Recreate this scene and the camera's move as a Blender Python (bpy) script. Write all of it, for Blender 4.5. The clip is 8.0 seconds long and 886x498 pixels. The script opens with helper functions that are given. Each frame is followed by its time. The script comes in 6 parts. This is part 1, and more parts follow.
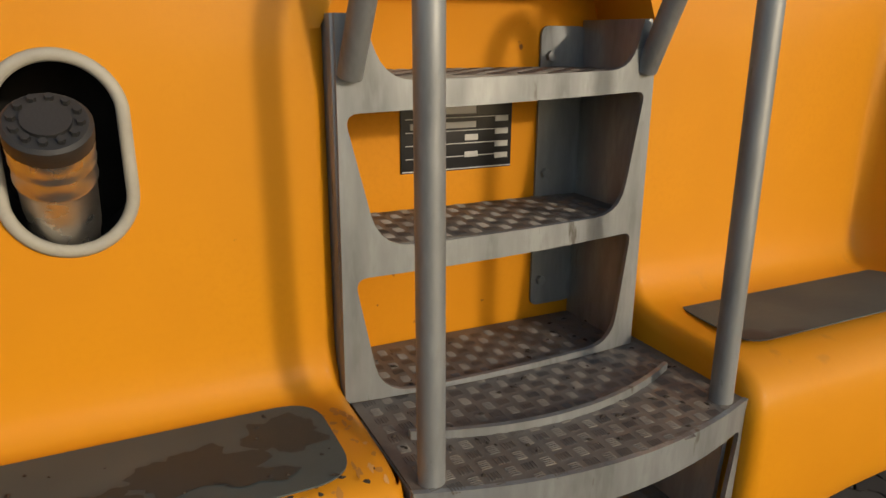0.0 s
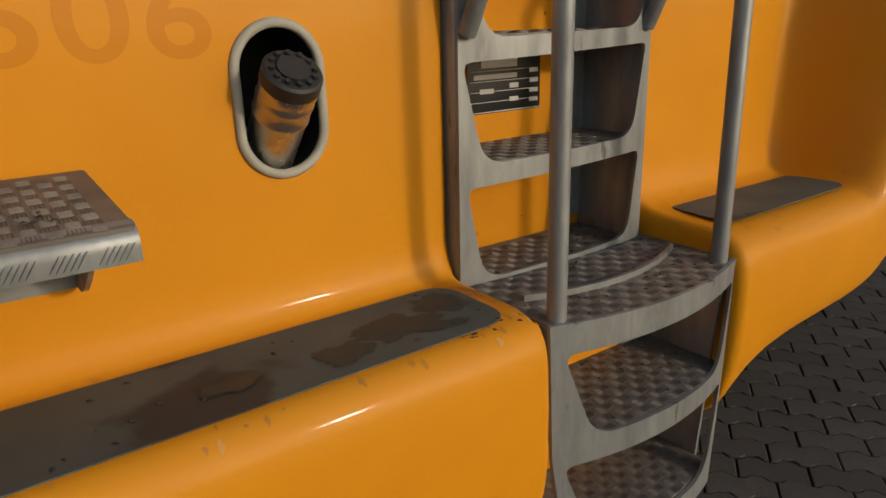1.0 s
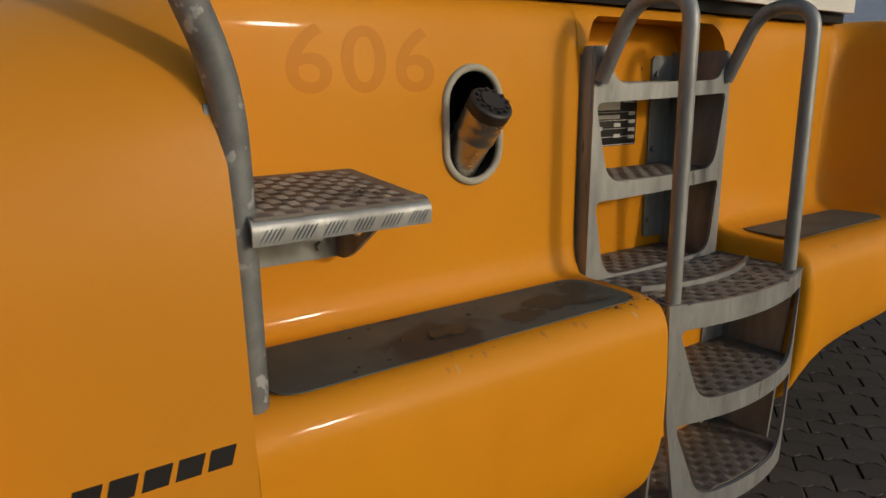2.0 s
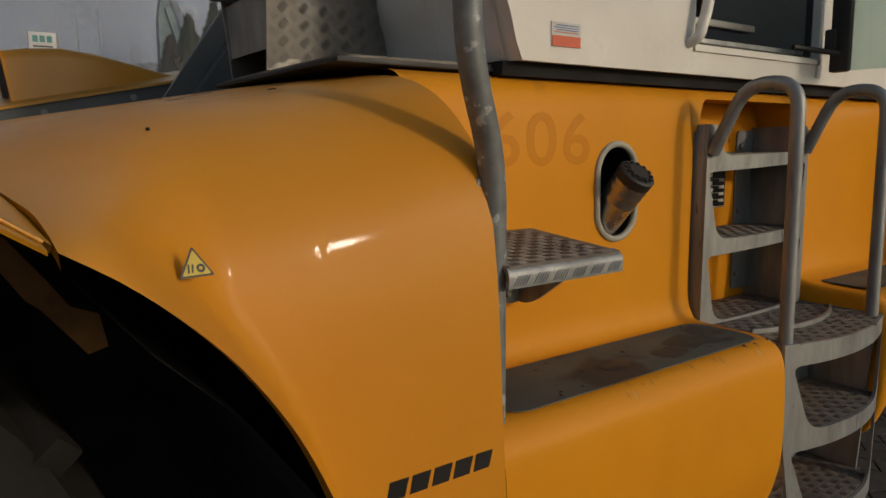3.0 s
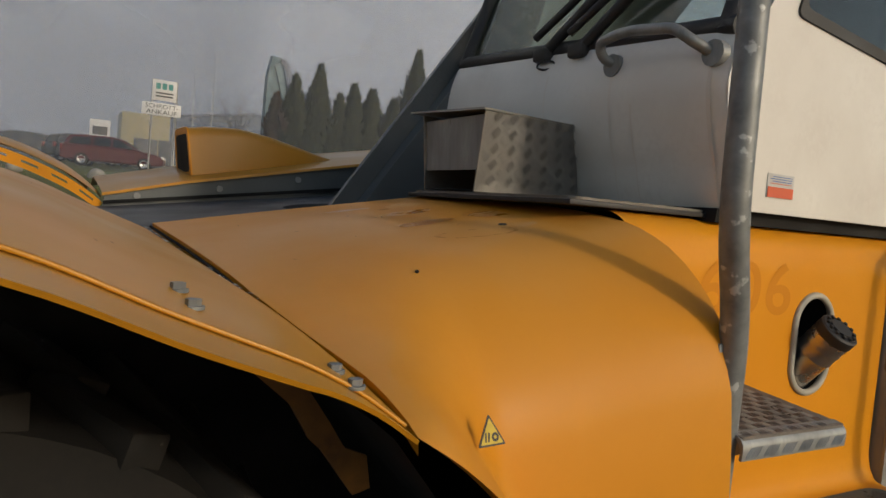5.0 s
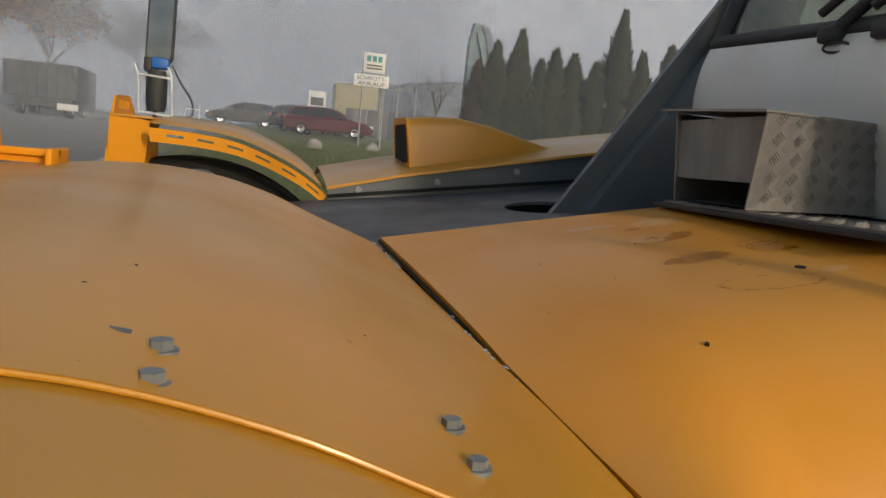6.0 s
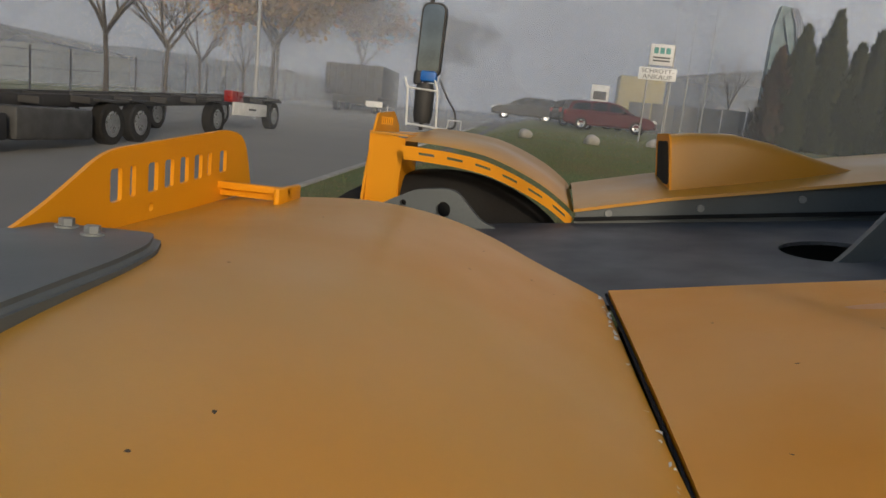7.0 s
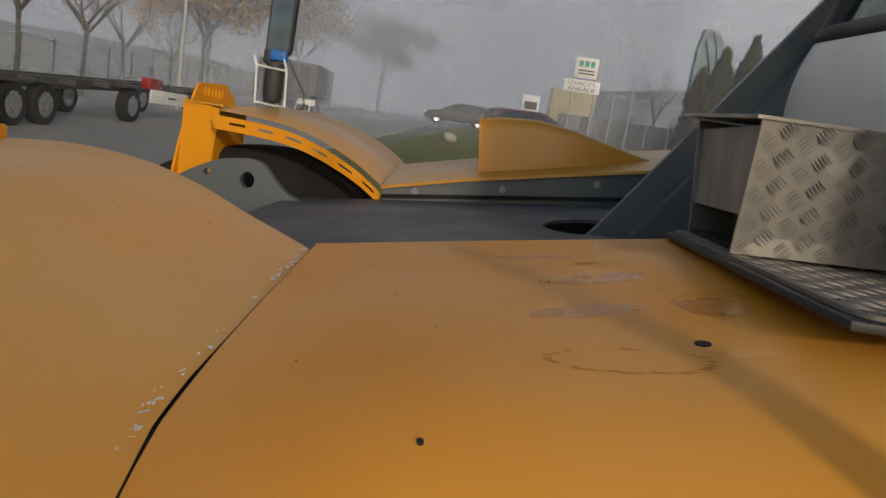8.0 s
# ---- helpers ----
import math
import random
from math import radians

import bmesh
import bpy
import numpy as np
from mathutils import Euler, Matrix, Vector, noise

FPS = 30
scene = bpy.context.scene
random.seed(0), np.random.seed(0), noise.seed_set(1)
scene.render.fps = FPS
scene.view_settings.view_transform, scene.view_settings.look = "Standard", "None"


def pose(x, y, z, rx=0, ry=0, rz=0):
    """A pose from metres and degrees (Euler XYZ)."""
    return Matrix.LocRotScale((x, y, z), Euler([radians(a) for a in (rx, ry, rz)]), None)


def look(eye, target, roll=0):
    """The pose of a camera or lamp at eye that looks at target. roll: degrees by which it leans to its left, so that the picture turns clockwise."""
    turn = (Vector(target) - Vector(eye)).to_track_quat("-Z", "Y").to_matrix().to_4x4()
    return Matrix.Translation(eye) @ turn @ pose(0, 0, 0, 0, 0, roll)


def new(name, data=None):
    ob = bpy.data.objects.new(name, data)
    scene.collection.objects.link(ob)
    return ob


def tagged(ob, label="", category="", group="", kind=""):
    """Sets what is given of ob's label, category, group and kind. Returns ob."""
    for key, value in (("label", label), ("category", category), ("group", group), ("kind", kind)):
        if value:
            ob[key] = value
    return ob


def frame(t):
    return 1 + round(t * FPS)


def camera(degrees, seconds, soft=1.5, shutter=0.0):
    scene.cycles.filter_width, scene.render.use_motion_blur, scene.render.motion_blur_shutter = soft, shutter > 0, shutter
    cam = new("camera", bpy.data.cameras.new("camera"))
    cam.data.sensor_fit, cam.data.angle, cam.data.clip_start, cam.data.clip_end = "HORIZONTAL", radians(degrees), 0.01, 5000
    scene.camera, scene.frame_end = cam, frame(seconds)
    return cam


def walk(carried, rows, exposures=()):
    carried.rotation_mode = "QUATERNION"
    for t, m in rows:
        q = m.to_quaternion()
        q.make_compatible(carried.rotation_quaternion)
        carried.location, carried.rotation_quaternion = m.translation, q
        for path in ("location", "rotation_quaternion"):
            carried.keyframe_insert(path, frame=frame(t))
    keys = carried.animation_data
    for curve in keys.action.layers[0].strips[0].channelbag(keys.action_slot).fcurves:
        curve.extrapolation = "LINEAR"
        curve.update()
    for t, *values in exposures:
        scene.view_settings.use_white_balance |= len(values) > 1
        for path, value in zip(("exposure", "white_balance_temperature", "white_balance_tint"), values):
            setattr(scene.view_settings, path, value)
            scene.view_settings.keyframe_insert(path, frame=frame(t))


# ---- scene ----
cam = camera(64.0, 8.0)
PATH = [
    (0, (0.17, 0.189, 1.491), (0.994, 1.917, 0.913), 0.3),
    (0.5, (-0.118, 0.086, 1.481), (0.892, 1.735, 0.97), -0.3),
    (1, (-0.431, 0.055, 1.463), (0.688, 1.592, 0.844), -1.5),
    (1.5, (-0.664, -0.098, 1.434), (0.438, 1.481, 0.895), -2.9),
    (2, (-0.972, -0.077, 1.428), (0.168, 1.501, 0.972), -0.4),
    (2.2, (-1.106, -0.045, 1.412), (0.046, 1.537, 1.002), -1.8),
    (3.3, (-1.637, -0.069, 1.505), (-0.454, 1.528, 1.276), 2.2),
    (3.5, (-1.736, -0.015, 1.53), (-0.54, 1.577, 1.344), 4.0),
    (4, (-1.881, 0.121, 1.529), (-0.675, 1.707, 1.362), 3.3),
    (4.2, (-1.87, 0.121, 1.526), (-0.647, 1.696, 1.358), 3.4),
    (5.3, (-1.768, 0.127, 1.635), (-0.881, 1.918, 1.558), 5.5),
    (5.5, (-1.778, 0.19, 1.642), (-0.963, 2.014, 1.568), 5.7),
    (6, (-1.808, 0.387, 1.723), (-1.297, 2.305, 1.474), 5.3),
    (6.5, (-1.778, 0.526, 1.793), (-1.594, 2.473, 1.374), 4.5),
    (7, (-1.685, 0.574, 1.839), (-1.927, 2.529, 1.497), 5.8),
    (7.5, (-1.483, 0.621, 1.798), (-1.807, 2.565, 1.456), 7.1),
    (8, (-1.163, 0.596, 1.788), (-1.228, 2.572, 1.482), 8.7),
]
EXPOSURES = [(0.0, -0.25), (0.5, -0.35), (1.0, -0.54), (2.0, -0.76), (3.4, -1.07), (4.2, -0.75), (5.5, -0.42), (6.0, -0.22), (6.5, -0.25), (8.0, -0.35)]
walk(cam, [(t, look(eye, target, roll)) for t, eye, target, roll in PATH], EXPOSURES)

# ---------------------------------------------------------------- world and light
SUN_DIR = Vector((0.385, -0.87, 0.29)).normalized()      # towards the sun
world = bpy.data.worlds.new("world")
scene.world = world
world.use_nodes = True
wn, wl = world.node_tree.nodes, world.node_tree.links
sky = wn.new("ShaderNodeTexSky")
sky.sky_type = "NISHITA"
sky.sun_disc = False
sky.sun_elevation = math.asin(SUN_DIR.z)
sky.sun_rotation = math.atan2(SUN_DIR.x, SUN_DIR.y)
sky.dust_density = 1.5
sky.air_density = 1.0
wn["Background"].inputs[1].default_value = 0.165
wl.new(sky.outputs[0], wn["Background"].inputs[0])
sun_data = bpy.data.lights.new("sun", "SUN")
sun_data.energy, sun_data.angle, sun_data.color = 1.9, radians(3.5), (1.0, 0.86, 0.68)
sun = new("sun", sun_data)
sun.matrix_world = look(SUN_DIR * 50, (0, 0, 0))


# ---------------------------------------------------------------- materials
def material(name, base, rough=0.5, metal=0.0, alt=None, scale=6.0, fine=60.0, mix=0.35, bump=0.0, bump_scale=200.0,
             speck=None, speck_scale=9.0, speck_at=0.66, coat=0.0, island=0.0, stretch=(1, 1, 1), dust_top_tint=None, dust_top_amount=0.6, stain=None, spec=0.5, coat_rough=0.09):
    """A surface with colour varied at two scales, fine relief, and stains of another colour."""
    m = bpy.data.materials.new(name)
    m.use_nodes = True
    n, l = m.node_tree.nodes, m.node_tree.links
    b = n["Principled BSDF"]
    co = n.new("ShaderNodeTexCoord")
    mp = n.new("ShaderNodeMapping")
    mp.inputs["Scale"].default_value = stretch
    l.new(co.outputs["Object"], mp.inputs[0])

    def noisy(s, detail=4.0):
        t = n.new("ShaderNodeTexNoise")
        t.inputs["Scale"].default_value, t.inputs["Detail"].default_value = s, detail
        l.new(mp.outputs[0], t.inputs["Vector"])
        return t.outputs["Fac"]

    def ramp(src, a, c):
        r = n.new("ShaderNodeMapRange")
        r.inputs["From Min"].default_value, r.inputs["From Max"].default_value = a, c
        l.new(src, r.inputs["Value"])
        return r.outputs["Result"]

    def mixed(f, a, c):
        x = n.new("ShaderNodeMix")
        x.data_type = "RGBA"
        for s, v in ((x.inputs[0], f), (x.inputs[6], a), (x.inputs[7], c)):
            if hasattr(v, "is_output"):
                l.new(v, s)
            else:
                s.default_value = v if s is x.inputs[0] else (*v[:3], 1)
        return x.outputs[2]

    alt = alt or tuple(c * (1 - mix) for c in base)
    big = noisy(scale)
    small = noisy(fine, 6)
    colour = mixed(ramp(big, 0.35, 0.7), base, alt)
    colour = mixed(ramp(small, 0.45, 0.75), colour, tuple(0.5 * (p + q) for p, q in zip(base, alt)))
    if island:
        geo = n.new("ShaderNodeObjectInfo")
        colour = mixed(ramp(geo.outputs["Random"], 0, 1 / island), colour, alt)
    if speck:
        colour = mixed(ramp(noisy(speck_scale, 8), speck_at, speck_at + 0.05), colour, speck)
    # Dust tint on upward faces; on the hood it also paints top light.
    if dust_top_tint:
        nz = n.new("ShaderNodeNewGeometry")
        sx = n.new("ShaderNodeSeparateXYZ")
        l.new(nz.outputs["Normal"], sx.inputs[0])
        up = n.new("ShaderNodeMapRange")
        up.inputs["From Min"].default_value, up.inputs["From Max"].default_value, up.inputs["To Max"].default_value = 0.25, 1.0, dust_top_amount
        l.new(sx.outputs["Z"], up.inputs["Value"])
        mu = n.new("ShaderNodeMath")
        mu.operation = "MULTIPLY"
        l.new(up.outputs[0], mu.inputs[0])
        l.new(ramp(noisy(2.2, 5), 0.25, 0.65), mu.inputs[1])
        colour = mixed(mu.outputs[0], colour, dust_top_tint)
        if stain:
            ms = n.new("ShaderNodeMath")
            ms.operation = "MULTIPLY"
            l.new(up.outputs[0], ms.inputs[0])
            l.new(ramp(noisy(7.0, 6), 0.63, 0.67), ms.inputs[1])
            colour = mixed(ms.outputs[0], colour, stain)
    l.new(colour, b.inputs["Base Color"])
    rr = ramp(big, 0.3, 0.7)
    rm = n.new("ShaderNodeMapRange")
    rm.inputs["To Min"].default_value, rm.inputs["To Max"].default_value = max(rough - 0.08, 0.02), min(rough + 0.1, 1)
    l.new(rr, rm.inputs["Value"])
    l.new(rm.outputs[0], b.inputs["Roughness"])
    b.inputs["Metallic"].default_value = metal
    b.inputs["Specular IOR Level"].default_value = spec
    b.inputs["Coat Weight"].default_value = coat
    b.inputs["Coat Roughness"].default_value = coat_rough
    if bump:
        bm_ = n.new("ShaderNodeBump")
        bm_.inputs["Strength"].default_value, bm_.inputs["Distance"].default_value = bump, 0.002
        l.new(noisy(bump_scale, 3), bm_.inputs["Height"])
        l.new(bm_.outputs[0], b.inputs["Normal"])
    return m


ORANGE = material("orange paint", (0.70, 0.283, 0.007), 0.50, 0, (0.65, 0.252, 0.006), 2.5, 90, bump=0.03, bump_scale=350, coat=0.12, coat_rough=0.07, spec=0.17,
                  speck=(0.26, 0.11, 0.02), speck_scale=46, speck_at=0.77, dust_top_tint=(0.58, 0.25, 0.03), dust_top_amount=0.55, stain=(0.42, 0.19, 0.035))
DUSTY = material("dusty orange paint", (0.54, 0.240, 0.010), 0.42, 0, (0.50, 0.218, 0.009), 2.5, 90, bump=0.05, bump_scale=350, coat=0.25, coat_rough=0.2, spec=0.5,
                 speck=(0.26, 0.11, 0.02), speck_scale=46, speck_at=0.77, dust_top_tint=(0.455, 0.240, 0.024), dust_top_amount=0.8)
# Hood copy of the orange, darker; dust tint strengthened to paint its top brighter.
HOOD_TOP_LIT = material("orange hood paint, top dusty and painted lighter", (0.61, 0.247, 0.007), 0.50, 0, (0.565, 0.222, 0.006), 2.5, 90, bump=0.03, bump_scale=350, coat=0.10, coat_rough=0.08, spec=0.26,
                   speck=(0.26, 0.11, 0.02), speck_scale=46, speck_at=0.77, dust_top_tint=(0.61, 0.30, 0.065), dust_top_amount=0.85)
RECESS = material("scuffed orange paint", (0.66, 0.262, 0.007), 0.62, 0, (0.58, 0.222, 0.006), 3, 90, bump=0.08, bump_scale=260, spec=0.12, speck=(0.20, 0.085, 0.02), speck_scale=34, speck_at=0.70)
GHOST = material("faded number on orange paint", (0.610, 0.228, 0.006), 0.50, 0, (0.570, 0.207, 0.005), 2.5, 90, coat=0.12, coat_rough=0.07, spec=0.17)
GALV = material("dull mottled galvanised steel", (0.23, 0.245, 0.248), 0.52, 0.35, (0.135, 0.145, 0.148), 22, 60, bump=0.15, bump_scale=60, speck=(0.42, 0.44, 0.44), speck_scale=26, speck_at=0.61)
STEEL = material("grey zinc steel", (0.33, 0.345, 0.345), 0.50, 0.5, (0.19, 0.195, 0.192), 16, 90, bump=0.12, bump_scale=140, stretch=(1, 1, 0.25), speck=(0.14, 0.13, 0.115), speck_scale=30, speck_at=0.68)
CHEQUER = material("worn chequer plate", (0.205, 0.188, 0.165), 0.62, 0.3, (0.15, 0.13, 0.108), 12, 90, bump=0.1, bump_scale=160, speck=(0.05, 0.045, 0.04), speck_scale=26, speck_at=0.72)
RIB = material("worn chequer ribs", (0.215, 0.197, 0.173), 0.62, 0.3, (0.155, 0.135, 0.112), 12, 90)
ALU = material("bright aluminium chequer plate", (0.37, 0.365, 0.345), 0.38, 0.7, (0.28, 0.27, 0.255), 8, 60, bump=0.1, bump_scale=120)
MAT = material("grey anti-slip mat", (0.090, 0.112, 0.106), 0.62, 0, (0.076, 0.092, 0.087), 5, 200, bump=0.5, bump_scale=900, spec=0.3, speck=(0.045, 0.046, 0.045), speck_scale=3.0, speck_at=0.53)
DARK = material("dark grey painted steel", (0.064, 0.067, 0.071), 0.55, 0, (0.044, 0.046, 0.049), 4, 90, bump=0.1, bump_scale=200)
BLUEGREY = material("slate grey painted steel", (0.105, 0.117, 0.119), 0.5, 0, (0.080, 0.090, 0.092), 3, 90, bump=0.08, bump_scale=220)
BLACK = material("black rubber", (0.02, 0.02, 0.021), 0.6, 0, (0.035, 0.034, 0.032), 8, 120, bump=0.2, bump_scale=220)
TYRE = material("dusty tyre rubber", (0.013, 0.0128, 0.0122), 0.85, 0, (0.022, 0.020, 0.018), 6, 60, bump=0.5, bump_scale=70, spec=0.2, speck=(0.05, 0.046, 0.04), speck_scale=60, speck_at=0.72)
WHITE = material("white cab paint", (0.74, 0.72, 0.67), 0.38, 0, (0.62, 0.59, 0.54), 3, 60, bump=0.04, bump_scale=300, coat=0.15, speck=(0.36, 0.29, 0.22), speck_scale=30, speck_at=0.80)
SILL = material("cream sealing strip", (0.44, 0.42, 0.35), 0.6, 0, (0.34, 0.32, 0.26), 12, 120, bump=0.2)
PIPE = material("stainless pipe with heat tint", (0.52, 0.50, 0.47), 0.30, 0.9, (0.34, 0.31, 0.27), 11, 60, bump=0.1, bump_scale=120)
# Near-black that paints in the darkness of gaps, openings and hollows.
HOLLOW_BLACK = material("black for shaded hollows and openings", (0.008, 0.008, 0.008), 0.9)
PLATE_BLACK = material("black data plate", (0.016, 0.016, 0.017), 0.4)
PLATE_WHITE = material("silver print", (0.62, 0.62, 0.60), 0.4)
YELLOW = material("yellow sticker", (0.75, 0.55, 0.03), 0.4)
RED = material("red orange sticker", (0.75, 0.12, 0.04), 0.45)
BLUE = material("blue plastic", (0.02, 0.16, 0.55), 0.4)
MIRROR = material("dark mirror glass", (0.12, 0.135, 0.155), 0.03, 1.0)


def glass(name, tint, rough=0.02):
    m = bpy.data.materials.new(name)
    m.use_nodes = True
    b = m.node_tree.nodes["Principled BSDF"]
    b.inputs["Base Color"].default_value = (*tint, 1)
    b.inputs["Transmission Weight"].default_value = 1.0
    b.inputs["Roughness"].default_value = rough
    b.inputs["IOR"].default_value = 1.38
    return m


GLASS = glass("green tinted cab glass", (0.52, 0.66, 0.64))


# ---------------------------------------------------------------- mesh helpers
def link(name, verts, faces, mat, parent=None, label="", smooth=True, angle=40):
    me = bpy.data.meshes.new(name)
    me.from_pydata([tuple(v) for v in verts], [], faces)
    me.materials.append(mat)
    bm = bmesh.new()
    bm.from_mesh(me)
    bmesh.ops.remove_doubles(bm, verts=bm.verts, dist=1e-5)
    bmesh.ops.recalc_face_normals(bm, faces=bm.faces)
    if smooth:
        for f in bm.faces:
            f.smooth = True
        for e in bm.edges:
            if len(e.link_faces) == 2 and e.calc_face_angle(0) > radians(angle):
                e.smooth = False
    bm.to_mesh(me)
    bm.free()
    ob = new(name, me)
    if parent:
        ob.parent = parent
    if label:
        tagged(ob, label)
    return ob


def part(name, bm, mat, parent, label="", smooth=True, angle=40):
    """Links a bmesh as one mesh object under a thing or a part."""
    me = bpy.data.meshes.new(name)
    bmesh.ops.recalc_face_normals(bm, faces=bm.faces)
    if smooth:
        for f in bm.faces:
            f.smooth = True
        for e in bm.edges:
            if len(e.link_faces) == 2 and e.calc_face_angle(0) > radians(angle):
                e.smooth = False
    bm.to_mesh(me)
    bm.free()
    me.materials.append(mat)
    ob = new(name, me)
    if parent:
        ob.parent = parent
    if label:
        tagged(ob, label)
    return ob


def thing(name, label, category, group="", kind="", at=(0, 0, 0)):
    ob = new(name)
    ob.matrix_basis = Matrix.Translation(at)
    return tagged(ob, label, category, group, kind)


def add_box(bm, lo, hi, bevel=0.0, m=None, seg=2):
    r = bmesh.ops.create_cube(bm, size=1.0)
    vs = r["verts"]
    c = [(a + b) / 2 for a, b in zip(lo, hi)]
    s = [max(b - a, 1e-4) for a, b in zip(lo, hi)]
    for v in vs:
        v.co = Vector([v.co[i] * s[i] + c[i] for i in range(3)])
    if bevel:
        es = list({e for v in vs for e in v.link_edges})
        r2 = bmesh.ops.bevel(bm, geom=es, offset=bevel, segments=seg, affect="EDGES", profile=0.5)
        vs = list({v for f in r2["faces"] for v in f.verts} | {v for v in vs if v.is_valid})
    if m is not None:
        bmesh.ops.transform(bm, matrix=m, verts=[v for v in vs if v.is_valid])
    return vs


def box_part(name, lo, hi, mat, parent, bevel=0.004, label="", m=None):
    bm = bmesh.new()
    add_box(bm, lo, hi, bevel, m)
    return part(name, bm, mat, parent, label)


def add_tube(bm, pts, r, sides=14, cap=True, radii=None):
    """A round tube along a polyline."""
    pts = [Vector(p) for p in pts]
    rings = []
    up = None
    for i, p in enumerate(pts):
        a = pts[max(i - 1, 0)]
        b = pts[min(i + 1, len(pts) - 1)]
        d = (b - a).normalized()
        if up is None:
            up = d.orthogonal().normalized()
        up = (up - d * up.dot(d)).normalized()
        side = d.cross(up)
        rad = radii[i] if radii else r
        rings.append([bm.verts.new(p + (up * math.cos(t) + side * math.sin(t)) * rad) for t in (2 * math.pi * k / sides for k in range(sides))])
    for a, b in zip(rings, rings[1:]):
        for k in range(sides):
            bm.faces.new((a[k], a[(k + 1) % sides], b[(k + 1) % sides], b[k]))
    if cap:
        bm.faces.new(rings[0])
        bm.faces.new(rings[-1])


def rounded(pts, r, n=6):
    """A polyline with its corners rounded by quadratic bends."""
    pts = [Vector(p) for p in pts]
    out = [pts[0]]
    for a, b, c in zip(pts, pts[1:], pts[2:]):
        d1, d2 = (a - b), (c - b)
        k = min(r, d1.length * 0.48, d2.length * 0.48)
        p, q = b + d1.normalized() * k, b + d2.normalized() * k
        for i in range(n + 1):
            t = i / n
            out.append(p * (1 - t) ** 2 + b * 2 * t * (1 - t) + q * t * t)
    out.append(pts[-1])
    return out


def tube_part(name, pts, r, mat, parent, label="", bend=0.0, sides=14):
    bm = bmesh.new()
    add_tube(bm, rounded(pts, bend) if bend else pts, r, sides)
    return part(name, bm, mat, parent, label)


def grid_faces(nu, nv, off=0):
    return [(off + i * nv + j, off + i * nv + j + 1, off + (i + 1) * nv + j + 1, off + (i + 1) * nv + j) for i in range(nu - 1) for j in range(nv - 1)]


def add_plate(bm, outline, y0, y1, axis="y", holes=()):
    """A flat plate with an outline in two axes, thick along the third."""
    def put(u, v, w):
        return {"y": (u, w, v), "x": (w, u, v), "z": (u, v, w)}[axis]
    loops = [outline, *holes]
    edges = []
    for loop in loops:
        vs = [bm.verts.new(put(u, v, y0)) for u, v in loop]
        edges += [bm.edges.new((a, b)) for a, b in zip(vs, vs[1:] + vs[:1])]
    r = bmesh.ops.triangle_fill(bm, use_beauty=True, use_dissolve=False, edges=edges)
    fs = [g for g in r["geom"] if isinstance(g, bmesh.types.BMFace)]
    ex = bmesh.ops.extrude_face_region(bm, geom=fs)
    d = Vector(put(0, 0, y1 - y0))
    bmesh.ops.translate(bm, vec=d, verts=[v for v in ex["geom"] if isinstance(v, bmesh.types.BMVert)])


def lerp(a, b, t):
    return a + (b - a) * t


def interp(x, pts):
    """Piecewise linear value at x of sorted pairs."""
    if x <= pts[0][0]:
        return pts[0][1]
    for (a, p), (b, q) in zip(pts, pts[1:]):
        if x <= b:
            return lerp(p, q, (x - a) / (b - a))
    return pts[-1][1]


def smooth_line(pts, n):
    """n points evenly along a Catmull-Rom curve through pts."""
    pts = [Vector((*p, 0)[:3]) for p in pts]
    p = [pts[0] * 2 - pts[1], *pts, pts[-1] * 2 - pts[-2]]
    dense = []
    for i in range(1, len(p) - 2):
        for k in range(16):
            t = k / 16
            a, b, c, d = p[i - 1:i + 3]
            dense.append(0.5 * (2 * b + (c - a) * t + (2 * a - 5 * b + 4 * c - d) * t * t + (3 * b - a - 3 * c + d) * t ** 3))
    dense.append(pts[-1])
    ln = [0]
    for a, b in zip(dense, dense[1:]):
        ln.append(ln[-1] + (b - a).length)
    out = []
    j = 0
    for k in range(n):
        s = ln[-1] * k / (n - 1)
        while j < len(ln) - 2 and ln[j + 1] < s:
            j += 1
        out.append(dense[j].lerp(dense[j + 1], (s - ln[j]) / max(ln[j + 1] - ln[j], 1e-9)))
    return [(v.x, v.y) for v in out]


# ---------------------------------------------------------------- the machine
machine = thing("construction_vehicle", "large orange wheeled construction vehicle with white cab parked on block paving", "vehicle")

# hood section outline (y, z) at its cab end and at its wheel end
SEC_A = [(2.17, 1.667), (1.80, 1.655), (1.50, 1.640), (1.35, 1.624), (1.26, 1.602), (1.17, 1.560), (1.08, 1.485), (1.02, 1.39), (0.995, 1.25),
         (0.982, 1.10), (0.972, 0.90), (0.960, 0.70), (0.958, 0.30)]
SEC_B = [(2.17, 1.512), (1.95, 1.499), (1.70, 1.484), (1.45, 1.464), (1.26, 1.440), (1.10, 1.411), (0.96, 1.388), (0.87, 1.366), (0.81, 1.341),
         (0.77, 1.31), (0.75, 1.26), (0.75, 1.10), (0.75, 0.30)]
SEAM = [(0.75, 0.118), (0.95, 0.104), (1.10, 0.077), (1.20, 0.058), (1.30, 0.043), (1.5, 0.031), (1.7, 0.021), (1.9, 0.013), (2.17, 0.0)]
ARCH = [(x, z) for x, z in smooth_line([(-1.50, 1.400), (-1.42, 1.366), (-1.35, 1.325), (-1.30, 1.288), (-1.25, 1.243), (-1.20, 1.190), (-1.15, 1.122), (-1.105, 1.045), (-1.06, 0.94), (-1.02, 0.80), (-0.98, 0.58), (-0.96, 0.30)], 80)]


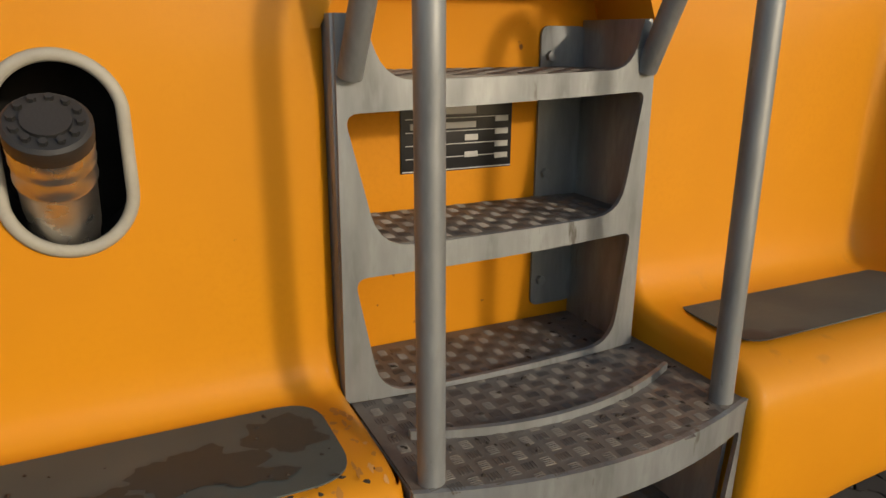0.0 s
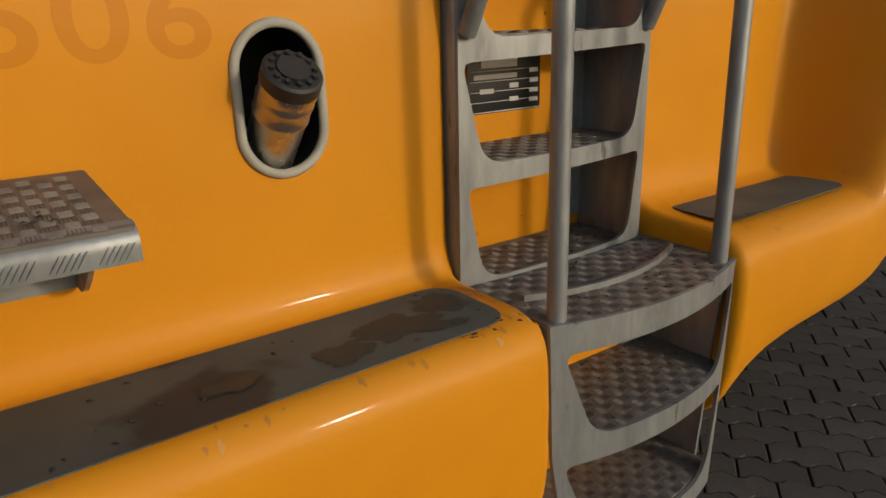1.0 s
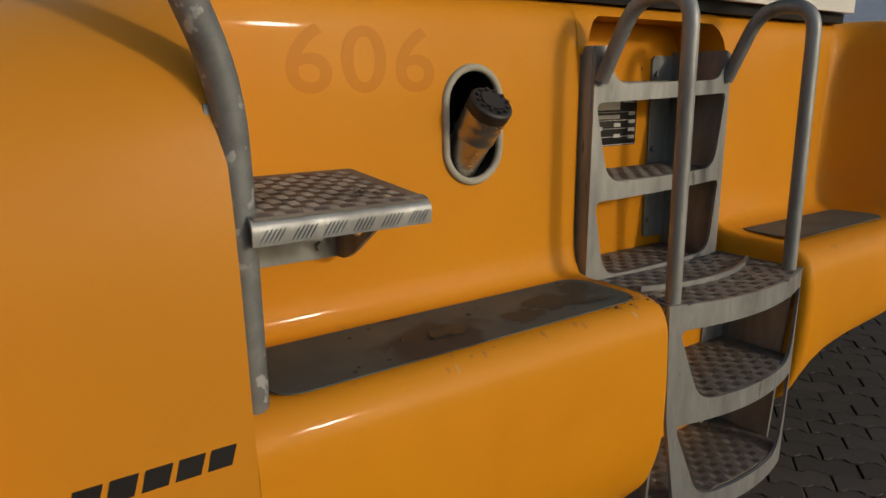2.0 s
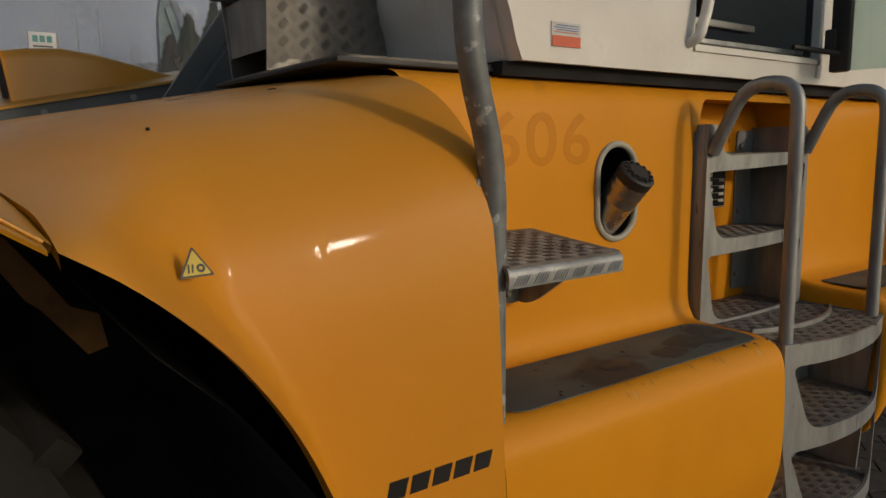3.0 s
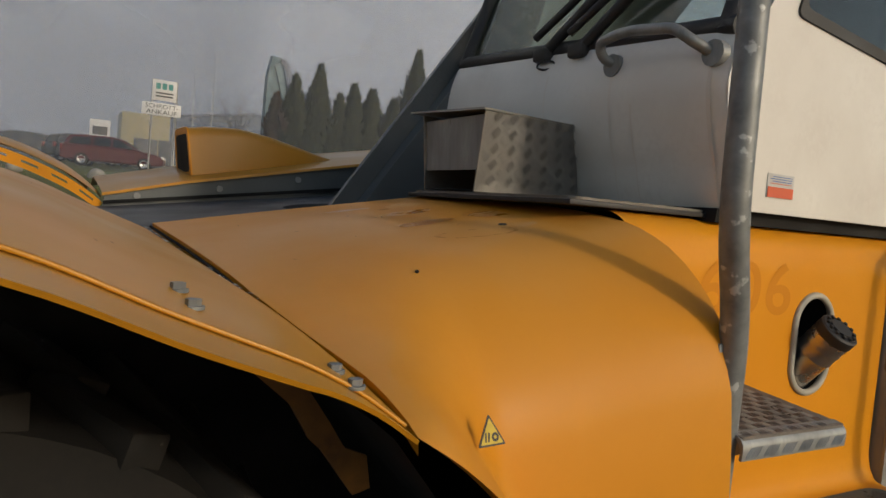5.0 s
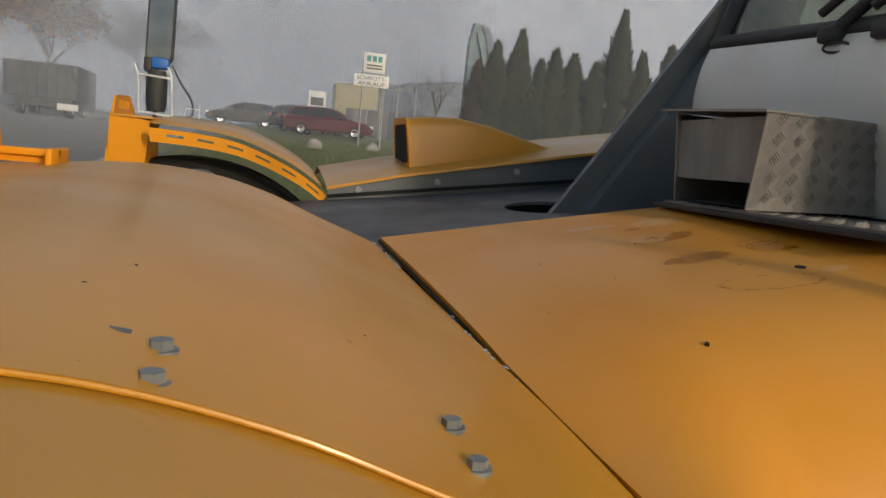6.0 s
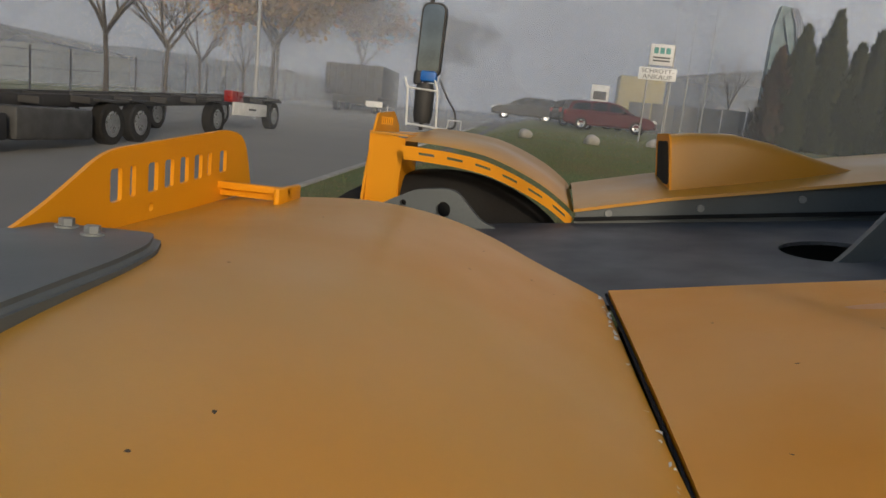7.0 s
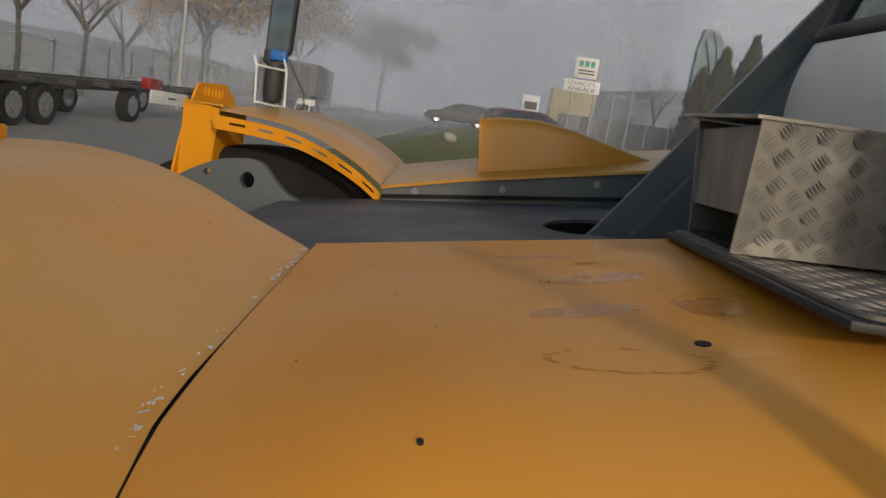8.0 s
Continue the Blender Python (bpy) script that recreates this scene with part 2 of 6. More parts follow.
def hood_section(x):
    k = min(max((x + 0.6) / -0.9, 0), 1)
    w = max(0.0, (k - 0.60) / 0.40)
    w = w * w * (3 - 2 * w)
    dz = 0.17 * (x + 0.6)
    return [(lerp(ya, yb, w), lerp(za + (dz if za > 1.2 else dz * max(0, (za - 0.9) / 0.3)), zb + 0.17 * (x + 1.5), w)) for (ya, za), (yb, zb) in zip(SEC_A, SEC_B)]


INV = [(-z, x) for x, z in ARCH]


def lip_y(x, y, z):
    """The flank's y where it flares out towards the wheel arch."""
    dz = max(z - interp(x, ARCH), 0.0) if x < -0.96 else 1.0
    dx = max(x - interp(-z, INV), 0.0)
    d = dz * dx / max(math.hypot(dz, dx), 1e-6)
    u = max(0.0, 1 - d / 0.065) * min(max((x + 1.42) / 0.07, 0), 1) * min(max((1.12 - y) / 0.08, 0), 1)
    return lerp(y, min(y, 0.80), u * u)


def hood_columns():
    xs = [lerp(-1.5, -1.2, i / 16) for i in range(16)] + [lerp(-1.2, -0.94, i / 36) for i in range(36)] + [lerp(-0.94, -0.6, i / 9) for i in range(10)]
    cols = []
    for x in xs:
        line = smooth_line(hood_section(x), 160)
        fall = min(max((-1.05 - x) / 0.45, 0), 1)
        pts = [(x + interp(y, SEAM) * fall, y, z) for y, z in line]
        cut = []
        for p, q in zip(pts, pts[1:]):
            end = interp(p[0], ARCH) if p[0] < -0.96 else 0.30
            cut.append(p)
            if q[2] < end:
                f = (p[2] - end) / max(p[2] - q[2], 1e-6)
                cut.append(tuple(lerp(a, c, min(max(f, 0), 1)) for a, c in zip(p, q)))
                break
        ln = [0.0]
        for p, q in zip(cut, cut[1:]):
            ln.append(ln[-1] + math.dist(p, q))
        col, j = [], 0
        for k in range(48):
            s = ln[-1] * k / 47
            while j < len(ln) - 2 and ln[j + 1] < s:
                j += 1
            f = (s - ln[j]) / max(ln[j + 1] - ln[j], 1e-9)
            col.append(tuple(lerp(a, c, f) for a, c in zip(cut[j], cut[j + 1])))
        # the panel flares out to a lip along the wheel arch
        out = []
        for px, py, pz in col:
            out.append((px, lip_y(px, py, pz), pz))
        cols.append(out)
    return cols


cols = hood_columns()
verts = [v for c in cols for v in c]
faces = grid_faces(len(cols), 48)
n0 = len(verts)
# turned-in lip along the wheel arch and the seam
lip = [(c[-1][0] + 0.004, c[-1][1] + 0.045, c[-1][2] - 0.004) for c in cols]
verts += lip
for i in range(len(cols) - 1):
    faces.append((i * 48 + 47, (i + 1) * 48 + 47, n0 + i + 1, n0 + i))
n1 = len(verts)
verts += [(v[0] + 0.002, v[1], v[2] - 0.022) for v in cols[0]]
for j in range(47):
    faces.append((j, j + 1, n1 + j + 1, n1 + j))
n3 = len(verts)
verts += [(-0.6, min(v[1] + 0.34, 2.1), max(v[2] - 0.03, 0.3)) for v in cols[-1]]
for j in range(47):
    faces.append(((len(cols) - 1) * 48 + j, (len(cols) - 1) * 48 + j + 1, n3 + j + 1, n3 + j))
hood = link("hood", verts, faces, HOOD_TOP_LIT, machine, "orange hood panel with footprints and a dusty top painted lighter", angle=50)

# side shell between hood and ladder: wall, bench and skirt in one moulding
SIDE = smooth_line([(1.60, 1.652), (1.45, 1.650), (1.37, 1.640), (1.325, 1.612), (1.305, 1.56), (1.30, 1.48), (1.30, 1.25), (1.30, 1.03), (1.296, 0.96), (1.280, 0.915), (1.245, 0.898), (1.12, 0.895),
                    (1.045, 0.892), (0.995, 0.872), (0.968, 0.825), (0.96, 0.74), (0.958, 0.62), (0.965, 0.50), (1.00, 0.38), (1.06, 0.30)], 200)


def holed_side(x0, x1, nx, profile, hole):
    """The side moulding swept along x, with an oval opening."""
    vs, fs = [], []
    for i in range(nx):
        x = lerp(x0, x1, i / (nx - 1))
        vs += [(x, y, z) for y, z in profile]
    n = len(profile)
    for f in grid_faces(nx, n):
        c = [sum(vs[k][a] for k in f) / 4 for a in range(3)]
        if hole and c[1] > 1.25 and hole(c[0], c[2]):
            continue
        fs.append(f)
    return vs, fs


HX, HZ, HW, HH = 0.115, 1.327, 0.083, 0.137     # oval opening


def in_hole(x, z):
    dz = max(abs(z - HZ) - (HH - HW), 0)
    return (x - HX) ** 2 + dz * dz < (HW + 0.004) ** 2


vs, fs = holed_side(-0.6, 0.47, 270, SIDE, in_hole)
# rounded end of the bench beside the ladder
base = len(vs)
for k in range(1, 7):
    a = k / 6 * math.pi / 2
    for y, z in SIDE:
        inset = 0.028 * (1 - math.cos(a))
        if z < 0.9:
            vs.append((0.47 + 0.028 * math.sin(a), y + inset, z - (inset if y > 1.0 and z > 0.8 else 0)))
        else:
            vs.append((0.47 + 0.028 * math.sin(a), y + inset, z - inset * (1 if y < 1.28 else 0)))
n = len(SIDE)
rows = [269 * n] + [base + k * n for k in range(6)]
for a, b in zip(rows, rows[1:]):
    fs += [(a + j, a + j + 1, b + j + 1, b + j) for j in range(n - 1)]
last = rows[-1]
e0 = len(vs)
vs += [(0.498, y + 0.4, z) for y, z in SIDE]
fs += [(last + j, last + j + 1, e0 + j + 1, e0 + j) for j in range(n - 1)]
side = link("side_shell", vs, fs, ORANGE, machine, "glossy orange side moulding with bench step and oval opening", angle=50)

# ---- lower front closing panels under the hood end and the recess behind the ladder
RX0, RX1, RY = 0.498, 1.150, 1.478


def bulge(x, depth, x0=0.50, x1=1.155):
    u = min(max((x - x0) / (x1 - x0), 0), 1)
    return depth * 4 * u * (1 - u)


def dense(loop, step=0.03):
    out = []
    for a, b in zip(loop, loop[1:] + loop[:1]):
        k = max(1, int(math.dist(a, b) / step))
        out += [(lerp(a[0], b[0], i / k), lerp(a[1], b[1], i / k)) for i in range(k)]
    return out


def round_loop(pts, r, n=5):
    out = []
    for i in range(len(pts)):
        a, b, c = Vector(pts[i - 1]), Vector(pts[i]), Vector(pts[(i + 1) % len(pts)])
        rr = r[i] if isinstance(r, (list, tuple)) else r
        d1, d2 = a - b, c - b
        k1, k2 = min(rr, d1.length * 0.49), min(rr, d2.length * 0.49)
        p, q = b + d1.normalized() * k1, b + d2.normalized() * k2
        for s in range(n + 1):
            t = s / n
            w = p * (1 - t) ** 2 + b * 2 * t * (1 - t) + q * t * t
            out.append((w.x, w.y))
    return out


recess = box_part("recess_back", (0.40, RY, 0.15), (1.25, RY + 0.03, 1.66), RECESS, machine, 0.002, "scuffed orange back wall of the ladder recess")
# strip of wall above the recess, closing between both mouldings, with rounded corners
prof = [p for p in SIDE if p[1] > 1.45]
vs, fs = [], []
NX, NP = 40, 40
for i in range(NX):
    x = lerp(0.468, 1.19, i / (NX - 1))
    d = min(max(x - 0.500, 0), max(1.150 - x, 0))
    zb = 1.604 - 0.085 * max(0.0, 1 - d / 0.07) ** 2.2 if 0.5 < x < 1.15 else 1.50
    line = [p for p in prof if p[1] >= zb]
    line.append((interp(zb, sorted((z, y) for y, z in prof)), zb))
    col = smooth_line(line, NP - 1)
    vs += [(x, y - 0.0018 + (0.02 if x > 1.16 else 0), z) for y, z in col] + [(x, 1.58, zb + 0.004)]
fs = grid_faces(NX, NP)
link("recess_lintel", vs, fs, ORANGE, machine, angle=50)

# ---- ladder
ladder = new("ladder")
ladder.parent = machine
tagged(ladder, "galvanised access ladder with chequer plate steps and handrails")


def frame_plate(name, outline, holes, y, depth, thick=0.010):
    bm = bmesh.new()
    add_plate(bm, dense(outline), 0, thick, "y", [dense(h_) for h_ in holes])
    for v in bm.verts:
        v.co.y += y - bulge(v.co.x, depth)
    part(name, bm, STEEL, ladder, angle=60)


outline = [(0.495, 0.872), (1.118, 0.872), (1.118, 1.505), (1.090, 1.520)]
outline += round_loop([(1.083, 1.520), (1.058, 1.432), (0.578, 1.421), (0.540, 1.522)], [0.002, 0.05, 0.05, 0.002])
outline += [(0.500, 1.522)]
frame_plate("front_frame", outline, [
    round_loop([(0.509, 1.372), (1.098, 1.392), (1.058, 1.160), (0.562, 1.150)], [0.025, 0.02, 0.06, 0.06]),
    round_loop([(0.518, 1.100), (1.092, 1.118), (1.062, 0.886), (0.560, 0.880)], [0.025, 0.02, 0.06, 0.06]),
], 1.262, 0.02)
LOWER = [(0.503, 0.87), (1.158, 0.87), (1.135, 0.55), (1.10, 0.245), (0.56, 0.245), (0.515, 0.55)]
frame_plate("lower_frame", LOWER, [
    round_loop([(0.535, 0.800), (1.140, 0.815), (1.095, 0.592), (0.610, 0.592)], [0.03, 0.02, 0.07, 0.06]),
    round_loop([(0.540, 0.530), (1.118, 0.540), (1.065, 0.300), (0.630, 0.300)], [0.03, 0.02, 0.08, 0.06]),
], 0.982, 0.062)
for x in (0.495, 1.108):
    box_part("stringer", (x, 1.272, 0.20 if x > 1 else 0.88), (x + 0.010, RY, 1.522), STEEL, ladder, 0.002)
bm = bmesh.new()
add_plate(bm, [(0.992, 0.865), (1.21, 0.865), (1.21, 0.25), (1.02, 0.25)], 0.503, 0.513, "x")
part("stringer", bm, STEEL, ladder)
bm = bmesh.new()
add_plate(bm, [(0.992, 0.865), (1.21, 0.865), (1.21, 0.25), (1.02, 0.25)], 1.118, 1.128, "x")
for v in bm.verts:
    v.co.x += 0.02 * (v.co.z - 0.5)
part("stringer", bm, STEEL, ladder)
for z0, z1 in ((0.90, 1.51), (0.25, 0.83)):
    bm = bmesh.new()
    yf = RY if z0 > 0.5 else 1.215
    add_plate(bm, round_loop([(1.002, z0), (1.112, z0), (1.112, z1), (1.002, z1)], 0.02), yf - 0.008, yf - 0.002, "y")
    br = part("mounting_flange", bm, STEEL, ladder)
    for zb in (z0 + 0.06, (z0 + z1) / 2, z1 - 0.06):
        bm = bmesh.new()
        add_tube(bm, [(1.024, yf - 0.018, zb), (1.024, yf - 0.006, zb)], 0.011, 6)
        part("bolt", bm, STEEL, br)


def chequer(name, outline_fn, z, x0, x1, y0, y1, parent, pitch=0.062, thick=0.006):
    """A tread: plate with groups of five raised ribs, turned a quarter from group to group."""
    bm = bmesh.new()
    add_plate(bm, dense(outline_fn, 0.05), z - thick, z, "z")
    ob = part(name, bm, CHEQUER, parent)
    vs, fs = [], []
    iy = 0
    y = y0 + 0.02
    while y < y1 - 0.012:
        ix = 0
        x = x0 + 0.025
        while x < x1 - 0.02:
            turned = (ix + iy) % 2 == 0
            for k in range(5):
                o = (k - 2) * 0.0050
                cx, cy = (x + o, y) if turned else (x, y + o)
                hx, hy = (0.0016, 0.0128) if turned else (0.0128, 0.0016)
                if not inside(cx, cy, outline_fn):
                    continue
                b = len(vs)
                vs += [(cx - hx, cy - hy, z - 0.001), (cx + hx, cy - hy, z - 0.001), (cx + hx, cy + hy, z - 0.001), (cx - hx, cy + hy, z - 0.001),
                       (cx - hx * 0.5, cy - hy * 0.6, z + 0.0014), (cx + hx * 0.5, cy - hy * 0.6, z + 0.0014), (cx + hx * 0.5, cy + hy * 0.6, z + 0.0014), (cx - hx * 0.5, cy + hy * 0.6, z + 0.0014)]
                fs += [(b + 4, b + 5, b + 6, b + 7)] + [(b + i, b + (i + 1) % 4, b + 4 + (i + 1) % 4, b + 4 + i) for i in range(4)]
            x += pitch * 0.5
            ix += 1
        y += pitch * 0.5
        iy += 1
    me = bpy.data.meshes.new("rib_pattern")
    me.from_pydata(vs, [], fs)
    me.materials.append(RIB)
    r = new("rib_pattern", me)
    r.parent = ob
    tagged(r, kind="stuff")
    return ob


def inside(x, y, loop):
    c = False
    for (x1, y1), (x2, y2) in zip(loop, loop[1:] + loop[:1]):
        if (y1 > y) != (y2 > y) and x < (x2 - x1) * (y - y1) / (y2 - y1) + x1:
            c = not c
    return c


def bowed(x0, x1, yf, depth, yb):
    xs = [lerp(x0, x1, i / 14) for i in range(15)]
    return [(x, yf - bulge(x, depth)) for x in xs] + [(x1, yb), (x0, yb)]


chequer("platform", bowed(0.506, 1.152, 0.988, 0.062, RY - 0.004), 0.869, 0.51, 1.15, 0.92, RY, ladder)
chequer("step", bowed(0.522, 1.125, 0.99, 0.06, 1.215), 0.592, 0.52, 1.125, 0.93, 1.215, ladder)
chequer("step", bowed(0.545, 1.105, 0.995, 0.06, 1.215), 0.302, 0.545, 1.105, 0.93, 1.215, ladder)
box_part("lower_recess_back", (0.50, 1.215, 0.16), (1.15, 1.245, 0.862), RECESS, machine, 0.002)
chequer("step", bowed(0.508, 1.106, 1.270, 0.02, RY - 0.004), 1.428, 0.51, 1.10, 1.255, RY, ladder)
chequer("step", bowed(0.508, 1.106, 1.270, 0.02, RY - 0.004), 1.154, 0.51, 1.10, 1.255, RY, ladder)
bm = bmesh.new()
arc = [(lerp(0.555, 1.105, i / 20), 1.118 - 0.065 * 4 * (i / 20) * (1 - i / 20) + 0.02 * i / 20, 0.877) for i in range(21)]
add_plate(bm, [(x, y - 0.005) for x, y, z in arc] + [(x, y + 0.005) for x, y, z in arc[::-1]], 0.868, 0.884, "z")
part("toe_strip", bm, STEEL, ladder)
for x, xw in ((0.540, 0.520), (1.108, 1.098)):
    tube_part("handrail", [(x, 1.0, 0.868), (x - 0.004, 1.0, 1.635), (x - 0.006, 1.16, 1.64), (xw, 1.258, 1.43)], 0.0205, STEEL, ladder, bend=0.10, sides=20)

# data plate on the recess wall
dp = box_part("data_plate", (0.690, RY - 0.004, 1.226), (0.940, RY - 0.0005, 1.412), PLATE_BLACK, machine, 0.001, "black data plate with silver printed fields")
bars = [(0.735, 1.382, 0.13, 0.016), (0.735, 1.340, 0.12, 0.026), (0.71, 1.312, 0.145, 0.012), (0.73, 1.276, 0.045, 0.012), (0.83, 1.286, 0.03, 0.012), (0.90, 1.322, 0.03, 0.011), (0.90, 1.296, 0.03, 0.011), (0.90, 1.270, 0.03, 0.011), (0.83, 1.252, 0.03, 0.011), (0.90, 1.246, 0.03, 0.011)]
bars += [(0.70, 1.332 - 0.026 * k, 0.23, 0.0015) for k in range(4)] + [(0.692, 1.2285, 0.246, 0.002), (0.692, 1.4085, 0.246, 0.002)]
for x, z, w, h_ in bars:
    box_part("printed_field", (x, RY - 0.006, z), (x + w, RY - 0.0035, z + h_), PLATE_WHITE, dp, 0.0)
for z in (1.392, 1.382, 1.372, 1.362):
    box_part("printed_field", (0.872, RY - 0.006, z), (0.93, RY - 0.0035, z + 0.003), PLATE_WHITE, dp, 0.0)

# ---- oval opening, sealing strip, pipe and cap
def oval(w, h_, n=48):
    out = []
    for k in range(n):
        a = 2 * math.pi * k / n
        x, z = math.cos(a) * w, math.sin(a) * w
        out.append((HX + x, HZ + z + (h_ - w if math.sin(a) > 0 else w - h_)))
    return out


bm = bmesh.new()
loop = [(x, 1.298, z) for x, z in oval(HW, HH)]
add_tube(bm, loop + loop[:2], 0.0095, 10, cap=False)
part("sealing_strip", bm, SILL, machine, "cream ribbed rubber edge strip round the oval opening")
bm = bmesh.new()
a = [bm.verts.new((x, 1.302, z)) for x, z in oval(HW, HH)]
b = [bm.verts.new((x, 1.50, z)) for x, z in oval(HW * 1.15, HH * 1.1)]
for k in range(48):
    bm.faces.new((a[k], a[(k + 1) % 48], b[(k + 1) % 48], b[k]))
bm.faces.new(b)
# Lining painted black, which stands in for shade inside the opening.
part("opening_lining", bm, HOLLOW_BLACK, machine)
filler = new("filler_pipe")
filler.parent = machine
tagged(filler, "heat tinted stainless filler pipe with a black plastic cap")
P0, P1 = Vector((0.100, 1.40, 1.165)), Vector((0.106, 1.215, 1.385))
axis_dir = (P1 - P0).normalized()
L = (P1 - P0).length
bm = bmesh.new()
add_tube(bm, [P0 + axis_dir * L * t for t in (0, 0.2, 0.62, 0.64, 0.655, 0.67, 0.76, 0.775, 0.79, 0.83, 0.85, 0.9)], 0.05, 28, True,
         [0.050, 0.050, 0.050, 0.052, 0.0535, 0.052, 0.052, 0.0535, 0.052, 0.052, 0.0535, 0.052])
part("pipe", bm, PIPE, filler)
bm = bmesh.new()
add_tube(bm, [P0 + axis_dir * L * t for t in (0.88, 0.9, 0.985, 1.0)], 0.05, 28, True, [0.050, 0.054, 0.054, 0.049])
add_tube(bm, [P0 + axis_dir * L * t for t in (0.99, 1.02)], 0.03, 20, True)
for k in range(12):
    a = k * math.pi / 6
    s1 = axis_dir.orthogonal().normalized()
    s2 = axis_dir.cross(s1)
    c = P1 + (s1 * math.cos(a) + s2 * math.sin(a)) * 0.039
    add_tube(bm, [c, c + axis_dir * 0.007], 0.0055, 6)
part("cap", bm, BLACK, filler, "black ribbed plastic cap")

# ---- anti-slip mats
def mat_pad(name, outline, z, r, label):
    bm = bmesh.new()
    add_plate(bm, round_loop(outline, r, 8), z, z + 0.003, "z")
    part(name, bm, MAT, machine, label)


mat_pad("anti_slip_mat", [(-0.548, 1.005), (0.435, 1.015), (0.435, 1.250), (-0.53, 1.250)], 0.8975, 0.07, "grey anti-slip mat with damp patches")

# ---- step bracket on the wall
bracket = new("wall_step")
bracket.parent = machine
tagged(bracket, "folding chequer plate step on a steel bracket")
chequer("tread", round_loop([(-0.575, 0.985), (-0.235, 0.985), (-0.235, 1.285), (-0.575, 1.285)], 0.008), 1.222, -0.575, -0.235, 0.98, 1.285, bracket, 0.05)
nose = [(1.012, 1.2235), (0.998, 1.2225), (0.987, 1.217), (0.980, 1.208), (0.978, 1.197), (0.978, 1.176), (0.984, 1.176), (0.984, 1.196), (0.990, 1.207), (1.000, 1.2155), (1.012, 1.2165)]
vs = [(x, y, z) for x in (-0.577, -0.233) for y, z in nose]
k = len(nose)
fs = [(i, (i + 1) % k, k + (i + 1) % k, k + i) for i in range(k)] + [tuple(range(k)), tuple(range(2 * k - 1, k - 1, -1))]
link("tread_lip", vs, fs, STEEL, bracket, "bright worn rounded step edge", angle=35)
for g in range(6):
    for k in range(5):
        x = -0.565 + g * 0.056 + k * 0.0078
        bm = bmesh.new()
        add_tube(bm, [(x, 0.9772, 1.181), (x + 0.007, 0.9770, 1.192), (x + 0.014, 0.9778, 1.203)], 0.0016, 5, True, [0.0007, 0.0017, 0.0007])
        part("lip_rib", bm, STEEL, bracket)
for x in (-0.55, -0.275):
    bm = bmesh.new()
    add_plate(bm, round_loop([(1.02, 1.212), (1.296, 1.212), (1.296, 1.06), (1.24, 1.06)], [0.01, 0.005, 0.02, 0.05]), x, x + 0.008, "x",
              [round_loop([(1.17, 1.17), (1.22, 1.17), (1.22, 1.12), (1.17, 1.12)], 0.03)])
    part("gusset", bm, STEEL, bracket)
bm = bmesh.new()
add_plate(bm, round_loop([(-0.57, 1.06), (-0.25, 1.06), (-0.25, 1.115), (-0.57, 1.115)], 0.012), 1.285, 1.293, "y")
part("back_strip", bm, STEEL, bracket)
for x in (-0.535, -0.315):
    bm = bmesh.new()
    add_tube(bm, [(x, 1.274, 1.088), (x, 1.287, 1.088)], 0.012, 6)
    part("bolt", bm, STEEL, bracket)

for ob in bracket.children_recursive:
    if ob.parent is bracket and ob.name.split(".")[0] in ("tread", "tread_lip", "lip_rib"):
        ob.matrix_basis = Matrix.Translation((0, 0.98, 1.22)) @ Matrix.Rotation(0.09, 4, "X") @ Matrix.Translation((0, -0.98, -1.22))

# ---- galvanised grab rail at the hood end
tube_part("grab_rail", [(-0.575, 1.035, 0.88), (-0.578, 1.030, 1.15), (-0.586, 1.018, 1.43), (-0.682, 0.976, 1.63), (-0.684, 0.978, 1.95), (-0.684, 0.985, 2.70)], 0.027, GALV, machine,
          "galvanised steel grab rail with mottled zinc", bend=0.10, sides=22)
for lo_, hi_ in (((-0.603, 1.045, 0.885), (-0.590, 1.075, 0.985)), ((-0.625, 1.020, 1.33), (-0.596, 1.045, 1.40))):
    box_part("rail_bracket", lo_, hi_, GALV, machine, 0.003)

# ---- bits of dirt on the treads and mats
DIRT = material("dark dirt crumbs", (0.03, 0.024, 0.018), 0.9, 0, (0.06, 0.045, 0.03), 40, 90)
rng = random.Random(21)


def crumbs(name, n, box, z, parent):
    vs, fs = [], []
    for k in range(n):
        x, y = rng.uniform(box[0], box[1]), rng.uniform(box[2], box[3])
        s, a = rng.uniform(0.0015, 0.006), rng.uniform(0, 6.28)
        b0 = len(vs)
        for q in range(6):
            t = a + q * 1.047
            rr = s * rng.uniform(0.5, 1.2) * (1.8 if q % 3 == 0 else 1)
            vs.append((x + rr * math.cos(t), y + rr * math.sin(t), z + 0.001))
        vs.append((x, y, z + 0.002 + s * 0.4))
        fs += [(b0 + q, b0 + (q + 1) % 6, b0 + 6) for q in range(6)]
    tagged(link(name, vs, fs, DIRT, parent, smooth=False), kind="stuff")


crumbs("dirt_crumbs", 90, (0.53, 1.13, 0.95, 1.44), 0.8695, ladder)
crumbs("dirt_crumbs", 30, (0.56, 1.10, 0.96, 1.20), 0.5925, ladder)
crumbs("dirt_crumbs", 26, (-0.5, 0.42, 1.02, 1.24), 0.9005, side)
crumbs("dirt_crumbs", 14, (0.30, 0.47, 1.0, 1.03), 0.893, side)
crumbs("dirt_crumbs", 30, (-0.56, -0.25, 1.0, 1.27), 1.232, bracket)

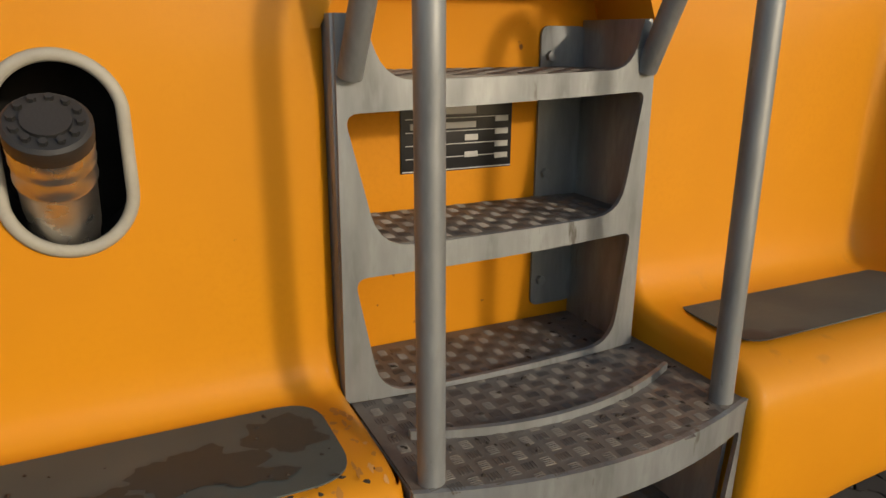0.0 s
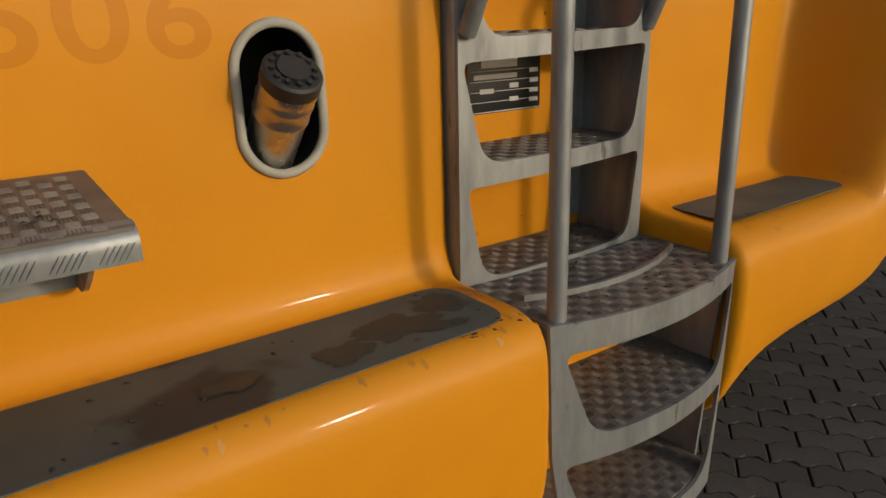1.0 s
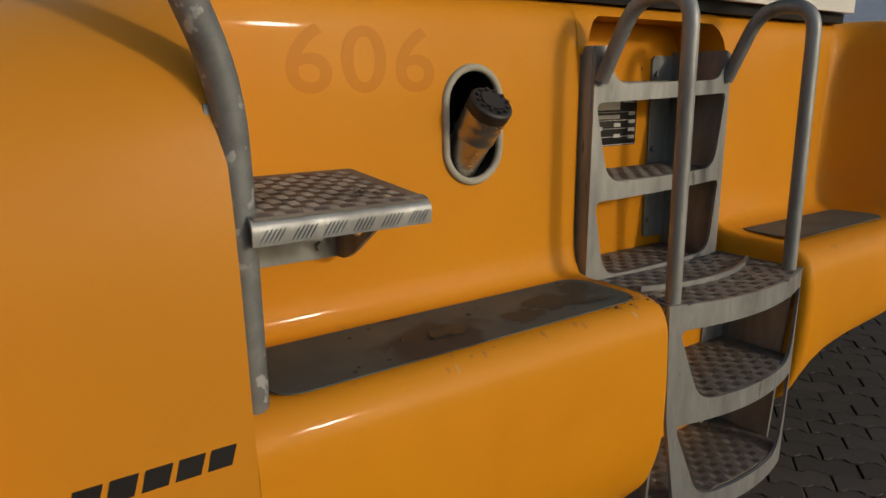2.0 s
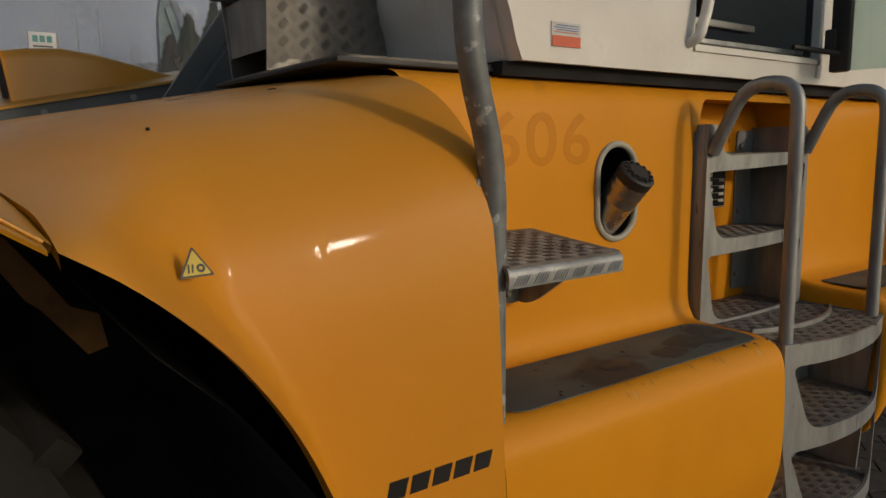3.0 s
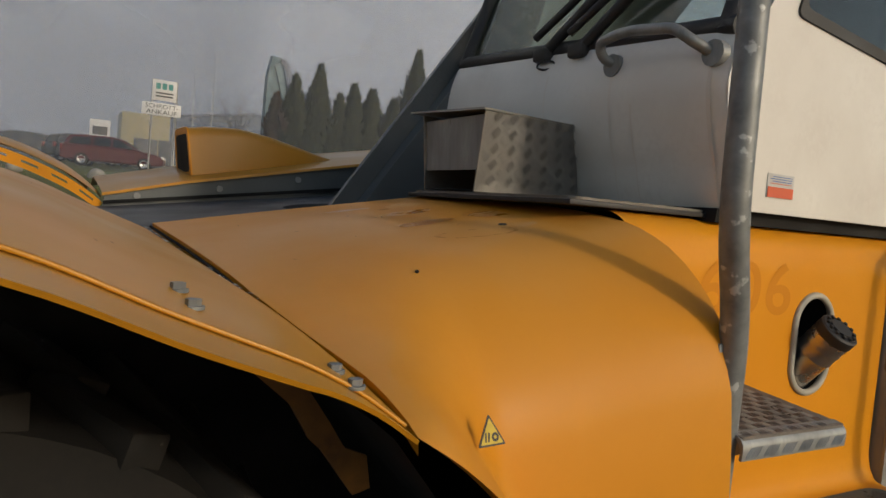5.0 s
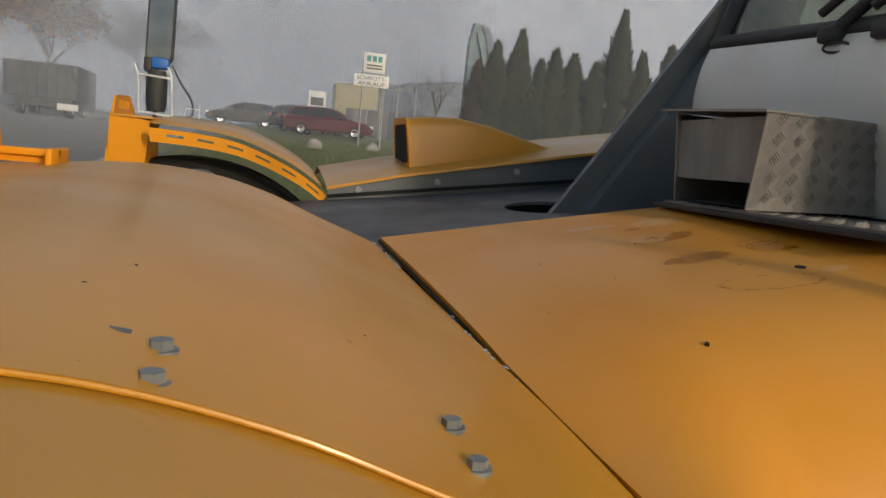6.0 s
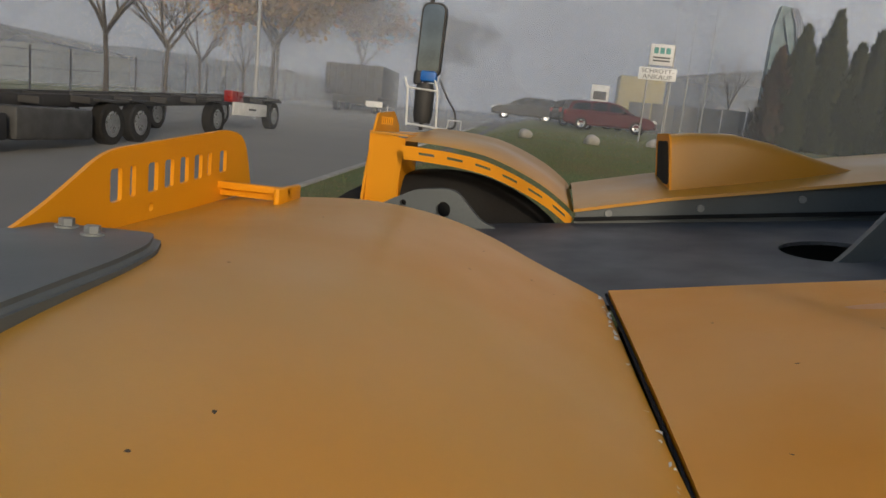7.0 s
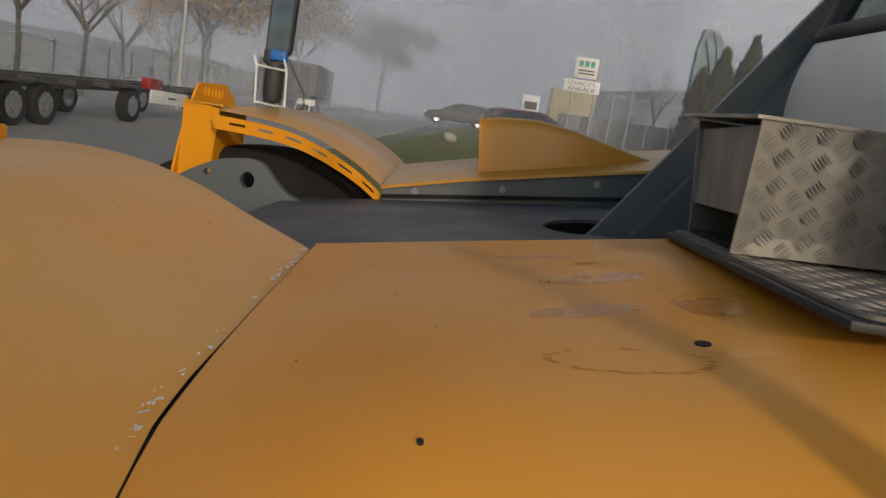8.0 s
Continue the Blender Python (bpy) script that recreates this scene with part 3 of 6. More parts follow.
# ---- body behind the ladder: second bench and the rear flank
PB = smooth_line([(1.62, 1.652), (1.46, 1.650), (1.38, 1.640), (1.345, 1.612), (1.33, 1.56), (1.325, 1.48), (1.325, 1.25), (1.322, 1.10), (1.312, 1.01), (1.285, 0.955), (1.22, 0.935), (1.12, 0.930),
                  (1.04, 0.926), (0.985, 0.905), (0.957, 0.86), (0.95, 0.78), (0.95, 0.70), (0.955, 0.60), (0.965, 0.50), (0.98, 0.40)], 80)
PO = smooth_line([(1.62, 1.652), (1.30, 1.650), (1.08, 1.640), (1.02, 1.612), (0.99, 1.56), (0.98, 1.48), (0.975, 1.40), (0.97, 1.30), (0.97, 1.22), (0.965, 1.15), (0.963, 1.10), (0.962, 1.05),
                  (0.96, 1.00), (0.957, 0.96), (0.955, 0.92), (0.953, 0.85), (0.953, 0.78), (0.96, 0.72), (0.975, 0.66), (1.0, 0.60)], 80)
LOWEDGE = [(1.10, 0.36), (1.135, 0.38), (1.20, 0.49), (1.32, 0.568), (1.46, 0.605), (1.78, 0.636), (2.02, 0.70), (2.3, 0.80), (2.8, 0.95), (3.4, 1.0)]
xs = [1.150 + 0.03 * (1 - math.cos(a * math.pi / 12)) for a in range(7)] + [1.18 + 0.08 * i for i in range(1, 9)] + [1.82 + 0.022 * i for i in range(1, 13)] + [2.2, 2.5, 3.0, 3.4]
vs = []
for i, x in enumerate(xs):
    w = min(max((x - 1.85) / 0.20, 0), 1)
    w = w * w * (3 - 2 * w)
    inset = 0.03 * (1 - math.sin(min(i, 6) / 6 * math.pi / 2))
    low = interp(x, LOWEDGE)
    for (ya, za), (yb, zb) in zip(PB, PO):
        y, z = lerp(ya, yb, w), lerp(za, zb, w)
        k = max(0.0, (0.80 - z) / 0.40)
        z = lerp(z, low, k) if z < 0.80 else z
        vs.append((x, y + inset + 0.05 * k * k, z - (inset if z < 1.0 and z > 0.85 else 0)))
fs = grid_faces(len(xs), 80)
e0 = len(vs)
vs += [(1.150, min(y + 0.45, RY + 0.01), z) for _, y, z in vs[:80]]
fs += [(j, j + 1, e0 + j + 1, e0 + j) for j in range(79)]
# turned-under edge
e1 = len(vs)
vs += [(x, vs[i * 80 + 79][1] + 0.25, vs[i * 80 + 79][2] + 0.03) for i, x in enumerate(xs)]
fs += [(i * 80 + 79, (i + 1) * 80 + 79, e1 + i + 1, e1 + i) for i in range(len(xs) - 1)]
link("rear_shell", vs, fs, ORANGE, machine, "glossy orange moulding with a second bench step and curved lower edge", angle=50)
mat_pad("anti_slip_mat", [(1.215, 1.045), (1.86, 1.050), (1.92, 1.275), (1.235, 1.270)], 0.936, 0.06, "small grey anti-slip mat on the bench")
# Black fill blocks paint the body's underside and inside as deep shade.
box_part("underbody", (-0.85, 1.52, 0.35), (3.4, 3.3, 1.45), HOLLOW_BLACK, machine, 0.02, "black block painting the shaded underside of the chassis")
box_part("inner_wall", (-0.60, 1.56, 0.5), (3.4, 1.60, 1.645), HOLLOW_BLACK, machine, 0.0)

# ---- wheel fender in front of the hood
FZ = [(-2.60, 1.575), (-2.45, 1.612), (-2.35, 1.630), (-2.273, 1.637), (-2.083, 1.652), (-1.922, 1.640), (-1.789, 1.606), (-1.668, 1.556), (-1.58, 1.522), (-1.52, 1.498), (-1.46, 1.466), (-1.40, 1.424), (-1.385, 1.411)]


def fdz(y):
    """The fender's fall towards its outer edge."""
    return 0.027 * (y - 2.17) - 0.024 * (max(0.0, 1.25 - y) / 0.405) ** 2 if y > 0.845 else 0.027 * (y - 2.17) - 0.024


def seam_x(x, y):
    """Pulls the fender's last stretch back to the seam with the hood."""
    return x if x < -1.7 else -1.7 + (x + 1.7) * (0.190 + 0.007 * min(max((1.40 - y) / 0.2, 0), 1) + interp(y, SEAM)) / 0.315


def fender_grid(y0, y1, ny, line, lip):
    zs = smooth_line(line, 60)
    vs = []
    for x, _ in zs:
        for j in range(ny):
            y = lerp(y0, y1, j / (ny - 1))
            xe = seam_x(x, y)
            vs.append((xe, y, interp(xe, zs) + fdz(y)))
    fs = grid_faces(60, ny)
    for edge, yy in ((0, y0), (ny - 1, y1)):
        b = len(vs)
        vs += [(seam_x(x, yy), yy + (0.03 if edge == 0 else -0.01), interp(seam_x(x, yy), zs) + fdz(yy) - lip) for x, z in zs]
        fs += [(i * ny + edge, (i + 1) * ny + edge, b + i + 1, b + i) for i in range(59)]
    return vs, fs


vs, fs = fender_grid(0.828, 2.17, 24, FZ, 0.012)
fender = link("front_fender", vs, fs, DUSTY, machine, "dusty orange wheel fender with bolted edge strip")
strip = smooth_line([p for p in FZ if p[0] < -1.39], 50)
vs = []
for x, z in strip:
    y0 = interp(x, [(-2.3, 0.675), (-1.9, 0.695), (-1.75, 0.705), (-1.64, 0.715), (-1.56, 0.728), (-1.5, 0.757), (-1.42, 0.785), (-1.385, 0.80)])
    for u in (0, 0.3, 0.65, 1.0):
        y = lerp(y0, max(0.840, y0 + 0.01), u)
        vs.append((x, y, z - 0.0065 - 0.002 * (1 - u) ** 2 + fdz(y)))
    vs.append((x, y0 + 0.004, z - 0.0145 + fdz(y0)))
fs = [f for f in grid_faces(50, 5)]
fs = [(i * 5 + a, i * 5 + b_, (i + 1) * 5 + b_, (i + 1) * 5 + a) for i in range(49) for a, b_ in ((0, 1), (1, 2), (2, 3), (4, 0))]
link("edge_strip", vs, fs, DUSTY, fender)
zs = smooth_line(FZ, 40)
tube_part("edge_bead", [(x, 0.829, z + fdz(0.828) - 0.003) for x, z in strip], 0.0026, DUSTY, fender, sides=8)


def fz(x, y):
    return interp(x, FZ) + fdz(y)


for x, y in ((-1.638, 0.943), (-1.632, 0.884), (-1.867, 0.897), (-1.866, 0.848), (-1.477, 0.866), (-1.465, 0.833), (-2.10, 0.897), (-2.10, 0.848)):
    z = fz(x, y)
    bm = bmesh.new()
    add_tube(bm, [(x, y, z - 0.002), (x, y, z + 0.002)], 0.012, 16)
    add_tube(bm, [(x, y, z + 0.002), (x, y, z + 0.009)], 0.0085, 6)
    part("hex_bolt", bm, GALV, fender)
# wheel well lining and wall, painted black for their shade, and tyre
bm = bmesh.new()
prev = None
for x, z in zs + [(-1.28, 1.28), (-1.16, 1.16), (-1.06, 1.02), (-0.98, 0.85), (-0.94, 0.6), (-0.92, 0.2)]:
    row = [bm.verts.new((x, y, z + fdz(y) - 0.03)) for y in (0.88, 1.5, 2.1)]
    if prev:
        for j in range(2):
            bm.faces.new((prev[j], prev[j + 1], row[j + 1], row[j]))
    prev = row
part("wheel_well", bm, HOLLOW_BLACK, machine)
box_part("well_wall", (-3.2, 2.02, 0.3), (-0.86, 2.06, 1.46), HOLLOW_BLACK, machine, 0.0)
# Darker copy of the orange paint, with the wheel well's shade in its colour.
SHADED_ORANGE = material("orange paint darkened with painted shade", (0.22, 0.088, 0.010), 0.7, 0, (0.09, 0.038, 0.009), 9, 60)
bm = bmesh.new()
stay_up = [(-1.70, 1.478), (-1.60, 1.462), (-1.52, 1.436), (-1.475, 1.400), (-1.42, 1.345), (-1.365, 1.268), (-1.335, 1.222), (-1.295, 1.205)]
stay_low = [(-1.285, 1.150), (-1.315, 1.142), (-1.375, 1.222), (-1.395, 1.240), (-1.43, 1.298), (-1.50, 1.358), (-1.58, 1.405), (-1.70, 1.440)]
add_plate(bm, stay_up + stay_low, 1.146, 1.156, "y")
part("well_stay", bm, SHADED_ORANGE, machine)

wheel = new("front_wheel")
wheel.parent = machine
tagged(wheel, "large dusty black off-road tyre on an orange rim")
WC, WR = Vector((-1.94, 1.42, 0.665)), 0.665


def lathe(bm, centre, profile, n=64):
    rings = []
    for k in range(n):
        a = 2 * math.pi * k / n
        rings.append([bm.verts.new((centre.x + r * math.cos(a), centre.y + y, centre.z + r * math.sin(a))) for y, r in profile])
    for k in range(n):
        a, b = rings[k], rings[(k + 1) % n]
        for j in range(len(profile) - 1):
            bm.faces.new((a[j], a[j + 1], b[j + 1], b[j]))


def build_wheel(parent, c, half):
    bm = bmesh.new()
    lathe(bm, c, smooth_line([(-half + 0.06, WR * 0.52), (-half, WR * 0.62), (-half - 0.015, WR * 0.76), (-half + 0.02, WR * 0.92), (-half + 0.08, WR * 0.955), (half - 0.08, WR * 0.955), (half - 0.02, WR * 0.92), (half, WR * 0.7), (half - 0.06, WR * 0.52)], 40))
    tyre = part("tyre", bm, TYRE, parent)
    for k in range(22):
        for sgn in (-1, 1):
            a = 2 * math.pi * (k + (0.5 if sgn > 0 else 0)) / 22
            bm = bmesh.new()
            add_box(bm, (-0.035, -half * 0.98, -0.02), (0.035, -0.02, 0.045), 0.008)
            m = Matrix.Translation(c) @ Matrix.Rotation(-a, 4, "Y") @ Matrix.Translation((0, 0, WR - 0.045)) @ Matrix.Rotation(0.5, 4, "Z")
            if sgn > 0:
                m = m @ Matrix.Scale(-1, 4, (0, 1, 0))
            bmesh.ops.transform(bm, matrix=m, verts=bm.verts)
            part("tread_lug", bm, TYRE, tyre)
    bm = bmesh.new()
    lathe(bm, c, [(-half + 0.05, WR * 0.53), (-half + 0.07, WR * 0.48), (-half + 0.18, WR * 0.46), (-half + 0.2, WR * 0.2), (-half + 0.14, WR * 0.15), (-half + 0.14, 0.01)], 40)
    part("rim", bm, ORANGE, parent)


build_wheel(wheel, WC, 0.30)

# front bumper plate with cut-out slots
plate = new("front_guard")
plate.parent = machine
bm = bmesh.new()
outline = round_loop([(0.80, 1.585), (1.30, 1.60), (1.47, 1.645), (1.66, 1.745), (2.12, 1.782), (2.21, 1.765), (2.26, 1.63), (1.50, 1.60)], [0.01, 0.1, 0.1, 0.05, 0.04, 0.05, 0.01, 0.01])
slots = []
for k in range(8):
    y0 = 1.67 + k * 0.058
    y1 = y0 + (0.018 if k in (1, 6) else 0.034)
    zb, zt = 1.655 + 0.03 * (k / 7), 1.712 + 0.022 * (k / 7)
    slots.append(round_loop([(y0, zb), (y1, zb + 0.002), (y1, zt + 0.002), (y0, zt)], 0.006, 2))
slots.append(round_loop([(1.79, 1.628), (1.805, 1.628), (1.805, 1.645), (1.79, 1.645)], 0.008, 3))
add_plate(bm, outline, -2.396, -2.388, "x", slots)
part("guard_plate", bm, ORANGE, plate, "orange plate with a row of cut-out slots")
tagged(plate, "orange front guard plate with cut-out slots")
box_part("guard_arm", (-2.39, 2.07, 1.652), (-2.225, 2.085, 1.668), ORANGE, plate, 0.002)
box_part("guard_arm", (-2.39, 2.085, 1.636), (-2.225, 2.092, 1.668), ORANGE, plate, 0.002)
box_part("guard_foot", (-2.24, 2.02, 1.632), (-2.225, 2.16, 1.672), ORANGE, plate, 0.006)
pad = new("buffer_block")
pad.parent = machine
tagged(pad, "grey rubber buffer block bolted on the fender")
bm = bmesh.new()
add_plate(bm, round_loop([(-2.50, 0.75), (-2.10, 0.75), (-2.165, 1.36), (-2.185, 1.462), (-2.225, 1.548), (-2.395, 1.528)], [0.01, 0.01, 0.03, 0.03, 0.025, 0.02]), 1.585, 1.642, "z")
r = bmesh.ops.bevel(bm, geom=[e for e in bm.edges if e.calc_face_angle(0) > 1.0 and min(v.co.z for v in e.verts) > 1.64], offset=0.01, segments=3, affect="EDGES")
part("block", bm, BLUEGREY, pad)
for x, y in ((-2.345, 1.50), (-2.285, 1.47)):
    bm = bmesh.new()
    add_tube(bm, [(x, y, 1.640), (x, y, 1.645)], 0.016, 16)
    add_tube(bm, [(x, y, 1.645), (x, y, 1.655)], 0.011, 6)
    part("hex_bolt", bm, GALV, pad)

# ---- deck between the two sides
bm = bmesh.new()
deck_out = [(-1.90, 2.168), (0.2, 2.168), (0.2, 3.41), (-1.90, 3.41)]
oval_hole = [(-0.80 + 0.14 * math.cos(a * math.pi / 12), 2.80 + 0.17 * math.sin(a * math.pi / 12)) for a in range(24)]
add_plate(bm, deck_out, -0.012, 0, "z", [oval_hole])
for v in bm.verts:
    v.co.z += 1.478 + 0.128 * (v.co.x + 1.5) + 0.030 * (v.co.y - 2.17)
part("centre_deck", bm, DARK, machine, "flat dark grey deck plate with an oval opening", smooth=False)
bm = bmesh.new()
add_plate(bm, round_loop([(-1.10, 1.30), (-0.10, 1.30), (1.10, 2.85), (0.9, 3.9), (0.62, 3.62), (-0.81, 1.575)], [0.05, 0.05, 0.1, 0.05, 0.1, 0.05]), 2.62, 2.80, "y")
bmesh.ops.bevel(bm, geom=[e for e in bm.edges if e.calc_face_angle(0) > 1.0 and abs(e.verts[0].co.y - e.verts[1].co.y) < 1e-5], offset=0.075, segments=6, affect="EDGES")
part("boom_arm", bm, BLUEGREY, machine, "slate grey slanted steel arm rising beside the cab")
bm = bmesh.new()
add_plate(bm, round_loop([(-2.32, 1.30), (-1.80, 1.30), (-1.80, 1.46), (-1.885, 1.49), (-1.985, 1.592), (-2.03, 1.602), (-2.15, 1.585), (-2.25, 1.535), (-2.32, 1.49)], 0.03), 3.28, 3.32, "y",
          [[(-2.035 + 0.028 * math.cos(a * math.pi / 8), 1.518 + 0.032 * math.sin(a * math.pi / 8)) for a in range(16)],
           [(-2.195 + 0.013 * math.cos(a * math.pi / 6), 1.528 + 0.013 * math.sin(a * math.pi / 6)) for a in range(12)]])
part("link_plate", bm, BLUEGREY, machine, "slate grey link plate with two round holes")

# ---- far side: panel, scoop, fender, mirror
bm = bmesh.new()
add_plate(bm, [(-1.53, 1.40), (0.6, 1.40), (0.6, 1.98), (-0.42, 1.797), (-1.21, 1.640), (-1.525, 1.565)], 3.40, 3.43, "y")
part("far_panel", bm, BLUEGREY, machine, "slate grey side panel with dome bolts")
for x, z in ((-1.06, 1.625), (-0.70, 1.70), (-1.40, 1.565)):
    bm = bmesh.new()
    add_tube(bm, [(x, 3.388, z), (x, 3.40, z)], 0.014, 12)
    part("dome_bolt", bm, STEEL, machine)
# Black strip on the far panel, painted in place of a shaded gap.
box_part("far_gap_strip", (-1.53, 3.385, 1.50), (0.6, 3.399, 1.515), HOLLOW_BLACK, machine, 0.0, m=Matrix.Translation((-1.53, 0, 1.53)) @ Matrix.Rotation(-0.138, 4, "Y") @ Matrix.Translation((1.53, 0, -1.51)))
bm = bmesh.new()
rows = []
for x, z in ((-1.535, 1.567), (-1.21, 1.646), (-0.42, 1.803), (0.6, 1.985)):
    rows.append([bm.verts.new(p) for p in ((x, 3.385, z - 0.012), (x, 3.39, z), (x, 3.50, z + 0.018), (x, 3.95, z + 0.068), (x, 4.15, z + 0.02))])
for a, b in zip(rows, rows[1:]):
    for j in range(4):
        bm.faces.new((a[j], a[j + 1], b[j + 1], b[j]))
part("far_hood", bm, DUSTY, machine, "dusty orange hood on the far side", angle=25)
bm = bmesh.new()
rows = []
for x, h_, w in ((-1.19, 0.236, 0.19), (-1.10, 0.235, 0.19), (-0.95, 0.215, 0.185), (-0.80, 0.165, 0.175), (-0.65, 0.10, 0.16), (-0.52, 0.045, 0.13), (-0.42, 0.012, 0.08)):
    zb = interp(x, [(-1.21, 1.652), (-0.42, 1.809)])
    yc = 3.70
    ring = round_loop([(yc - w, zb), (yc - w * 0.86, zb + h_), (yc + w * 0.86, zb + h_), (yc + w, zb)], [0.001, 0.05 * h_ / 0.236, 0.05 * h_ / 0.236, 0.001], 5)
    rows.append([bm.verts.new((x + 0.03 * (1 - (z - zb) / 0.236) if x < -1.15 else x, y, z)) for y, z in ring])
for a, b in zip(rows, rows[1:]):
    for j in range(len(a) - 1):
        bm.faces.new((a[j], a[j + 1], b[j + 1], b[j]))
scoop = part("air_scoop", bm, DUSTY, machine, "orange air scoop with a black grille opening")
bm = bmesh.new()
zb = 1.662
add_plate(bm, round_loop([(3.54, zb + 0.03), (3.56, zb + 0.205), (3.84, zb + 0.205), (3.86, zb + 0.03)], 0.03), -1.188, -1.184, "x")
for v in bm.verts:
    v.co.x += 0.03 * (1 - (v.co.z - zb) / 0.236) - 0.003
part("grille", bm, HOLLOW_BLACK, scoop)
bm = bmesh.new()
add_plate(bm, round_loop([(3.51, zb - 0.005), (3.53, zb + 0.235), (3.87, zb + 0.235), (3.89, zb - 0.005)], [0.001, 0.05, 0.05, 0.001]), -1.190, -1.182, "x",
          [round_loop([(3.54, zb + 0.03), (3.56, zb + 0.205), (3.84, zb + 0.205), (3.86, zb + 0.03)], 0.03)])
for v in bm.verts:
    v.co.x += 0.03 * (1 - (v.co.z - zb) / 0.236) - 0.003
part("grille_frame", bm, ORANGE, scoop)

FF = [(-2.245, 1.743), (-2.18, 1.742), (-2.05, 1.735), (-1.925, 1.719), (-1.83, 1.692), (-1.737, 1.655), (-1.65, 1.612), (-1.567, 1.557), (-1.53, 1.525)]
fzs = smooth_line(FF, 60)
bm = bmesh.new()
lower = [(x + 0.012, z - 0.055) for x, z in fzs][:-3]
slots = []
for k in range(6):
    i0 = 5 + k * 9
    seg = fzs[i0:i0 + 6]
    top = [(x + 0.004, z - 0.020) for x, z in seg]
    bot = [(x + 0.006, z - 0.030) for x, z in seg]
    slots.append(top + bot[::-1])
add_plate(bm, fzs + lower[::-1], 3.415, 3.425, "y", slots)
farf = part("far_fender", bm, ORANGE, machine, "orange slotted fender arch over the far wheel")
bm = bmesh.new()
rows = []
for x, z in fzs:
    rows.append([bm.verts.new((x, y, z + 0.018 + dz)) for y, dz in ((3.47, 0.0), (3.50, 0.012), (3.8, 0.032), (4.36, 0.060), (4.42, 0.02))])
for a, b in zip(rows, rows[1:]):
    for j in range(4):
        bm.faces.new((a[j], a[j + 1], b[j + 1], b[j]))
part("fender_top", bm, DUSTY, farf)
bm = bmesh.new()
lathe(bm, Vector((-2.10, 3.85, 0.86)), smooth_line([(-0.30, 0.4), (-0.32, 0.6), (-0.28, 0.72), (-0.2, 0.77), (0.2, 0.77), (0.3, 0.70)], 20))
part("far_tyre", bm, TYRE, machine)
post = new("far_guard")
post.parent = machine
tagged(post, "orange folded front guard on the far fender")
bm = bmesh.new()
cuts = [round_loop([(3.70 + 0.042 * k, 1.815), (3.722 + 0.042 * k, 1.816), (3.722 + 0.042 * k, 1.852), (3.70 + 0.042 * k, 1.851)], 0.004, 2) for k in range(6)]
add_plate(bm, round_loop([(3.44, 1.45), (4.12, 1.45), (4.10, 1.815), (3.96, 1.882), (3.64, 1.864), (3.585, 1.79), (3.50, 1.63)], [0.01, 0.01, 0.03, 0.03, 0.02, 0.06, 0.1]), -2.412, -2.402, "x", cuts)
part("guard_plate", bm, ORANGE, post, "orange plate with a row of small cut-outs")
bm = bmesh.new()
add_plate(bm, [(-2.402, 1.45), (-2.275, 1.45), (-2.250, 1.768), (-2.402, 1.790)], 3.50, 3.51, "y")
add_plate(bm, [(3.51, 1.45), (3.86, 1.45), (3.86, 1.775), (3.51, 1.768)], -2.272, -2.262, "x")
for v in bm.verts:
    v.co.x += 0.02 * (v.co.z - 1.6) if v.co.x > -2.3 else 0
part("guard_fold", bm, ORANGE, post)
bm = bmesh.new()
add_plate(bm, round_loop([(-2.40, 3.49), (-2.235, 3.49), (-2.225, 3.90), (-2.40, 3.90)], 0.01), 1.778, 1.786, "z")
part("guard_cap", bm, DUSTY, post)

mirror = new("side_mirror")
mirror.parent = machine
tagged(mirror, "tall black side mirror with a blue clamp on a wire cage")
MX, MY = -2.36, 4.62
bm = bmesh.new()
add_plate(bm, round_loop([(MX - 0.085, 2.10), (MX + 0.055, 2.10), (MX + 0.065, 2.50), (MX - 0.075, 2.50)], 0.05, 8), MY - 0.01, MY + 0.05, "y")
house = part("housing", bm, BLACK, mirror)
bm = bmesh.new()
add_plate(bm, round_loop([(MX - 0.075, 2.11), (MX + 0.045, 2.11), (MX + 0.055, 2.49), (MX - 0.065, 2.49)], 0.045, 8), MY - 0.014, MY - 0.0105, "y")
part("mirror_glass", bm, MIRROR, mirror)
bm = bmesh.new()
add_plate(bm, round_loop([(MX - 0.06, 2.53), (MX + 0.06, 2.53), (MX + 0.06, 2.68), (MX - 0.06, 2.68)], 0.05, 8), MY - 0.01, MY + 0.05, "y")
part("upper_mirror", bm, BLACK, mirror)
bm = bmesh.new()
add_plate(bm, round_loop([(MX - 0.05, 2.54), (MX + 0.05, 2.54), (MX + 0.05, 2.67), (MX - 0.05, 2.67)], 0.042, 8), MY - 0.014, MY - 0.0105, "y")
part("mirror_glass", bm, MIRROR, mirror)
tube_part("mirror_pole", [(MX - 0.03, MY + 0.04, 1.80), (MX - 0.03, MY + 0.04, 3.0)], 0.012, BLACK, mirror)
box_part("clamp", (MX - 0.05, MY - 0.03, 2.07), (MX + 0.04, MY + 0.04, 2.13), BLUE, mirror, 0.012, "bright blue plastic clamp")
box_part("clamp_body", (MX - 0.09, MY - 0.02, 2.05), (MX - 0.045, MY + 0.04, 2.13), BLACK, mirror, 0.012)
bm = bmesh.new()
add_tube(bm, [(MX - 0.02, MY, 1.84), (MX - 0.02, MY, 1.88), (MX - 0.02, MY, 2.02), (MX - 0.02, MY, 2.06)], 0.05, 20, True, [0.045, 0.055, 0.055, 0.045])
part("lower_lens", bm, BLACK, mirror)
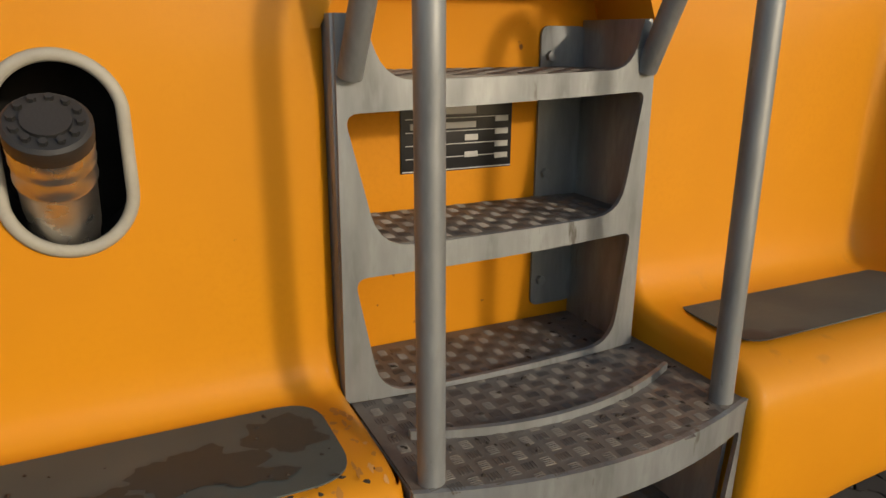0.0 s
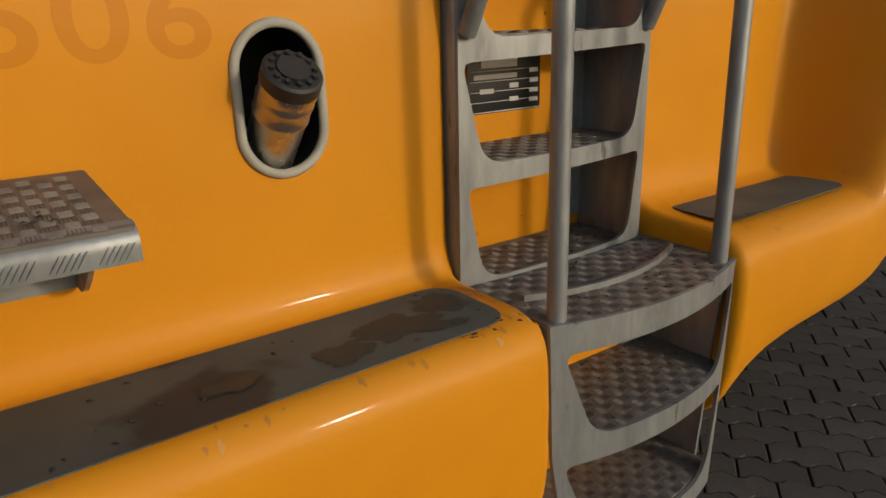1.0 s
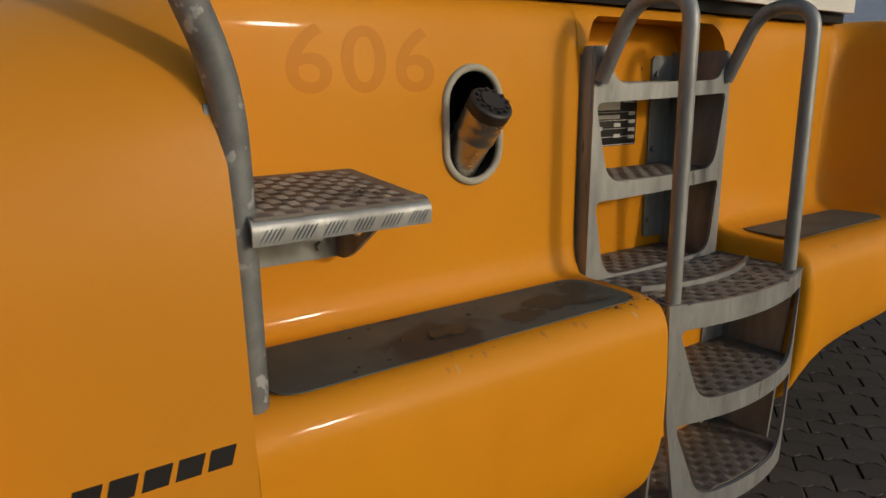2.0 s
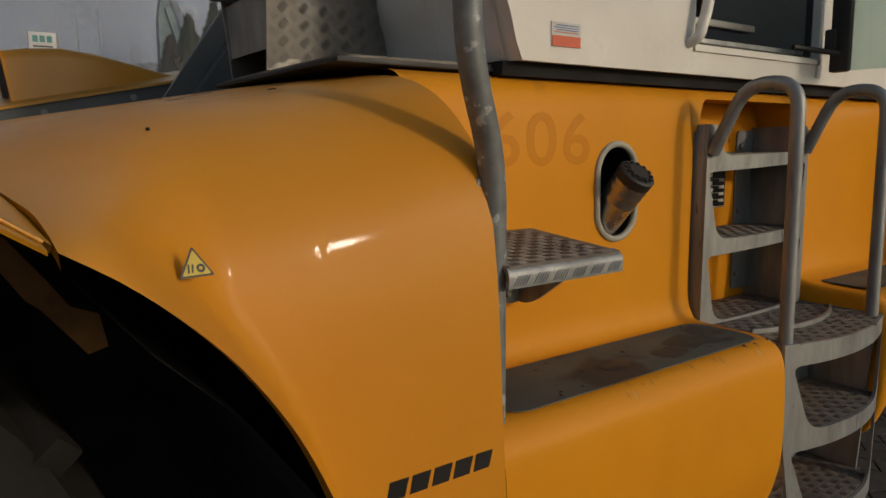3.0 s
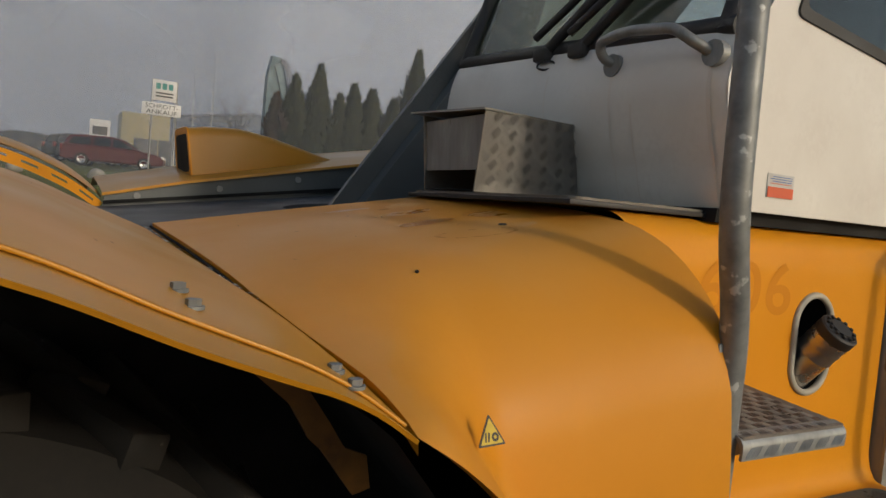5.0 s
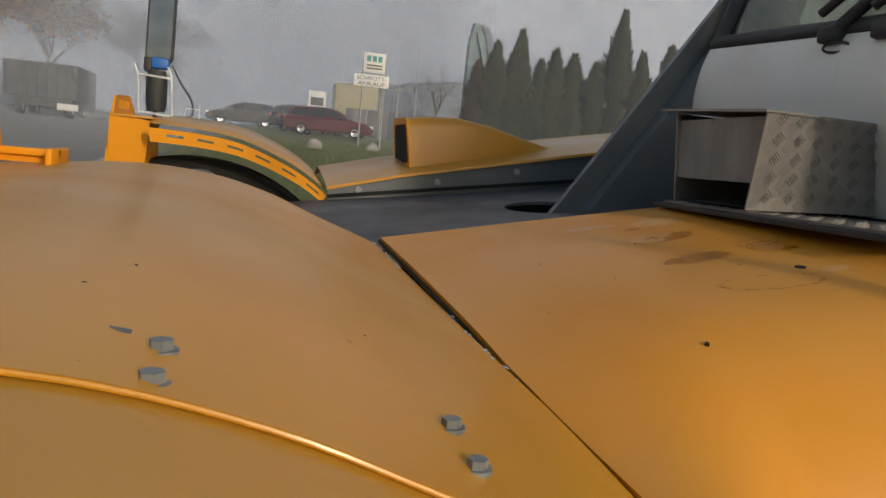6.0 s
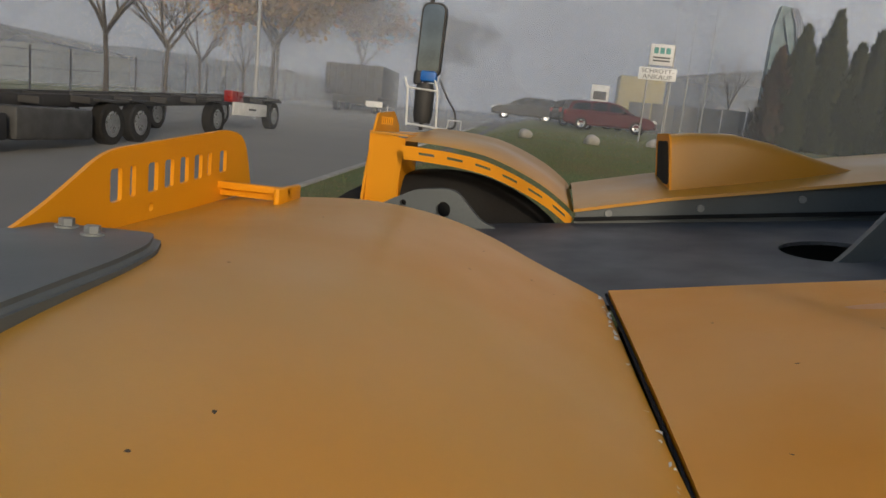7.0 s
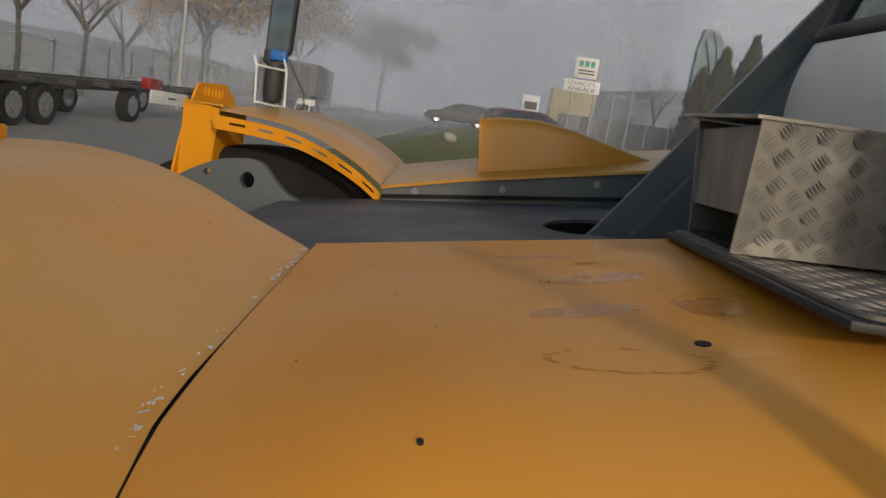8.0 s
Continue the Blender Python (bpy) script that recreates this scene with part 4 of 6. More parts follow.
for dx in (-0.11, 0.06):
    tube_part("cage_wire", [(MX + dx - 0.02, MY - 0.05, 2.08), (MX + dx, MY - 0.05, 2.03), (MX + dx + 0.01, MY - 0.05, 1.82)], 0.006, PLATE_WHITE, mirror, bend=0.02, sides=8)
tube_part("cage_wire", [(MX - 0.11, MY - 0.05, 2.03), (MX + 0.06, MY - 0.05, 2.02)], 0.006, PLATE_WHITE, mirror, sides=8)
tube_part("cage_wire", [(MX - 0.10, MY - 0.05, 1.83), (MX + 0.22, MY - 0.05, 1.81)], 0.006, PLATE_WHITE, mirror, sides=8)
tube_part("cage_wire", [(MX + 0.13, MY - 0.05, 1.82), (MX + 0.14, MY - 0.05, 1.87), (MX + 0.21, MY - 0.05, 1.87), (MX + 0.21, MY - 0.05, 1.82)], 0.004, PLATE_WHITE, mirror, sides=8)
tube_part("mirror_cable", [(MX + 0.06, MY - 0.03, 2.09), (MX + 0.12, MY - 0.03, 1.98), (MX + 0.17, MY - 0.04, 1.92), (MX + 0.18, MY - 0.05, 1.83), (MX + 0.12, MY - 0.05, 1.815)], 0.005, BLACK, mirror, bend=0.04, sides=8)
box_part("mirror_foot", (-2.37, 3.92, 1.772), (-2.20, 4.75, 1.790), DUSTY, mirror, 0.004)

# ---- toolbox and shelf in front of the cab
box_part("shelf_edge", (-0.742, 1.362, 1.650), (-0.27, 2.160, 1.662), BLACK, machine, 0.002, "black rubber edge under the shelf plate")
SHELF = round_loop([(-0.728, 1.374), (-0.29, 1.374), (-0.29, 2.150), (-0.728, 2.150)], [0.04, 0.001, 0.001, 0.03])
tagged(chequer("shelf_plate", SHELF, 1.669, -0.73, -0.29, 1.37, 2.15, machine), "dull aluminium chequer shelf plate in front of the cab")
tool = new("tool_box")
tool.parent = machine
tagged(tool, "aluminium chequer plate box open at its end")


def quad_plate(name, corners, mat, parent, thick, label=""):
    bm = bmesh.new()
    c = [Vector(p) for p in corners]
    nrm = (c[1] - c[0]).cross(c[3] - c[0]).normalized() * thick
    a = [bm.verts.new(p) for p in c]
    b = [bm.verts.new(p + nrm) for p in c]
    bm.faces.new(a)
    bm.faces.new(b[::-1])
    for i in range(4):
        bm.faces.new((a[i], a[(i + 1) % 4], b[(i + 1) % 4], b[i]))
    return part(name, bm, mat, parent, label, smooth=False)


A0, A1, B0, B1 = Vector((-0.728, 1.79, 1.672)), Vector((-0.296, 1.862, 1.682)), Vector((-0.735, 1.752, 1.892)), Vector((-0.346, 1.845, 1.903))
front = quad_plate("front_panel", (A0, A1, B1, B0), ALU, tool, -0.004)
bm = bmesh.new()
rng = random.Random(4)
for i in range(12):
    for j in range(10):
        if (i + j) % 2:
            continue
        u, v = (i + 0.5) / 12, (j + 0.5) / 10
        c = (A0.lerp(A1, u)).lerp(B0.lerp(B1, u), v) + Vector((0, -0.0045, 0))
        ang = -0.75 if i % 2 else 0.8
        high = 0.0016 if i % 2 else 0.0009
        for k in range(5):
            o = (k - 2) * 0.0062
            d = Vector((math.cos(ang), 0.12 * math.cos(ang), math.sin(ang)))
            q = Vector((-math.sin(ang), 0, math.cos(ang)))
            add_tube(bm, [c + q * o - d * 0.011, c + q * o - d * 0.005, c + q * o + d * 0.005, c + q * o + d * 0.011], 0.002, 5, True, [0.0006, high, high, 0.0006])
tagged(part("rib_pattern", bm, ALU, front), kind="stuff")
quad_plate("lid", (B0 + Vector((-0.012, -0.01, 0.0)), B1, B1 + Vector((0, 0.33, 0.012)), Vector((-0.745, 2.18, 1.912))), ALU, tool, 0.006)
quad_plate("back_panel", (Vector((-0.70, 2.13, 1.672)), Vector((-0.30, 2.16, 1.682)), Vector((-0.33, 2.16, 1.905)), Vector((-0.725, 2.13, 1.905))), ALU, tool, 0.005)
quad_plate("inner_panel", (Vector((-0.705, 1.795, 1.735)), Vector((-0.700, 2.125, 1.735)), Vector((-0.712, 2.125, 1.887)), Vector((-0.715, 1.765, 1.887))), STEEL, tool, 0.005)
# Floor painted black for the shade inside the open box.
quad_plate("inner_floor", (Vector((-0.70, 1.80, 1.676)), Vector((-0.30, 1.87, 1.684)), Vector((-0.30, 2.15, 1.684)), Vector((-0.70, 2.12, 1.676))), HOLLOW_BLACK, tool, 0.003)
quad_plate("end_panel", (Vector((-0.298, 1.862, 1.682)), Vector((-0.298, 2.16, 1.684)), Vector((-0.346, 2.16, 1.905)), Vector((-0.346, 1.845, 1.903))), ALU, tool, 0.004)

# black tube that paints the shaded gap along the seam between fender and hood
tube_part("seam_gap", [(c[0] - 0.004, c[1], c[2] - 0.010) for c in cols[0][:40]], 0.0034, HOLLOW_BLACK, machine, sides=8)

# ---- cab
cab = new("cab")
cab.parent = machine
tagged(cab, "white painted driver's cab with tinted windows")
CF = smooth_line([(-0.278, 1.675), (-0.297, 1.72), (-0.315, 1.785), (-0.334, 1.834), (-0.356, 1.92), (-0.363, 1.985), (-0.348, 2.06), (-0.318, 2.12)], 24)
vs, fs = [], []
NY = 22
for x, z in CF:
    for j in range(NY):
        u = j / (NY - 1)
        y = lerp(1.298, 2.62, u)
        edge = max(0.0, 1 - (y - 1.298) / 0.10)
        tilt = 0.055 * (y - 1.298) * min(max((z - 1.9) / 0.2, 0), 1)
        vs.append((x + 0.018 * edge ** 2.2, y - 0.0, z + tilt))
fs = grid_faces(24, NY)
link("front_panel", vs, fs, WHITE, cab, "white lower front panel with rust runs")
bm = bmesh.new()
side_out = [(-0.258, 1.675), (1.95, 1.675), (1.95, 3.4), (0.25, 3.4), (-0.04, 2.5), (-0.243, 2.14), (-0.300, 2.12), (-0.330, 2.06), (-0.345, 1.985), (-0.338, 1.92), (-0.316, 1.834), (-0.297, 1.785), (-0.279, 1.72)]
door_hole = round_loop([(0.455, 1.755), (1.215, 1.755), (1.215, 3.3), (0.475, 3.3)], 0.03)
win_hole = round_loop([(-0.10, 2.20), (0.365, 2.145), (0.385, 3.25), (0.27, 3.25)], 0.03)
add_plate(bm, side_out, 1.293, 1.312, "y", [door_hole, win_hole])
part("side_panel", bm, WHITE, cab, smooth=False)
# Black plate that paints the shaded gap beneath the cab.
bm = bmesh.new()
add_plate(bm, [(-0.295, 1.640), (1.95, 1.640), (1.95, 1.676), (-0.29, 1.676)], 1.33, 2.6, "y")
part("floor_seal", bm, HOLLOW_BLACK, cab)
bm = bmesh.new()
add_plate(bm, round_loop([(-0.115, 2.185), (0.38, 2.128), (0.40, 3.27), (0.26, 3.27)], 0.03), 1.286, 1.293, "y", [round_loop([(-0.085, 2.212), (0.358, 2.160), (0.372, 3.23), (0.285, 3.23)], 0.03)])
part("window_seal", bm, BLACK, cab)
quad_plate("side_window", (Vector((-0.10, 1.300, 2.19)), Vector((0.375, 1.300, 2.14)), Vector((0.39, 1.300, 3.26)), Vector((0.27, 1.300, 3.26))), GLASS, cab, 0.004)
# windscreen
def ws(y, z):
    return Vector((-0.300 + 0.33 * (z - 2.12) , y, z + 0.060 * (y - 1.30)))


screen = quad_plate("windscreen", (ws(1.33, 2.14), ws(2.60, 2.14), ws(2.60, 3.3), ws(1.33, 3.3)), GLASS, cab, 0.005)
for a, b, w in ((ws(1.31, 2.125), ws(2.62, 2.125), 0.030), (ws(2.60, 2.11), ws(2.60, 3.3), 0.030), (ws(1.345, 2.11), ws(1.345, 3.3), 0.030)):
    tube_part("windscreen_seal", [a, b], w, BLACK, cab, sides=10)
quad_plate("corner_pillar", (ws(1.30, 2.10), ws(1.36, 2.10), ws(1.36, 3.35), ws(1.30, 3.35)), WHITE, cab, 0.02)
box_part("roof", (-0.02, 1.28, 3.36), (1.95, 2.66, 3.46), WHITE, cab, 0.03)
box_part("rear_wall", (1.90, 1.31, 1.68), (1.94, 2.62, 3.38), WHITE, cab, 0.004)
bm = bmesh.new()
add_plate(bm, [(-0.27, 1.70), (1.92, 1.70), (1.92, 3.37), (0.1, 3.37), (-0.24, 2.2)], 2.60, 2.625, "y", [round_loop([(0.0, 2.30), (1.7, 2.30), (1.7, 3.2), (0.25, 3.2)], 0.04)])
part("far_side_panel", bm, BLACK, cab, smooth=False)
box_part("cab_floor", (-0.25, 1.32, 1.69), (1.90, 2.60, 1.72), BLACK, cab, 0.002)
box_part("dashboard", (-0.20, 1.45, 1.75), (0.06, 2.55, 2.16), BLACK, cab, 0.04)
bm = bmesh.new()
add_box(bm, (0.75, 1.80, 1.9), (1.25, 2.30, 2.05), 0.04)
add_box(bm, (1.15, 1.80, 2.0), (1.30, 2.30, 2.75), 0.05)
part("driver_seat", bm, BLACK, cab, "black driver's seat")
tube_part("steering_column", [(0.2, 2.05, 1.75), (0.34, 2.05, 2.2)], 0.03, BLACK, cab)
# doorway: grab bar, step grating, open door
tube_part("door_grab_bar", [(0.475, 1.30, 2.42), (0.475, 1.255, 2.38), (0.462, 1.252, 1.88), (0.432, 1.262, 1.78), (0.425, 1.30, 1.765)], 0.017, WHITE, cab, "white painted grab bar", bend=0.05)
quad_plate("door_sill", (Vector((0.45, 1.285, 1.745)), Vector((1.22, 1.285, 1.745)), Vector((1.22, 1.285, 1.765)), Vector((0.45, 1.285, 1.765))), WHITE, cab, -0.012)
bm = bmesh.new()
ring = round_loop([(0.455, 1.755), (1.215, 1.755), (1.215, 3.3), (0.475, 3.3)], 0.03)
inner = round_loop([(0.478, 1.778), (1.192, 1.778), (1.192, 3.277), (0.498, 3.277)], 0.03)
add_plate(bm, ring, 1.313, 1.335, "y", [inner])
part("doorway_seal", bm, BLACK, cab)
box_part("sill_grating", (0.50, 1.345, 1.725), (1.15, 1.352, 1.800), STEEL, cab, 0.002)
for k in range(18):
    for j in range(3):
        bm = bmesh.new()
        add_tube(bm, [(0.515 + 0.012 * k, 1.343, 1.745 + 0.016 * j), (0.515 + 0.012 * k, 1.346, 1.745 + 0.016 * j)], 0.004, 6)
        part("grating_hole", bm, HOLLOW_BLACK, cab)
box_part("inner_step", (0.50, 1.42, 1.86), (1.0, 1.46, 1.885), ALU, cab, 0.003)
door = new("door")
door.parent = cab
tagged(door, "cab door standing open with green tinted glass")
quad_plate("door_frame", (Vector((1.20, 1.285, 1.70)), Vector((1.215, 1.285, 1.70)), Vector((1.215, 1.285, 3.3)), Vector((1.20, 1.285, 3.3))), WHITE, door, -0.03)
box_part("door_edge", (1.228, 1.19, 1.715), (1.262, 1.262, 3.3), BLACK, door, 0.012)
for z in (1.80, 2.15):
    box_part("hinge", (1.216, 1.235, z), (1.234, 1.275, z + 0.07), BLACK, door, 0.006)
quad_plate("door_seal", (Vector((1.235, 1.26, 1.72)), Vector((1.262, 1.20, 1.72)), Vector((1.262, 1.20, 3.3)), Vector((1.235, 1.26, 3.3))), BLACK, door, -0.02)
quad_plate("door_glass", (Vector((1.262, 1.20, 1.72)), Vector((1.32, 0.75, 1.72)), Vector((1.32, 0.75, 3.3)), Vector((1.262, 1.20, 3.3))), GLASS, door, 0.006)
tube_part("door_stay", [(1.05, 1.30, 1.80), (1.25, 1.22, 1.78)], 0.010, BLACK, cab)
# wipers, grab handle, loop
for y0, dy, top in ((2.05, 0.66, 0.56), (1.87, 0.60, 0.52)):
    a = ws(y0, 2.11) + Vector((-0.035, 0, 0))
    b = ws(y0 - dy, 2.11 + top) + Vector((-0.05, 0, 0))
    tube_part("wiper_arm", [a, a.lerp(b, 0.5) + Vector((-0.02, 0, 0)), b], 0.018, BLACK, cab)
    tube_part("wiper_blade", [a + Vector((0, 0.05, 0.06)), b + Vector((0, 0.05, 0.02))], 0.013, BLACK, cab)
    box_part("wiper_pivot", tuple(a - Vector((0.02, 0.035, 0.025))), tuple(a + Vector((0.03, 0.035, 0.02))), BLACK, cab, 0.01)
tube_part("grab_handle", [(-0.345, 1.690, 2.072), (-0.385, 1.705, 2.085), (-0.405, 1.700, 2.125), (-0.41, 1.60, 2.140), (-0.41, 1.42, 2.118), (-0.40, 1.37, 2.080), (-0.345, 1.345, 2.055)], 0.0145, STEEL, cab, "grey tubular grab handle", bend=0.05)
for y, z in ((1.690, 2.068), (1.335, 2.052)):
    bm = bmesh.new()
    add_tube(bm, [(-0.362, y, z), (-0.335, y, z)], 0.033, 20)
    part("handle_foot", bm, STEEL, cab)
bm = bmesh.new()
ring = [(-0.345 - 0.01 * math.cos(a), 2.02 + 0.035 * math.cos(a), 2.115 + 0.014 * math.sin(a)) for a in (2 * math.pi * k / 16 for k in range(17))]
add_tube(bm, ring, 0.004, 6)
part("cable_loop", bm, BLACK, cab)
stick = box_part("sticker", (-0.160, 1.2905, 1.716), (-0.052, 1.2925, 1.778), PLATE_WHITE, cab, 0.0, "white and red inspection sticker with writing")
box_part("sticker_field", (-0.158, 1.2885, 1.717), (-0.054, 1.2908, 1.744), RED, stick, 0.0)
for k in range(4):
    box_part("sticker_line", (-0.15 + 0.01 * (k % 2), 1.2888, 1.752 + k * 0.006), (-0.062, 1.2908, 1.7535 + k * 0.006), RED if k == 0 else BLUE, stick, 0.0)

# ---- lettering helpers, faded number, warning sticker
def letters(name, text, m, size, mat, parent, label="", squeeze=1.0, thick=0.0006, heavy=0.0):
    cu = bpy.data.curves.new("lettering", "FONT")
    cu.body, cu.size, cu.extrude, cu.align_x, cu.offset = text, size, thick, "CENTER", heavy * size
    tmp = bpy.data.objects.new("lettering", cu)
    scene.collection.objects.link(tmp)
    me = bpy.data.meshes.new_from_object(tmp.evaluated_get(bpy.context.evaluated_depsgraph_get()))
    bpy.data.objects.remove(tmp)
    me.transform(m @ Matrix.Diagonal((squeeze, 1, 1, 1)))
    me.materials.clear()
    me.materials.append(mat)
    ob = new(name, me)
    ob.parent = parent
    if label:
        tagged(ob, label)
    return ob


UPRIGHT = Matrix.Rotation(radians(90), 4, "X")
number = new("faded_number")
number.parent = machine
tagged(number, "faded darker number 606 left on the orange paint")
for k, digit in enumerate("606"):
    letters("digit", digit, Matrix.Translation((-0.183 + (k - 1) * 0.131, 1.2996, 1.412)) @ UPRIGHT, 0.194, GHOST, number, "", 1.22, 0.0001, 0.012)
def hood_y(x, z):
    """Where the flank of the hood lies at a height."""
    s = x
    for _ in range(6):
        s = x - 0.112 * max(0.0, (-1.05 - s) / 0.45)
    line = smooth_line(hood_section(s), 200)
    return lip_y(x, interp(-z, sorted((-pz, py) for py, pz in line if py < 1.3)), z)


WARN_Y = min(hood_y(-1.18, 1.286), hood_y(-1.226, 1.286), hood_y(-1.203, 1.303))
warn_m = Matrix.Translation((-1.203, WARN_Y - 0.003, 1.303)) @ Matrix.Rotation(radians(7), 4, "Z") @ Matrix.Rotation(radians(70), 4, "X") @ Matrix.Scale(0.86, 4)
bm = bmesh.new()
add_plate(bm, round_loop([(-0.030, -0.024), (0.030, -0.024), (0.0, 0.028)], 0.004), -0.0010, 0.0006, "z")
bmesh.ops.transform(bm, matrix=warn_m, verts=bm.verts)
warn = part("warning_sticker", bm, PLATE_BLACK, machine, "yellow triangular crushing hazard sticker with black border")
bm = bmesh.new()
add_plate(bm, round_loop([(-0.0245, -0.0208), (0.0245, -0.0208), (0.0, 0.0215)], 0.003), 0.0006, 0.0012, "z")
bmesh.ops.transform(bm, matrix=warn_m, verts=bm.verts)
part("sticker_field", bm, YELLOW, warn)
bm = bmesh.new()
add_plate(bm, [(0.008 + 0.0075 * math.cos(a * math.pi / 8), -0.010 + 0.0075 * math.sin(a * math.pi / 8)) for a in range(16)], 0.0012, 0.0017, "z",
          [[(0.008 + 0.0035 * math.cos(a * math.pi / 4), -0.010 + 0.0035 * math.sin(a * math.pi / 4)) for a in range(8)]])
add_plate(bm, [(-0.015, -0.017), (-0.012, -0.017), (-0.010, -0.002), (-0.013, -0.002)], 0.0012, 0.0017, "z")
add_plate(bm, [(-0.009, -0.017), (-0.006, -0.017), (-0.003, -0.004), (-0.006, -0.001)], 0.0012, 0.0017, "z")
bmesh.ops.transform(bm, matrix=warn_m, verts=bm.verts)
part("sticker_symbol", bm, PLATE_BLACK, warn)
# maker's mark low on the flank, as plain slanted bars
bm = bmesh.new()
for k in range(5):
    x = -0.646 - k * 0.050
    add_plate(bm, [(x - 0.036, 0.828), (x + 0.004, 0.828), (x + 0.014, 0.862), (x - 0.026, 0.862)], 0.9665, 0.9720, "y")
tagged(part("maker_mark", bm, PLATE_BLACK, machine, "row of black slanted bars on the flank"), kind="stuff")

# plugs, drill holes and chipped paint on the hood and the fender
def hood_z(x, y):
    line = smooth_line(hood_section(x), 120)
    return interp(y, sorted(p for p in line if p[1] > 1.3))


for x, y, r_ in ((-0.862, 1.445, 0.010), (-1.178, 1.245, 0.0035), (-1.02, 1.75, 0.002)):
    z = hood_z(x, y)
    slope = math.atan2(hood_z(x, y + 0.03) - hood_z(x, y - 0.03), 0.06)
    bm = bmesh.new()
    add_tube(bm, [(0, 0, -0.006), (0, 0, 0.0012)], r_, 16)
    bmesh.ops.transform(bm, matrix=Matrix.Translation((x, y, z)) @ Matrix.Rotation(slope, 4, "X") @ Matrix.Rotation(-0.168, 4, "Y"), verts=bm.verts)
    part("drain_hole", bm, HOLLOW_BLACK, hood)
CHIP = material("bare chipped edge", (0.72, 0.71, 0.68), 0.6, 0.0, (0.50, 0.48, 0.44), 30, 90)
rng = random.Random(3)
vs, fs = [], []
for k in range(48):
    y = rng.choice((rng.uniform(1.85, 2.15), rng.uniform(1.0, 2.15), rng.uniform(1.25, 1.45)))
    x = -1.512 + interp(y, SEAM) - rng.uniform(0.004, 0.014)
    z = fz(x, y) + 0.002
    s = rng.uniform(0.003, 0.008)
    b0 = len(vs)
    vs += [(x + s * rng.uniform(-1, 1), y + 2.0 * s * rng.uniform(-1, 1), z + 0.0012 * rng.random()) for _ in range(5)]
    fs += [(b0, b0 + 1, b0 + 2), (b0, b0 + 2, b0 + 3), (b0, b0 + 3, b0 + 4)]
tagged(link("paint_chips", vs, fs, CHIP, fender, smooth=False), kind="stuff")
vs, fs = [], []
for cx, cy, w, h_ in ((-1.889, 0.911, 0.018, 0.004), (-1.868, 0.874, 0.012, 0.005), (-1.905, 0.850, 0.005, 0.004), (-1.845, 0.902, 0.012, 0.003)):
    b0 = len(vs)
    ring = [(cx + w * math.cos(a) * rng.uniform(0.7, 1.1), cy + h_ * math.sin(a) * rng.uniform(0.6, 1.2)) for a in (2 * math.pi * k / 10 for k in range(10))]
    vs += [(x, y, fz(x, y) + 0.0022) for x, y in ring]
    fs.append(tuple(range(b0, b0 + 10)))
tagged(link("scraped_paint", vs, fs, BLUEGREY, fender, smooth=False), kind="stuff")

# ---- ground
GROUND = material("dark block paving ground", (0.085, 0.078, 0.07), 0.85, 0, (0.06, 0.055, 0.05), 1.5, 40, bump=0.3, bump_scale=60)
ROAD = material("worn asphalt", (0.15, 0.146, 0.138), 0.85, 0, (0.19, 0.183, 0.17), 0.4, 30, bump=0.3, bump_scale=80)
GRASS = material("grass", (0.07, 0.10, 0.025), 0.9, 0, (0.11, 0.10, 0.035), 0.6, 25, bump=0.6, bump_scale=40, speck=(0.22, 0.15, 0.06), speck_scale=14, speck_at=0.62)


def gz(x, y):
    t = min(max(0.0, y - 3.0), 90.0)
    a, b = min(max((x + 5.4) / 3, 0), 1), min(max((y - 8) / 12, 0), 1)
    return 0.045 * t * min(1, t / 6) + 0.7 * a * a * (3 - 2 * a) * b * b * (3 - 2 * b)


# dried mud prints and pale rubbed patches on the hood
MUD = material("dried brown mud film", (0.44, 0.19, 0.028), 0.75, 0, (0.36, 0.16, 0.03), 14, 70)
PALE = material("pale rubbed paint", (0.60, 0.33, 0.12), 0.7, 0, (0.62, 0.30, 0.07), 12, 60)
WET = material("damp patch on orange paint", (0.45, 0.165, 0.006), 0.30, 0, (0.49, 0.185, 0.007), 12, 60)


def film(name, cx, cy, rx, ry, turn, mat, seed, inner=0.0, gaps=0.0):
    """A thin film on the hood with an uneven outline, or only its rim."""
    r = random.Random(seed)
    vs, fs = [], []
    n = 56
    ca, sa = math.cos(turn), math.sin(turn)
    for k in range(n):
        a = 2 * math.pi * k / n
        f = 1 + 0.22 * noise.noise(Vector((2.2 * math.cos(a), 2.2 * math.sin(a), seed))) + r.uniform(-0.03, 0.03)
        for g in (inner + (r.uniform(-0.03, 0.03) if inner else 0), 0.5 + 0.5 * inner, 1.0):
            u, v = rx * f * g * math.cos(a), ry * f * g * math.sin(a)
            x, y = cx + u * ca - v * sa, cy + u * sa + v * ca
            vs.append((x, y, hood_z(x, y) + 0.0007))
    for k in range(n):
        if r.random() < gaps:
            continue
        b = ((k + 1) % n) * 3
        fs += [(k * 3 + j, k * 3 + j + 1, b + j + 1, b + j) for j in range(2)]
    tagged(link(name, vs, fs, mat, hood), kind="stuff")


film("mud_print", -0.955, 1.395, 0.098, 0.034, -0.10, MUD, 4, 0.90, 0.6)
film("mud_print", -0.800, 1.640, 0.060, 0.030, 0.3, MUD, 8, 0.85, 0.4)
film("mud_print", -0.945, 1.900, 0.020, 0.012, 0.3, MUD, 9)
film("rubbed_patch", -0.815, 1.415, 0.030, 0.014, 0.2, PALE, 5)
